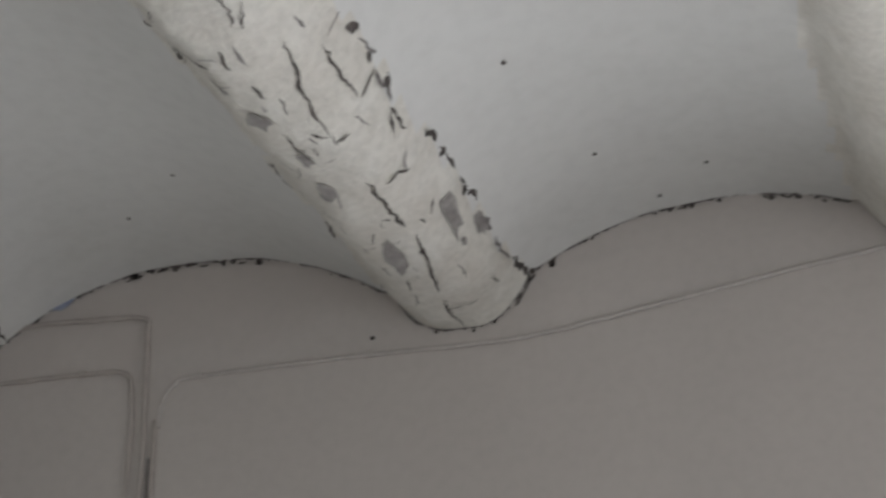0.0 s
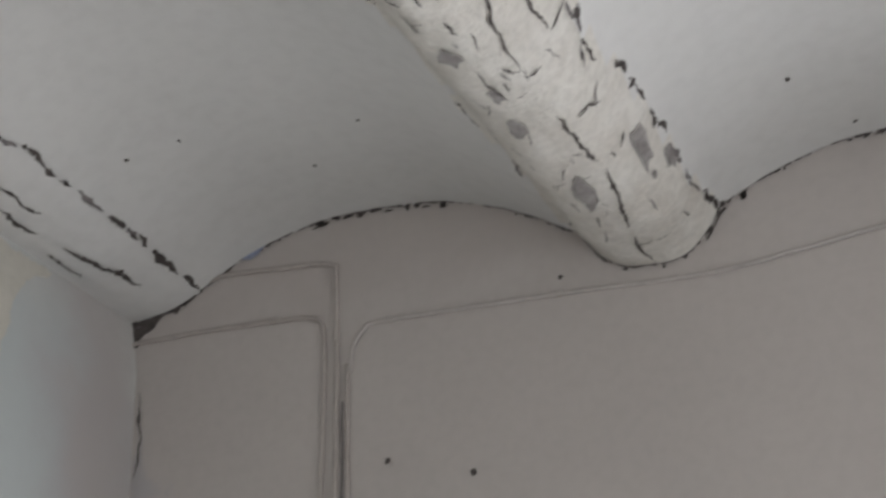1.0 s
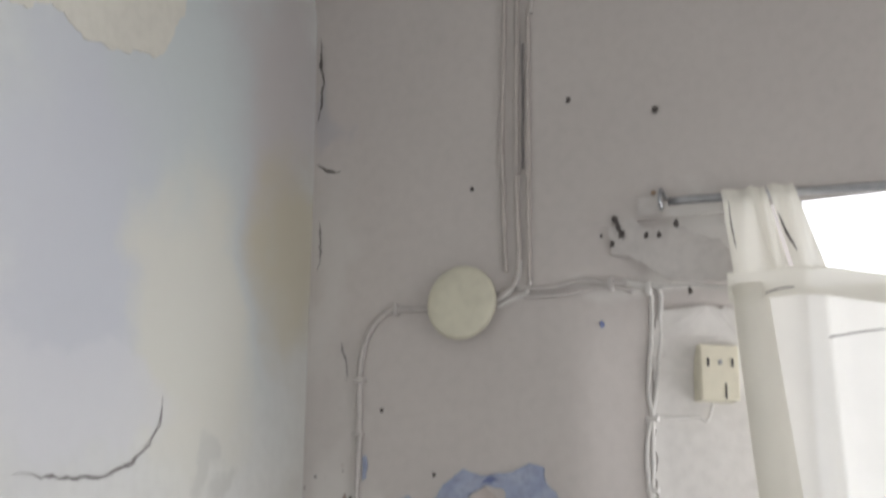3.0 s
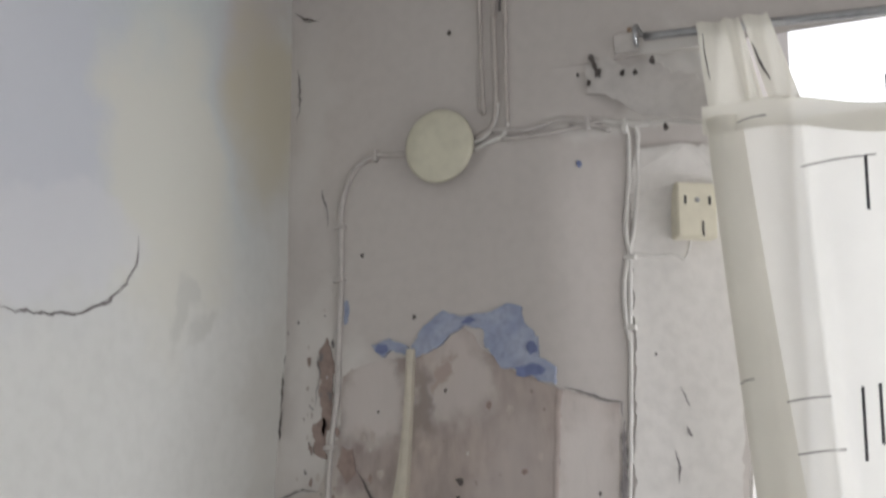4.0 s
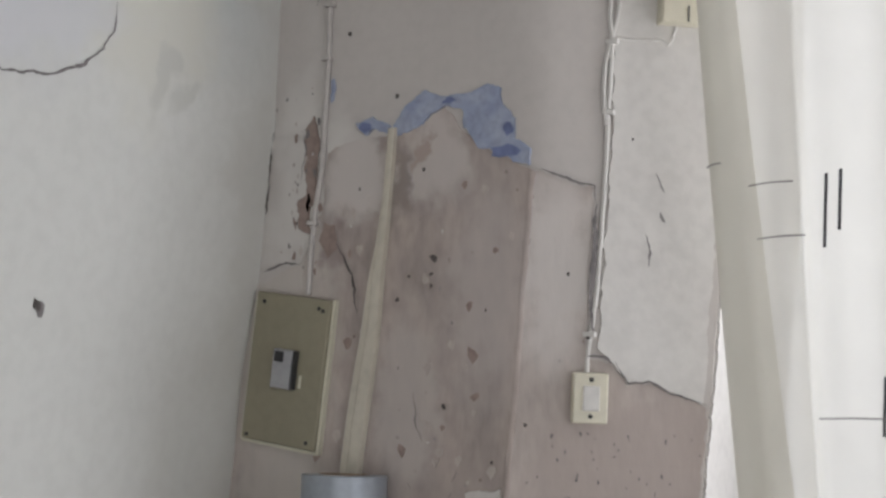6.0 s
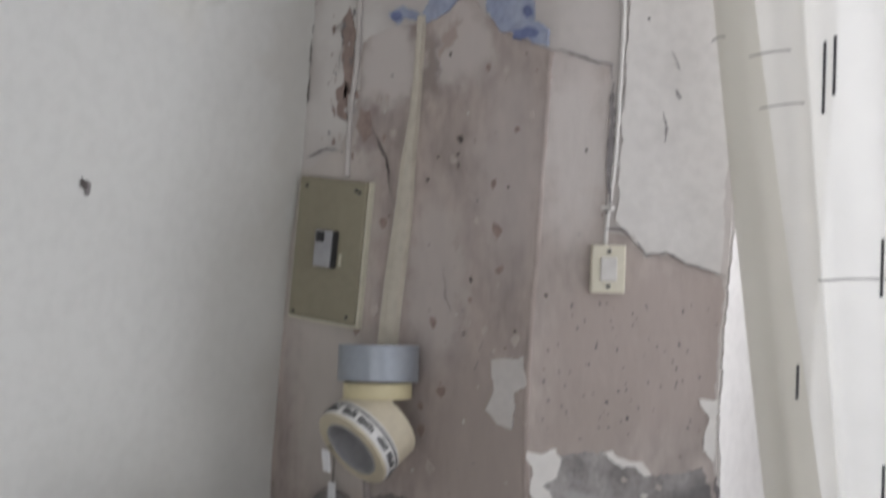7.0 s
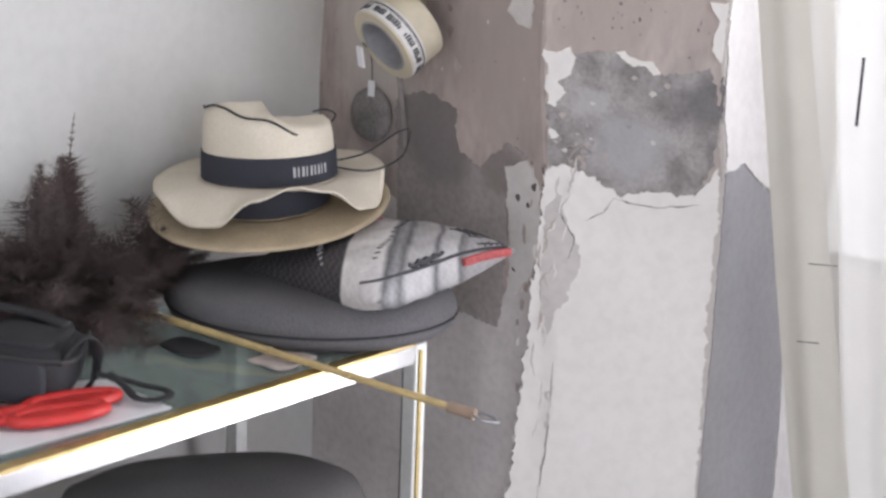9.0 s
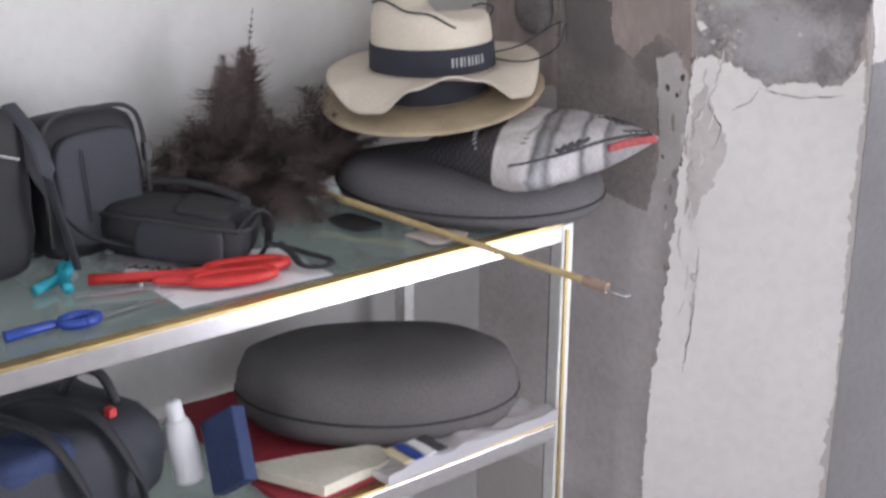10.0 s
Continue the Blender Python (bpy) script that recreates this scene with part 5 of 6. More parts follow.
def cushion(bm, half, thick, m, power=3.0, n=26, puff=2.2, crease=0.0, pinch=0.12):
    """A stuffed cushion: two puffed faces meeting at a seam, with drawn-in sides."""
    tops, lows = [], []
    for j in range(n + 1):
        tr, lr = [], []
        for i in range(n + 1):
            u, v = 2 * i / n - 1, 2 * j / n - 1
            e = max(0.0, 1 - abs(u) ** power) * max(0.0, 1 - abs(v) ** power)
            h = thick * e ** (1 / puff)
            x = u * half[0] * (1 - pinch * (1 - v * v) * 0 - pinch * (1 - abs(v) ** 2) * abs(u) ** 3)
            y = v * half[1] * (1 - pinch * (1 - abs(u) ** 2) * abs(v) ** 3)
            w = crease * noise.noise(Vector((u * 4, v * 4, 1.7))) * e ** 0.3
            tr.append(bm.verts.new(m @ Vector((x, y, h + w))))
            edge = i in (0, n) or j in (0, n)
            lr.append(tr[-1] if edge else bm.verts.new(m @ Vector((x, y, -h * 0.85 + w))))
        tops.append(tr)
        lows.append(lr)
    for g in (tops, lows):
        for j in range(n):
            for i in range(n):
                q = [g[j][i], g[j][i + 1], g[j + 1][i + 1], g[j + 1][i]]
                if len(set(q)) == 4:
                    try:
                        bm.faces.new(q)
                    except ValueError:
                        pass
    return bm


def pad(name, label, centre, rx, ry, height, mat, turn=0.0, group=""):
    """A round seat pad with a drawn-in side seam."""
    ob = thing(name, label, "cushion", group, at=centre)
    m = Matrix.Translation(centre) @ pose(0, 0, 0, 0, 0, turn) @ Matrix.Diagonal((rx, ry, height, 1))
    prof = [(0.3, 0.0), (0.80, 0.0), (0.93, 0.06), (0.985, 0.22), (1.0, 0.38), (0.992, 0.40), (1.0, 0.42), (0.985, 0.60), (0.93, 0.82), (0.80, 0.94), (0.55, 0.985), (0.25, 1.0), (0.05, 1.0)]
    part("cover", lathe(bmesh.new(), prof, 56, m, lambda a, r, z: 0.05 * r * z * math.sin(2 * a + 1) + 0.03 * z * noise.noise(Vector((2 * math.cos(a) * r, 2 * math.sin(a) * r, z)))), mat, ob, smooth=True)
    part("seam", tube(bmesh.new(), [m @ Vector((1.002 * math.cos(a), 1.002 * math.sin(a), 0.40 + 0.05 * 0.4 * math.sin(2 * a + 1))) for a in (2 * math.pi * k / 40 for k in range(41))], 0.0022, 6, 1, 1), M_BLACKF, ob)
    return ob


pad("seat_pad", "charcoal fabric seat pad under a printed cushion on the glass shelf", (0.285, -0.338, ZT + 0.0005), 0.245, 0.195, 0.080, M_FOAM, 32)
pad("seat_cushion", "plump dark grey fabric cushion lying on red cloth", (0.280, -0.545, ZL + 0.016), 0.254, 0.168, 0.136, M_FOAM2, 52)


def printed_material():
    m = bpy.data.materials.new("printed_cushion_cover")
    m.use_nodes = True
    n, l = m.node_tree.nodes, m.node_tree.links
    b = n["Principled BSDF"]
    b.inputs["Roughness"].default_value = 0.55
    tc = n.new("ShaderNodeTexCoord")
    nz = n.new("ShaderNodeTexNoise")
    nz.inputs["Scale"].default_value, nz.inputs["Detail"].default_value = 14, 4
    l.new(tc.outputs["Object"], nz.inputs["Vector"])
    # bands across the cover, from dark through white to grey, with a red tip
    mad = n.new("ShaderNodeMath")
    mad.operation = "MULTIPLY_ADD"
    mad.inputs[1].default_value = 0.014
    l.new(nz.outputs["Fac"], mad.inputs[0])
    across = n.new("ShaderNodeVectorMath")
    across.operation = "DOT_PRODUCT"
    across.inputs[1].default_value = (0.80, 0.60, 0.0)
    l.new(tc.outputs["Object"], across.inputs[0])
    l.new(across.outputs["Value"], mad.inputs[2])
    mr = n.new("ShaderNodeMapRange")
    mr.inputs["From Min"].default_value, mr.inputs["From Max"].default_value = -0.233, 0.247
    l.new(mad.outputs[0], mr.inputs["Value"])
    ramp = n.new("ShaderNodeValToRGB")
    ramp.color_ramp.interpolation = "LINEAR"
    e = ramp.color_ramp.elements
    e[0].position, e[0].color = 0.0, (0.03, 0.03, 0.033, 1)
    e[1].position, e[1].color = 1.0, (0.36, 0.35, 0.35, 1)
    for p, c in ((0.435, (0.045, 0.04, 0.044, 1)), (0.442, (0.74, 0.72, 0.70, 1)), (0.570, (0.66, 0.64, 0.63, 1)), (0.588, (0.10, 0.10, 0.105, 1)),
                 (0.615, (0.30, 0.30, 0.305, 1)), (0.635, (0.12, 0.12, 0.125, 1)), (0.655, (0.42, 0.415, 0.415, 1)), (0.72, (0.46, 0.45, 0.45, 1)), (0.738, (0.10, 0.10, 0.105, 1)),
                 (0.752, (0.40, 0.395, 0.395, 1)), (0.80, (0.44, 0.43, 0.425, 1)), (0.81, (0.13, 0.13, 0.135, 1)), (0.835, (0.32, 0.31, 0.31, 1))):
        x = e.new(p)
        x.color = c
    l.new(mr.outputs[0], ramp.inputs["Fac"])
    # marbled grey wash over the bands
    nz2 = n.new("ShaderNodeTexNoise")
    nz2.inputs["Scale"].default_value, nz2.inputs["Detail"].default_value = 30, 5
    l.new(tc.outputs["Object"], nz2.inputs["Vector"])
    r2 = n.new("ShaderNodeValToRGB")
    r2.color_ramp.elements[0].position, r2.color_ramp.elements[1].position = 0.35, 0.6
    r2.color_ramp.elements[0].color, r2.color_ramp.elements[1].color = (0.78, 0.77, 0.77, 1), (1, 1, 1, 1)
    l.new(nz2.outputs["Fac"], r2.inputs["Fac"])
    mx = n.new("ShaderNodeMix")
    mx.data_type, mx.blend_type = "RGBA", "MULTIPLY"
    mx.inputs["Factor"].default_value = 1
    l.new(ramp.outputs["Color"], mx.inputs["A"])
    l.new(r2.outputs["Color"], mx.inputs["B"])
    ck = n.new("ShaderNodeTexChecker")
    ck.inputs["Scale"].default_value = 130
    ck.inputs["Color1"].default_value, ck.inputs["Color2"].default_value = (0.035, 0.034, 0.036, 1), (0.0, 0.0, 0.0, 1)
    l.new(tc.outputs["Object"], ck.inputs["Vector"])
    ad = n.new("ShaderNodeMix")
    ad.data_type, ad.blend_type = "RGBA", "ADD"
    ad.inputs["Factor"].default_value = 1
    l.new(mx.outputs["Result"], ad.inputs["A"])
    l.new(ck.outputs["Color"], ad.inputs["B"])
    l.new(ad.outputs["Result"], b.inputs["Base Color"])
    bp = n.new("ShaderNodeBump")
    bp.inputs["Strength"].default_value, bp.inputs["Distance"].default_value = 0.4, 0.004
    l.new(nz.outputs["Fac"], bp.inputs["Height"])
    l.new(bp.outputs["Normal"], b.inputs["Normal"])
    return m


def printed_cushion():
    c = Vector((0.356, -0.268, 1.056))
    hx, hy, th = 0.180, 0.158, 0.060
    ob = thing("printed_cushion", "square cushion with a grey, white and black print and red corners", "cushion", at=c)
    m = Matrix.Translation(c) @ pose(0, 0, 0, 6, -6, -3)
    cov = part("cover", cushion(bmesh.new(), (hx, hy), th, m, 2.8, 34, 2.1, 0.006, 0.09), printed_material(), ob, smooth=True)

    def on_top(u, v, lift=0.0015):
        e = max(0.0, 1 - abs(u) ** 2.8) * max(0.0, 1 - abs(v) ** 2.8)
        x = u * hx * (1 - 0.09 * (1 - v * v) * abs(u) ** 3)
        y = v * hy * (1 - 0.09 * (1 - u * u) * abs(v) ** 3)
        return m @ Vector((x, y, th * e ** (1 / 2.1) + 0.006 * noise.noise(Vector((u * 4, v * 4, 1.7))) * e ** 0.3 + lift))

    def line(name, uv, r, mat, label="", lift=0.0):
        part(name, tube(bmesh.new(), [on_top(u, v, lift) for u, v in uv], r, 6), mat, cov, label)

    # red corner, red far edge, the dark seam of the near side and the crossed lines of the print
    line("red_piping", [(0.985, 0.30 + 0.09 * k) for k in range(8)], 0.0075, M_PINK, "faded red piped corner", -0.006)
    line("red_piping", [(-0.42, -0.42), (-0.36, -0.12), (-0.28, 0.16), (-0.20, 0.42)], 0.0035, M_PINK, "faded red printed edge")
    line("seam", [(0.70, -0.93), (0.86, -0.80), (0.945, -0.45), (0.955, -0.1), (0.955, 0.25), (0.965, 0.6), (0.97, 0.92)], 0.0028, M_INK)
    for v0, wide in ((-0.34, 0.0045), (-0.22, 0.0065), (-0.10, 0.0050), (0.02, 0.0035)):
        line("print_blot", [(0.90, v0 - 0.05), (0.925, v0), (0.91, v0 + 0.08)], wide, M_INK)
    for k in range(4):
        line("print_line", [(0.56 + 0.12 * k, 0.98 - 0.40), (0.60 + 0.11 * k, 0.72), (0.66 + 0.09 * k, 0.90)], 0.0020, M_INK)
    for k in range(4):
        line("print_line", [(0.52 + 0.02 * k, 0.62 + 0.09 * k), (0.74, 0.64 + 0.085 * k), (0.95, 0.66 + 0.08 * k)], 0.0026 if k % 2 else 0.0016, M_INK)
    for k in range(15):
        u, v = 0.62 - 0.045 * k, -0.62 + 0.088 * k
        line("print_tick", [(u, v), (u + 0.03, v + 0.045)], 0.0015, M_INK)
    for row in range(3):
        for k in range(8):
            u, v = 0.12 - 0.06 * row - 0.055 * k, -0.86 + 0.07 * k + 0.05 * row
            line("print_fleck", [(u, v), (u + 0.02, v + 0.015)], 0.0016, M_THREAD)


printed_cushion()


# ---- two hats, one on the other ----
HC = Vector((0.164, -0.326, 0))
H_TURN = math.degrees(math.atan2(0.64, 0.77))


def hat(name, label, z, cloth, brim_r, wave, crown, tilt, lettering=None, cord=False):
    c = HC + Vector((0, 0, z))
    ob = thing(name, label, "hat", "stacked hats", at=c)
    m = Matrix.Translation(c) @ pose(0, 0, 0, 0, 0, H_TURN) @ pose(0, 0, 0, tilt[0], tilt[1], 0)
    r0, r1, h = crown
    prof = [(r0 + 0.001, 0.0), (r0, 0.012), (r0 - 0.002, h * 0.45), (r1 + 0.004, h * 0.80), (r1, h * 0.93), (r1 - 0.010, h), (r1 * 0.72, h * 1.005), (r1 * 0.45, h * 0.985), (0.012, h * 0.97)]
    def crown_wave(a, zz):
        """A soft canvas crown: higher in front and at one end, with a dent."""
        w = 0.009 * noise.noise(Vector((math.cos(a) * 2, math.sin(a) * 2, zz * 20))) + 0.006 * math.sin(2 * a + 0.6)
        if cord:
            w += -0.011 * math.cos(a) - 0.015 * math.sin(a) - 0.004 * math.exp(-((a % 6.2832 - 5.5) / 0.6) ** 2)
        return w * zz / h

    part("crown", lathe(bmesh.new(), prof, 64, m, lambda a, r, zz: crown_wave(a, zz)), cloth, ob, smooth=True)
    bm = bmesh.new()
    n, k = 96, 9
    up, dn = [], []
    for i in range(n):
        a = 2 * math.pi * i / n
        u, d = [], []
        for j in range(k + 1):
            f = j / k
            r = r0 + (brim_r - r0) * f
            dz = wave(a) * f ** 1.3
            u.append(bm.verts.new(m @ Vector((r * math.cos(a), r * math.sin(a), 0.002 + dz))))
            d.append(bm.verts.new(m @ Vector((r * math.cos(a), r * math.sin(a), -0.0012 + dz))))
        up.append(u)
        dn.append(d)
    for i in range(n):
        q = (i + 1) % n
        for j in range(k):
            bm.faces.new((up[i][j], up[i][j + 1], up[q][j + 1], up[q][j]))
            bm.faces.new((dn[i][j], dn[q][j], dn[q][j + 1], dn[i][j + 1]))
        bm.faces.new((up[i][k], dn[i][k], dn[q][k], up[q][k]))
        bm.faces.new((up[i][0], up[q][0], dn[q][0], dn[i][0]))
    part("brim", bm, cloth, ob, smooth=True)
    part("band", lathe(bmesh.new(), [(r0 + 0.0016, 0.004), (r0 + 0.0028, 0.006), (r0 + 0.0008, 0.050), (r0 - 0.0008, 0.052)], 64, m, close=True), M_NAVY, ob, "navy cloth hat band", smooth=True)
    if lettering:
        # woven marks in the place of the lettering, upright bars bent round the band
        for k, wide in enumerate(lettering):
            bm = bmesh.new()
            a0 = radians(-62) + (0.0078 * k) / r0
            ends = [a0, a0 + wide * 0.5 / r0, a0 + wide / r0]
            vs = [[bm.verts.new(m @ Vector((rr * math.cos(a), rr * math.sin(a), z))) for a in ends] for rr, z in ((r0 + 0.0018, 0.020), (r0 + 0.0036, 0.020), (r0 + 0.0029, 0.036), (r0 + 0.0011, 0.036))]
            for p in range(4):
                q = (p + 1) % 4
                for i in range(2):
                    bm.faces.new((vs[p][i], vs[p][i + 1], vs[q][i + 1], vs[q][i]))
            part("woven_mark", bm, M_THREAD, ob, "pale woven mark")
    if cord:
        ring = [m @ Vector(((r1 + 0.001) * math.cos(a), (r1 + 0.001) * math.sin(a), h * (0.985 - 0.16 * max(0, (d - 270) / 40) ** 1.3) + crown_wave(a, h)))
                for d, a in ((d, radians(d)) for d in range(185, 311, 8))]
        part("cord", tube(bmesh.new(), ring, 0.0022, 6, 1, 2), M_DARK, ob, "thin black cord")
        for pts in ([(r1 + 0.004, -0.005, h * 0.9), (r1 + 0.010, 0.0, h * 1.02), (r1 - 0.01, 0.02, h * 1.06), (r1 - 0.03, 0.015, h * 1.03)],
                    [(r0, -0.01, 0.030), (r0 + 0.05, 0.01, 0.040), (r0 + 0.10, 0.03, 0.070), (r0 + 0.12, 0.05, 0.075)],
                    [(r0, -0.015, 0.020), (r0 + 0.06, 0.0, 0.012), (r0 + 0.11, 0.03, 0.030), (r0 + 0.125, 0.05, 0.070)]):
            part("cord", tube(bmesh.new(), [m @ Vector(p) for p in pts], 0.0018, 6), M_DARK, ob)
    return ob


def brim_wave(a, rows):
    """A brim's rise and dip round the hat, eased from one row of (degrees, height) to the next."""
    d = math.degrees(a) % 360
    for (d0, h0), (d1, h1) in zip(rows, rows[1:] + [(rows[0][0] + 360, rows[0][1])]):
        for shift in (0, 360):
            if d0 <= d + shift <= d1:
                f = (d + shift - d0) / (d1 - d0)
                return h0 + (h1 - h0) * f * f * (3 - 2 * f)
    return 0.0


# dipping at the near left, lifted in the middle, drooping at the near right and cocked behind it
TOP_BRIM = [(10, 0.014), (40, 0.018), (90, 0.006), (140, 0.004), (180, -0.004), (208, -0.018), (238, -0.048), (252, -0.044), (271, 0.000), (290, 0.021), (308, 0.008), (328, -0.032), (343, -0.038)]


def wave_top(a):
    return brim_wave(a, TOP_BRIM)


def wave_low(a):
    return -0.010 * (0.5 - 0.5 * math.sin(a)) + 0.006 * math.cos(2 * a) + 0.003 * math.sin(3 * a)


hat("sun_hat", "cream canvas sun hat with a navy band, on another hat", 1.182, M_HAT, 0.195, wave_top, (0.113, 0.104, 0.106), (1, -2), (0.0042, 0.0030, 0.0046, 0.0028, 0.0044, 0.0034, 0.0042, 0.0028, 0.0046), True)
hat("straw_hat", "tan brimmed hat with a dark band under another hat", 1.138, M_STRAW, 0.206, wave_low, (0.102, 0.098, 0.050), (7, -4))


# ---- feather duster with a bamboo handle ----
def feather_duster():
    ob = thing("feather_duster", "feather duster with dark brown plumes and a bamboo handle", "feather duster", at=(0.17, -0.585, ZT))
    a, b = Vector((0.13, -0.597, 0.997)), Vector((0.700, -0.457, 0.9465))
    part("handle", tube(bmesh.new(), [a, a.lerp(b, 0.3), a.lerp(b, 0.6), b], (0.0066, 0.0054), 14), M_CANE, ob, "glossy yellow bamboo handle", smooth=True)
    for f in (0.22, 0.47, 0.71):
        p = a.lerp(b, f)
        part("joint", lathe(bmesh.new(), [(0.0064, -0.003), (0.0070, 0.0), (0.0064, 0.003)], 14, Matrix.Translation(p) @ (b - a).to_track_quat("Z", "Y").to_matrix().to_4x4()), M_CANE, ob, smooth=True)
    tip = b + (b - a).normalized() * 0.036
    part("grip", tube(bmesh.new(), [b - (b - a).normalized() * 0.006, tip], 0.0085, 12, 1, 2), M_CORE, ob, "brown leather end cap")
    loop = [tip + Vector(v) for v in ((0, -0.006, 0.002), (0.022, -0.010, 0.0), (0.040, 0.004, -0.002), (0.024, 0.012, 0.0), (0, 0.008, 0.002))]
    part("hang_loop", tube(bmesh.new(), loop, 0.0022, 8), M_STEEL, ob, "bent steel wire loop")
    part("collar", tube(bmesh.new(), [Vector((0.175, -0.586, 0.992)), Vector((0.10, -0.604, 0.998))], 0.014, 12, 1, 2), M_CORE, ob)
    rnd = random.Random(5)
    verts, faces = [], []

    def plume(root, way, length, droop, width):
        """A feather: a tapering shaft with rows of fine barbs."""
        way = way.normalized()
        side = way.cross(Vector((rnd.uniform(-0.3, 0.3), rnd.uniform(-0.3, 0.3), 1))).normalized()
        n = 20
        p = root.copy()
        d = way.copy()
        for i in range(n):
            f = i / n
            q = p + d * (length / n)
            w = 0.0016 * (1 - f) + 0.0006
            k = len(verts)
            verts.extend([p - side * w, p + side * w, q + side * w * 0.9, q - side * w * 0.9])
            faces.append((k, k + 1, k + 2, k + 3))
            if f > 0.12:
                for sgn in (-1, 1):
                    for _ in range(8):
                        ln = width * (0.35 + 0.65 * math.sin(3.1 * min(f * 1.05, 1)) ** 0.6) * rnd.uniform(0.6, 1.15)
                        tip2 = p + side * sgn * ln + d * ln * rnd.uniform(0.5, 1.1) + Vector((rnd.uniform(-1, 1), rnd.uniform(-1, 1), rnd.uniform(-1, 0.8))) * ln * 0.85
                        k = len(verts)
                        bw = 0.0010
                        verts.extend([p - d * bw, p + d * bw, tip2])
                        faces.append((k, k + 1, k + 2))
            p = q
            d = (d + Vector((0, 0, -droop / n)) + Vector((rnd.uniform(-1, 1), rnd.uniform(-1, 1), rnd.uniform(-1, 1))) * 0.02).normalized()
            p.z = max(p.z, ZT + 0.004)
            p.x = max(p.x, 0.006)

    root0 = Vector((0.12, -0.60, 1.0))
    for _ in range(380):
        f = rnd.random()
        root = root0 + Vector((-0.02 + rnd.uniform(-0.03, 0.02), -0.16 * f + rnd.uniform(-0.02, 0.02), rnd.uniform(-0.02, 0.03)))
        way = Vector((rnd.uniform(-0.45, 0.35), rnd.uniform(-1.0, 0.35) - 0.2, rnd.uniform(0.0, 0.75)))
        plume(root, way, rnd.uniform(0.10, 0.16), rnd.uniform(0.7, 2.0), rnd.uniform(0.026, 0.042))
    for _ in range(55):
        root = Vector((0.10, -0.56, 1.0)) + Vector((rnd.uniform(-0.03, 0.03), rnd.uniform(-0.05, 0.08), rnd.uniform(-0.02, 0.04)))
        plume(root, Vector((rnd.uniform(-0.4, 0.1), rnd.uniform(-0.2, 1.0), rnd.uniform(0.1, 0.8))), rnd.uniform(0.09, 0.15), rnd.uniform(0.6, 1.4), rnd.uniform(0.016, 0.028))
    # the upright tuft
    for k in range(22):
        side_step = -0.022 if k % 2 else 0.020
        root = Vector((0.09 + rnd.uniform(-0.012, 0.012), -0.70 + side_step + rnd.uniform(-0.008, 0.008), 1.07))
        plume(root, Vector((rnd.uniform(-0.05, 0.05), rnd.uniform(-0.07, 0.07), 1)), rnd.uniform(0.13, 0.19) - (0.02 if k % 2 else 0), rnd.uniform(-0.05, 0.1), rnd.uniform(0.018, 0.027))
    plume(Vector((0.09, -0.69, 1.10)), Vector((0.02, 0.10, 1)), 0.215, 0.0, 0.006)
    me = bpy.data.meshes.new("plumage")
    me.from_pydata([tuple(v - ob.location) for v in verts], [], faces)
    me.materials.append(M_FEATHER)
    pl = new("plumage", me)
    pl.parent = ob
    tagged(pl, "dark brown fluffy plumes", kind="stuff")


feather_duster()


# ---- bags and small things on the upper shelf ----
def soft_box(bm, lo, hi, m=None, bulge=0.08, rnd=0.02):
    """A padded bag body: a rounded box with bulging sides."""
    b2 = bmesh.new()
    bmesh.ops.create_cube(b2, size=1.0)
    bmesh.ops.subdivide_edges(b2, edges=b2.edges[:], cuts=7, use_grid_fill=True)
    c = Vector([(a + b) / 2 for a, b in zip(lo, hi)])
    s = Vector([b - a for a, b in zip(lo, hi)])
    me = bpy.data.meshes.new("tmp")
    for v in b2.verts:
        p = Vector(v.co) * 2
        k = (abs(p.x) ** 6 + abs(p.y) ** 6 + abs(p.z) ** 6) ** (1 / 6)
        p = p / max(k, 1e-6) * max(abs(p.x), abs(p.y), abs(p.z))
        g = 1 + bulge * (1 - p.z * p.z) * 0.5
        q = Vector((p.x * s.x / 2 * g, p.y * s.y / 2 * g, p.z * s.z / 2)) + c
        q += Vector((noise.noise(q * 18), noise.noise(q * 18 + Vector((3, 1, 2))), 0.4 * noise.noise(q * 18 + Vector((7, 7, 7))))) * rnd * 0.35
        v.co = m @ q if m is not None else q
    b2.to_mesh(me)
    b2.free()
    bm.from_mesh(me)
    bpy.data.meshes.remove(me)
    return bm


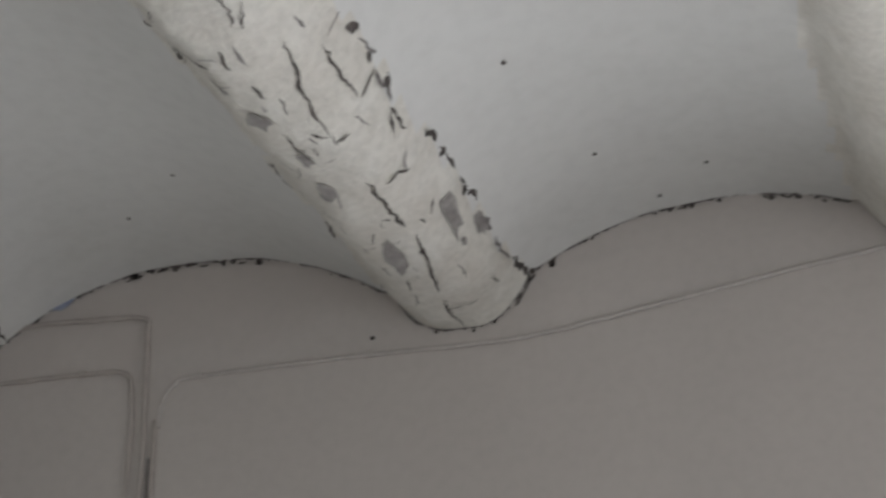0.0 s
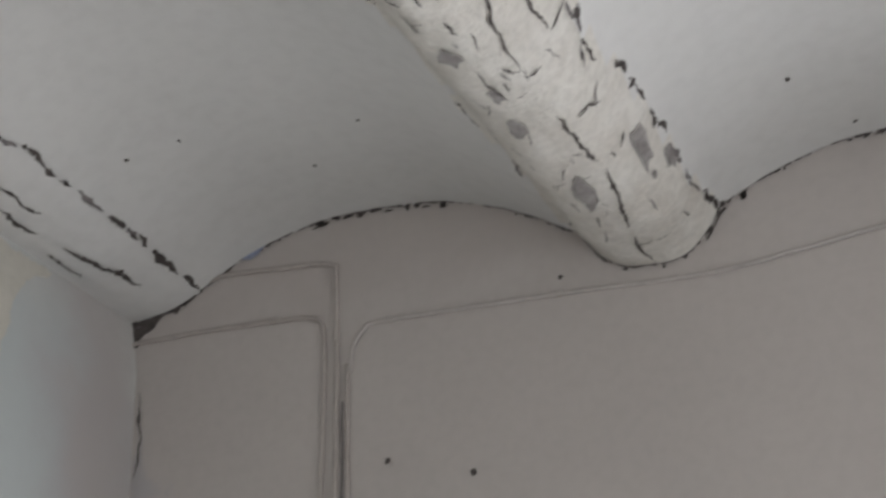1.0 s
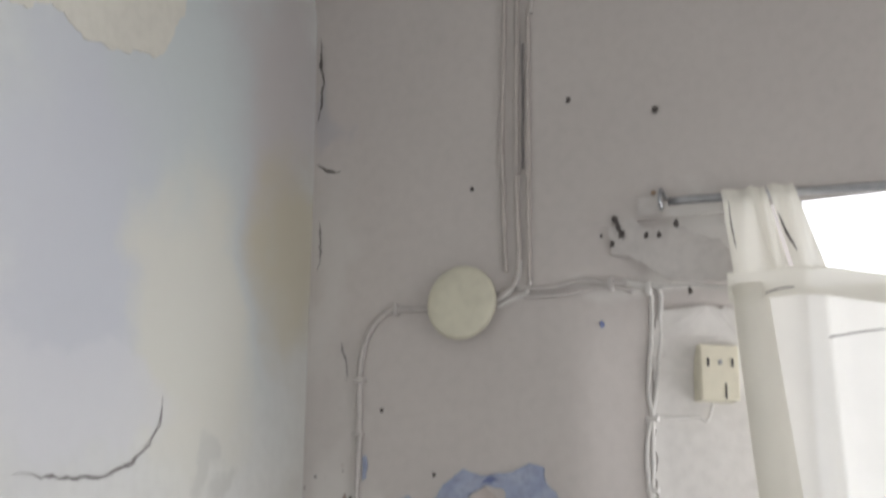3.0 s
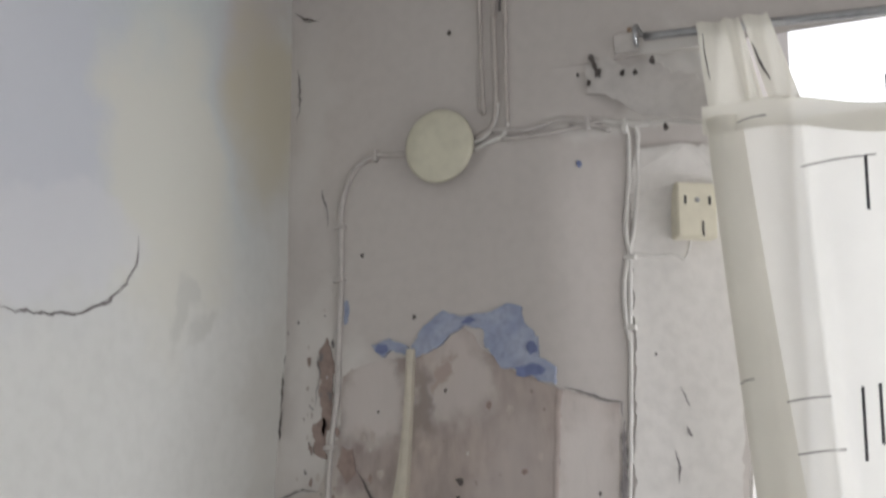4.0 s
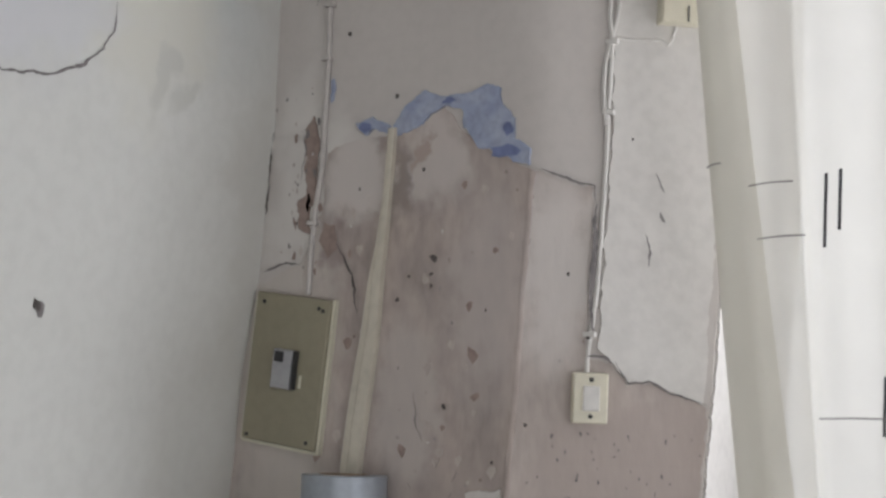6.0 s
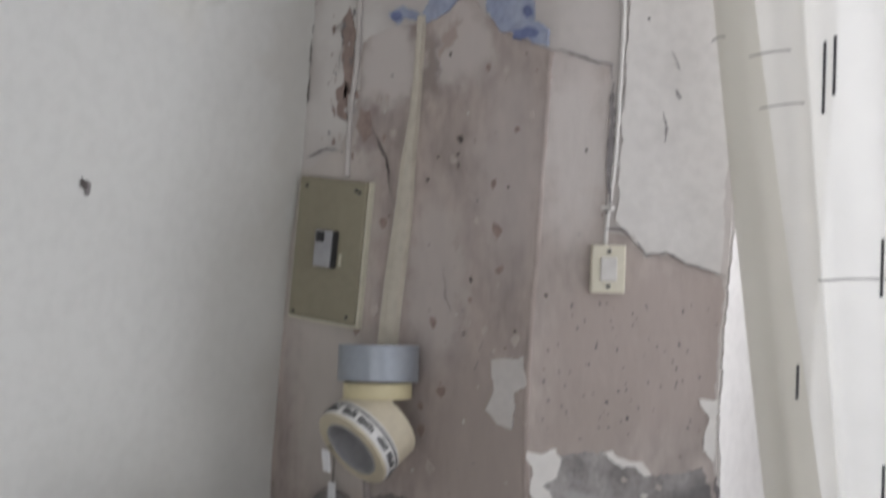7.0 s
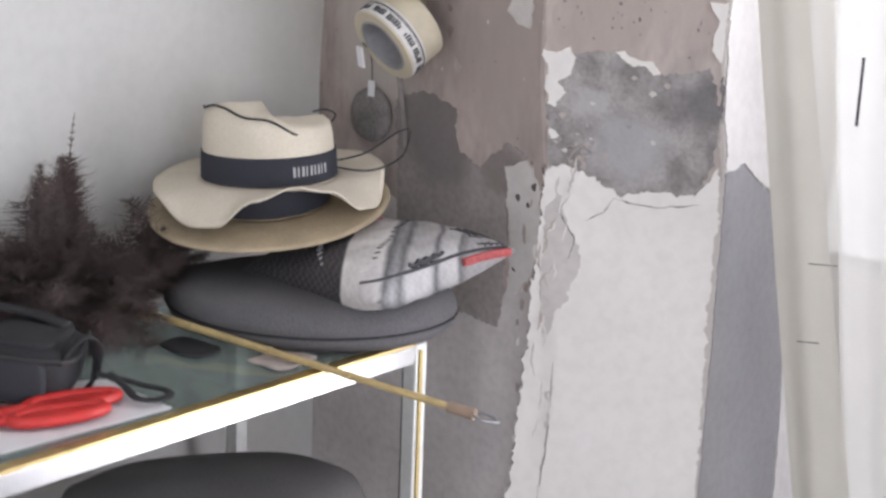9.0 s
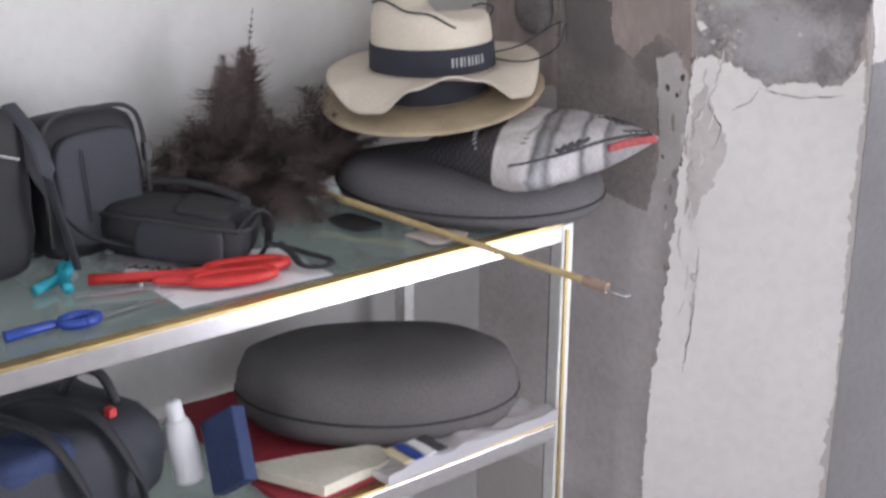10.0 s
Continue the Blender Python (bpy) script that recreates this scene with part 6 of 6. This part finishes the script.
def shoulder_bag():
    ob = thing("shoulder_bag", "slate-grey nylon shoulder bag with black trim, leaning upright", "bag", at=(0.12, -1.0, ZT))
    m = Matrix.Translation((0.115, -1.005, ZT + 0.115)) @ pose(0, 0, 0, 0, -6, 8)
    part("body", soft_box(bmesh.new(), (-0.055, -0.092, -0.113), (0.045, 0.092, 0.113), m, 0.1), M_BLACKF, ob, smooth=True)
    fr = part("front_pocket", soft_box(bmesh.new(), (0.043, -0.072, -0.09), (0.062, 0.072, 0.085), m, 0.06, 0.01), M_SLATE, ob, "slate-grey front pocket", smooth=True)
    part("zip", tube(bmesh.new(), [m @ Vector(p) for p in ((0.066, -0.03, 0.06), (0.067, -0.029, 0.0), (0.066, -0.028, -0.05))], 0.0016, 6), M_DARK, fr)
    part("piping", tube(bmesh.new(), [m @ Vector(p) for p in ((0.05, -0.092, -0.08), (0.052, -0.092, 0.06), (0.052, -0.07, 0.112), (0.052, 0.0, 0.120), (0.052, 0.07, 0.112), (0.052, 0.092, 0.06), (0.05, 0.092, -0.08))], 0.004, 6), M_DARK, ob)
    part("buckle", boxed((0.046, 0.088, 0.022), (0.058, 0.102, 0.052), 0.002, m), M_DARK, ob, "small black buckle")
    part("strap", tube(bmesh.new(), [m @ Vector(p) for p in ((0.0, -0.09, 0.09), (0.03, -0.12, 0.12), (0.075, -0.11, 0.02), (0.09, -0.06, -0.06), (0.11, 0.03, -0.10))], 0.012, 8, 0.25), M_BLACKF, ob)


def black_case():
    ob = thing("camera_case", "black padded case lying on paper with its wrist strap loose", "case", at=(0.25, -0.88, ZT))
    m = Matrix.Translation((0.225, -0.888, ZT + 0.044)) @ pose(0, 0, 0, 0, 4, 40)
    part("body", soft_box(bmesh.new(), (-0.120, -0.066, -0.042), (0.108, 0.066, 0.044), m, 0.12, 0.015), M_BLACKF, ob, smooth=True)
    part("flap", soft_box(bmesh.new(), (0.0, -0.056, 0.034), (0.095, 0.058, 0.050), m, 0.05, 0.01), M_BLACKF, ob, smooth=True)
    part("seam", tube(bmesh.new(), [m @ Vector(p) for p in ((-0.11, -0.07, 0.030), (-0.02, -0.083, 0.034), (0.11, -0.07, 0.030), (0.122, 0.0, 0.030), (0.11, 0.07, 0.030))], 0.003, 6), M_DARK, ob)
    part("front_panel", soft_box(bmesh.new(), (-0.05, -0.079, -0.032), (0.09, -0.066, 0.030), m, 0.03, 0.006), M_SLATE, ob, "dull slate front panel", smooth=True)
    part("shoulder_strap", tube(bmesh.new(), [m @ Vector(p) for p in ((0.10, -0.05, 0.02), (0.125, -0.03, 0.055), (0.140, -0.01, 0.04), (0.138, 0.005, -0.01), (0.120, 0.0, -0.040))], 0.011, 8, 0.3), M_BLACKF, ob, smooth=True)
    part("neck_strap", tube(bmesh.new(), [m @ Vector(p) for p in ((-0.11, 0.02, 0.045), (-0.05, 0.05, 0.058), (0.02, 0.045, 0.060), (0.09, 0.03, 0.050))], 0.013, 8, 0.3), M_BLACKF, ob, smooth=True)
    loop = [(0.335, -0.80, 0.985), (0.355, -0.77, 0.975), (0.385, -0.755, 0.970), (0.415, -0.742, 0.968), (0.436, -0.752, 0.968), (0.438, -0.778, 0.968), (0.415, -0.792, 0.969), (0.380, -0.783, 0.972), (0.345, -0.785, 0.985)]
    part("wrist_strap", tube(bmesh.new(), loop, 0.0065, 8, 0.5), M_BLACKF, ob, "looped black wrist strap")


def backpack_upper():
    ob = thing("day_bag", "black nylon bag slumped beside a grey bag", "bag", at=(0.13, -1.2, ZT))
    m = Matrix.Translation((0.135, -1.215, ZT + 0.135)) @ pose(0, 0, 0, 0, -8, -6)
    part("body", soft_box(bmesh.new(), (-0.08, -0.10, -0.133), (0.07, 0.095, 0.133), m, 0.15, 0.03), M_BLACKF, ob, smooth=True)
    part("strap", tube(bmesh.new(), [m @ Vector(p) for p in ((0.03, 0.09, 0.125), (0.08, 0.11, 0.07), (0.10, 0.12, -0.02), (0.10, 0.14, -0.12))], 0.014, 8, 0.3), M_SLATE, ob)
    part("zip", tube(bmesh.new(), [m @ Vector(p) for p in ((0.085, -0.08, 0.05), (0.09, 0.0, 0.07), (0.085, 0.08, 0.05))], 0.002, 6), M_STEEL, ob)


def paper_sheet():
    bm = bmesh.new()
    rows = []
    c = [Vector((0.150, -1.00, 0)), Vector((0.30, -0.76, 0)), Vector((0.457, -0.762, 0)), Vector((0.440, -1.015, 0))]
    n = 12
    for j in range(n + 1):
        row = []
        for i in range(n + 1):
            p = c[0].lerp(c[1], i / n).lerp(c[3].lerp(c[2], i / n), j / n)
            row.append(bm.verts.new((p.x, p.y, ZT + 0.0012 + 0.0012 * noise.noise(p * 14) ** 2)))
        rows.append(row)
    for j in range(n):
        for i in range(n):
            bm.faces.new((rows[j][i], rows[j][i + 1], rows[j + 1][i + 1], rows[j + 1][i]))
    r = bmesh.ops.extrude_face_region(bm, geom=bm.faces[:])
    bmesh.ops.translate(bm, vec=(0, 0, 0.0008), verts=[v for v in r["geom"] if isinstance(v, bmesh.types.BMVert)])
    ob = solo("paper_sheet", bm, M_PAPER, "white paper sheet with scribbles, under the red scissors", "paper")
    for k in range(7):
        x, y = 0.215 + 0.014 * k, -1.01 + 0.012 * k
        part("scribble", tube(bmesh.new(), [(x, y, ZT + 0.0045), (x + 0.012, y + 0.006, ZT + 0.0045), (x + 0.008, y + 0.018, ZT + 0.0045), (x + 0.02, y + 0.012, ZT + 0.0045)], 0.0014, 5), M_INK, ob)


def scissors():
    ob = thing("scissors", "red-handled scissors lying closed on paper", "scissors", at=(0.40, -0.88, ZT))
    z = ZT + 0.014
    d = Vector((0.075, 0.235, 0)).normalized()
    s = Vector((d.y, -d.x, 0))
    o = Vector((0.334, -1.035, z))
    for k, off in ((1, 0.020), (-1, -0.020)):
        c = o + d * (0.145 if k > 0 else 0.175) + s * off
        loop = [c + d * (0.062 * math.cos(a)) + s * (0.021 * math.sin(a)) for a in (2 * math.pi * i / 18 for i in range(19))]
        part("handle", tube(bmesh.new(), loop, 0.0090, 10, 0.9, 2), M_RED, ob, "red plastic finger loop", smooth=True)
        part("web", boxed((-0.05, -0.013, -0.004), (0.05, 0.013, 0.004), 0.003, Matrix.Translation(c) @ Matrix.Rotation(math.atan2(d.y, d.x), 4, "Z")), M_RED, ob, smooth=True)
        part("shank", tube(bmesh.new(), [c - d * 0.055, c - d * 0.09 - s * off * 0.6, o + d * 0.03 - s * off * 0.1], (0.0085, 0.006), 10), M_RED, ob, smooth=True)
        bm = bmesh.new()
        p = [o + d * 0.035 + s * 0.008 * k, o + d * 0.035 - s * 0.003 * k, o - d * 0.085 - s * 0.002 * k]
        v = [bm.verts.new(q + Vector((0, 0, h + 0.002 * k - 0.008))) for h in (0, 0.0018) for q in p]
        bm.faces.new(v[:3])
        bm.faces.new(v[3:])
        for i in range(3):
            bm.faces.new((v[i], v[(i + 1) % 3], v[3 + (i + 1) % 3], v[3 + i]))
        part("blade", bm, M_STEEL, ob, "steel blade")
    part("pivot", lathe(bmesh.new(), [(0.005, 0), (0.0045, 0.003), (0.001, 0.004)], 14, Matrix.Translation(o + d * 0.01 + Vector((0, 0, -0.004)))), M_STEEL, ob)


def marker():
    ob = thing("red_marker", "red plastic marker pen lying on paper", "marker", at=(0.30, -1.03, ZT))
    part("barrel", tube(bmesh.new(), [(0.268, -1.075, ZT + 0.010), (0.335, -0.95, ZT + 0.010)], 0.0085, 12, 1, 2), M_RED, ob, smooth=True)
    part("cap", tube(bmesh.new(), [(0.335, -0.95, ZT + 0.010), (0.352, -0.918, ZT + 0.010)], 0.0095, 12, 1, 2), M_RED, ob, smooth=True)


def pliers():
    ob = thing("pliers", "pliers with cyan rubber grips on the glass shelf", "pliers", at=(0.22, -1.10, ZT))
    z = ZT + 0.010
    j = Vector((0.165, -1.055, z + 0.006))
    for e, bend in ((Vector((0.262, -1.155, z)), 0.014), (Vector((0.286, -1.115, z)), -0.010)):
        mid = j.lerp(e, 0.5) + Vector((bend, bend, 0))
        part("grip", tube(bmesh.new(), [j.lerp(e, 0.28) + Vector((bend, bend, 0)) * 0.6, mid, e], (0.0075, 0.0085), 10), M_CYAN, ob, "cyan rubber grip", smooth=True)
        part("arm", tube(bmesh.new(), [j, j.lerp(e, 0.15) + Vector((bend, bend, 0)) * 0.3, j.lerp(e, 0.3) + Vector((bend, bend, 0)) * 0.6], 0.005, 8), M_STEEL, ob)
    part("jaw", tube(bmesh.new(), [j, j + Vector((-0.02, 0.022, 0)), j + Vector((-0.045, 0.045, 0))], (0.009, 0.003), 8), M_STEEL, ob)
    part("pivot", lathe(bmesh.new(), [(0.010, -0.008), (0.011, 0.004), (0.006, 0.006)], 16, Matrix.Translation(j)), M_STEEL, ob)


def small_tools():
    ob = thing("blue_key", "royal blue plastic tool handle on the glass shelf", "tool", at=(0.40, -1.19, ZT))
    part("handle", tube(bmesh.new(), [(0.405, -1.262, ZT + 0.009), (0.408, -1.23, ZT + 0.011), (0.402, -1.19, ZT + 0.010)], (0.010, 0.0075), 10, 0.8), M_ROYAL, ob, smooth=True)
    ring = [Vector((0.405 + 0.017 * math.cos(a), -1.155 + 0.026 * math.sin(a), ZT + 0.009)) for a in (2 * math.pi * k / 16 for k in range(17))]
    part("finger_loop", tube(bmesh.new(), ring, 0.0075, 8, 1, 2), M_ROYAL, ob, smooth=True)
    part("blade", tube(bmesh.new(), [(0.405, -1.13, ZT + 0.006), (0.398, -1.06, ZT + 0.005), (0.39, -1.00, ZT + 0.005)], (0.005, 0.0012), 6, 0.5), M_STEEL, ob)
    kn = thing("pocket_knife", "steel and black folding tool on the glass shelf", "tool", at=(0.12, -1.15, ZT))
    part("blade", tube(bmesh.new(), [(0.135, -1.175, ZT + 0.012), (0.128, -1.12, ZT + 0.012), (0.125, -1.07, ZT + 0.012)], (0.008, 0.006), 8, 0.5), M_STEEL, kn)
    part("handle", tube(bmesh.new(), [(0.17, -1.24, ZT + 0.013), (0.155, -1.20, ZT + 0.014), (0.14, -1.17, ZT + 0.013)], 0.013, 10, 0.8), M_DARK, kn, smooth=True)
    ch = thing("key_chain", "short steel key chain lying on paper", "chain", at=(0.19, -1.02, ZT))
    for k in range(11):
        c = Vector((0.150 + 0.009 * k, -1.012 + 0.010 * math.sin(k * 0.8), ZT + 0.0065))
        lk = [c + Matrix.Rotation(k * 0.9, 3, "Z") @ Vector((0.007 * math.cos(a), 0.0045 * math.sin(a), 0.002 * math.sin(2 * a))) for a in (2 * math.pi * i / 10 for i in range(11))]
        part("link", tube(bmesh.new(), lk, 0.0013, 5, 1, 1), M_STEEL, ch)
    cl = thing("dark_cloth", "small folded black cloth on the glass shelf", "cloth", at=(0.27, -0.60, ZT))
    part("fold", soft_box(bmesh.new(), (0.225, -0.615, ZT + 0.0005), (0.320, -0.555, ZT + 0.008), None, 0.02, 0.02), M_BLACKF, cl, smooth=True)
    pp = thing("pink_paper", "crumpled pinkish paper slip beside the seat pad", "paper", at=(0.40, -0.52, ZT))
    part("sheet", soft_box(bmesh.new(), (0.37, -0.56, ZT + 0.0005), (0.445, -0.47, ZT + 0.006), None, 0.02, 0.02), M_BROWN2, pp, smooth=True)


shoulder_bag()
black_case()
backpack_upper()
paper_sheet()
scissors()
marker()
pliers()
small_tools()


# ---- lower shelf ----
def sheet_thing(name, label, category, mat, corners, z, h=0.012, amp=0.01, n=16):
    bm = bmesh.new()
    c = [Vector((*p, 0)) for p in corners]
    rows = []
    for j in range(n + 1):
        row = []
        for i in range(n + 1):
            p = c[0].lerp(c[1], i / n).lerp(c[3].lerp(c[2], i / n), j / n)
            row.append(bm.verts.new((p.x, p.y, z + h + amp * (noise.noise(p * 11) + 0.4 * noise.noise(p * 31)))))
        rows.append(row)
    for j in range(n):
        for i in range(n):
            bm.faces.new((rows[j][i], rows[j][i + 1], rows[j + 1][i + 1], rows[j + 1][i]))
    r = bmesh.ops.extrude_face_region(bm, geom=bm.faces[:])
    for v in r["geom"]:
        if isinstance(v, bmesh.types.BMVert):
            v.co.z = z + 0.0003
    return solo(name, bm, mat, label, category, smooth=False)


sheet_thing("red_cloth", "folded dark red cloth under a grey cushion", "cloth", M_REDF, [(0.02, -0.83), (0.46, -0.86), (0.465, -0.31), (0.05, -0.33)], ZL, 0.012, 0.003)
sheet_thing("cream_cloth", "folded cream cloth at the front of the shelf", "cloth", M_CREAMF, [(0.330, -0.86), (0.475, -0.80), (0.462, -0.645), (0.40, -0.64)], ZL + 0.0155, 0.018, 0.006)
bag = sheet_thing("plastic_bag", "crumpled clear plastic bag hanging over the shelf edge", "plastic bag", M_FILM, [(0.40, -0.70), (0.512, -0.70), (0.508, -0.315), (0.43, -0.33)], ZL + 0.016, 0.020, 0.022, 30)
for u, c in ((-0.66, M_YELLOW), (-0.635, M_ROYAL), (-0.61, M_PAPER), (-0.585, M_INK)):
    part("printed_strip", boxed((0.455, u - 0.010, ZL + 0.040), (0.515, u + 0.008, ZL + 0.043), 0.001, Matrix.Translation((0, 0, 0.006))), c, bag)


def backpack():
    ob = thing("backpack", "dark navy and black backpack with carrying loops", "backpack", at=(0.2, -1.15, ZL))
    m = Matrix.Translation((0.20, -1.135, ZL + 0.086)) @ pose(0, 0, 0, 0, 0, 12)
    part("body", soft_box(bmesh.new(), (-0.13, -0.19, -0.085), (0.12, 0.135, 0.080), m, 0.2, 0.03), M_SLATE, ob, smooth=True)
    part("side_panel", soft_box(bmesh.new(), (0.02, -0.16, 0.0), (0.122, -0.03, 0.084), m, 0.15, 0.03), M_NAVYF, ob, "navy blue panel", smooth=True)
    for y in (-0.12, -0.03):
        part("strap", tube(bmesh.new(), [m @ Vector(p) for p in ((-0.06, y, 0.08), (0.03, y + 0.02, 0.110), (0.11, y + 0.05, 0.09), (0.155, y + 0.08, 0.0), (0.15, y + 0.1, -0.08))], 0.013, 8, 0.35), M_BLACKF, ob, smooth=True)
    part("carry_loop", tube(bmesh.new(), [m @ Vector(p) for p in ((-0.03, 0.06, 0.08), (-0.01, 0.075, 0.118), (0.03, 0.09, 0.118), (0.06, 0.095, 0.075))], 0.008, 8), M_DARK, ob, smooth=True)
    part("tag", boxed((0.09, 0.045, 0.079), (0.105, 0.06, 0.094), 0.002, m), M_RED, ob, "small red tag")


def bottle():
    ob = thing("white_tube", "white plastic tube standing beside a blue book", "tube", at=(0.29, -0.925, ZL))
    m = Matrix.Translation((0.292, -0.936, ZL + 0.0165)) @ pose(0, 0, 0, 6, -8, 0) @ Matrix.Scale(1.1, 4)
    part("body", lathe(bmesh.new(), [(0.010, 0.0), (0.021, 0.001), (0.023, 0.006), (0.022, 0.08), (0.017, 0.095), (0.012, 0.10)], 28, m), M_PAPER, ob, smooth=True)
    part("cap", lathe(bmesh.new(), [(0.0125, 0.0985), (0.013, 0.101), (0.012, 0.125), (0.006, 0.129)], 24, m), M_PAPER, ob, smooth=True)
    bk = thing("blue_book", "small navy blue book leaning on red cloth", "book", at=(0.33, -0.885, ZL))
    m = Matrix.Translation((0.335, -0.895, ZL + 0.070)) @ pose(0, 0, 0, -24, -36, 18) @ Matrix.Scale(1.15, 4)
    part("cover", boxed((-0.030, -0.012, -0.054), (0.045, 0.012, 0.054), 0.003, m), M_NAVYF, bk)
    part("pages", boxed((-0.0325, -0.009, -0.050), (-0.0295, 0.009, 0.050), 0.0, m), M_PAPER, bk)


backpack()
bottle()
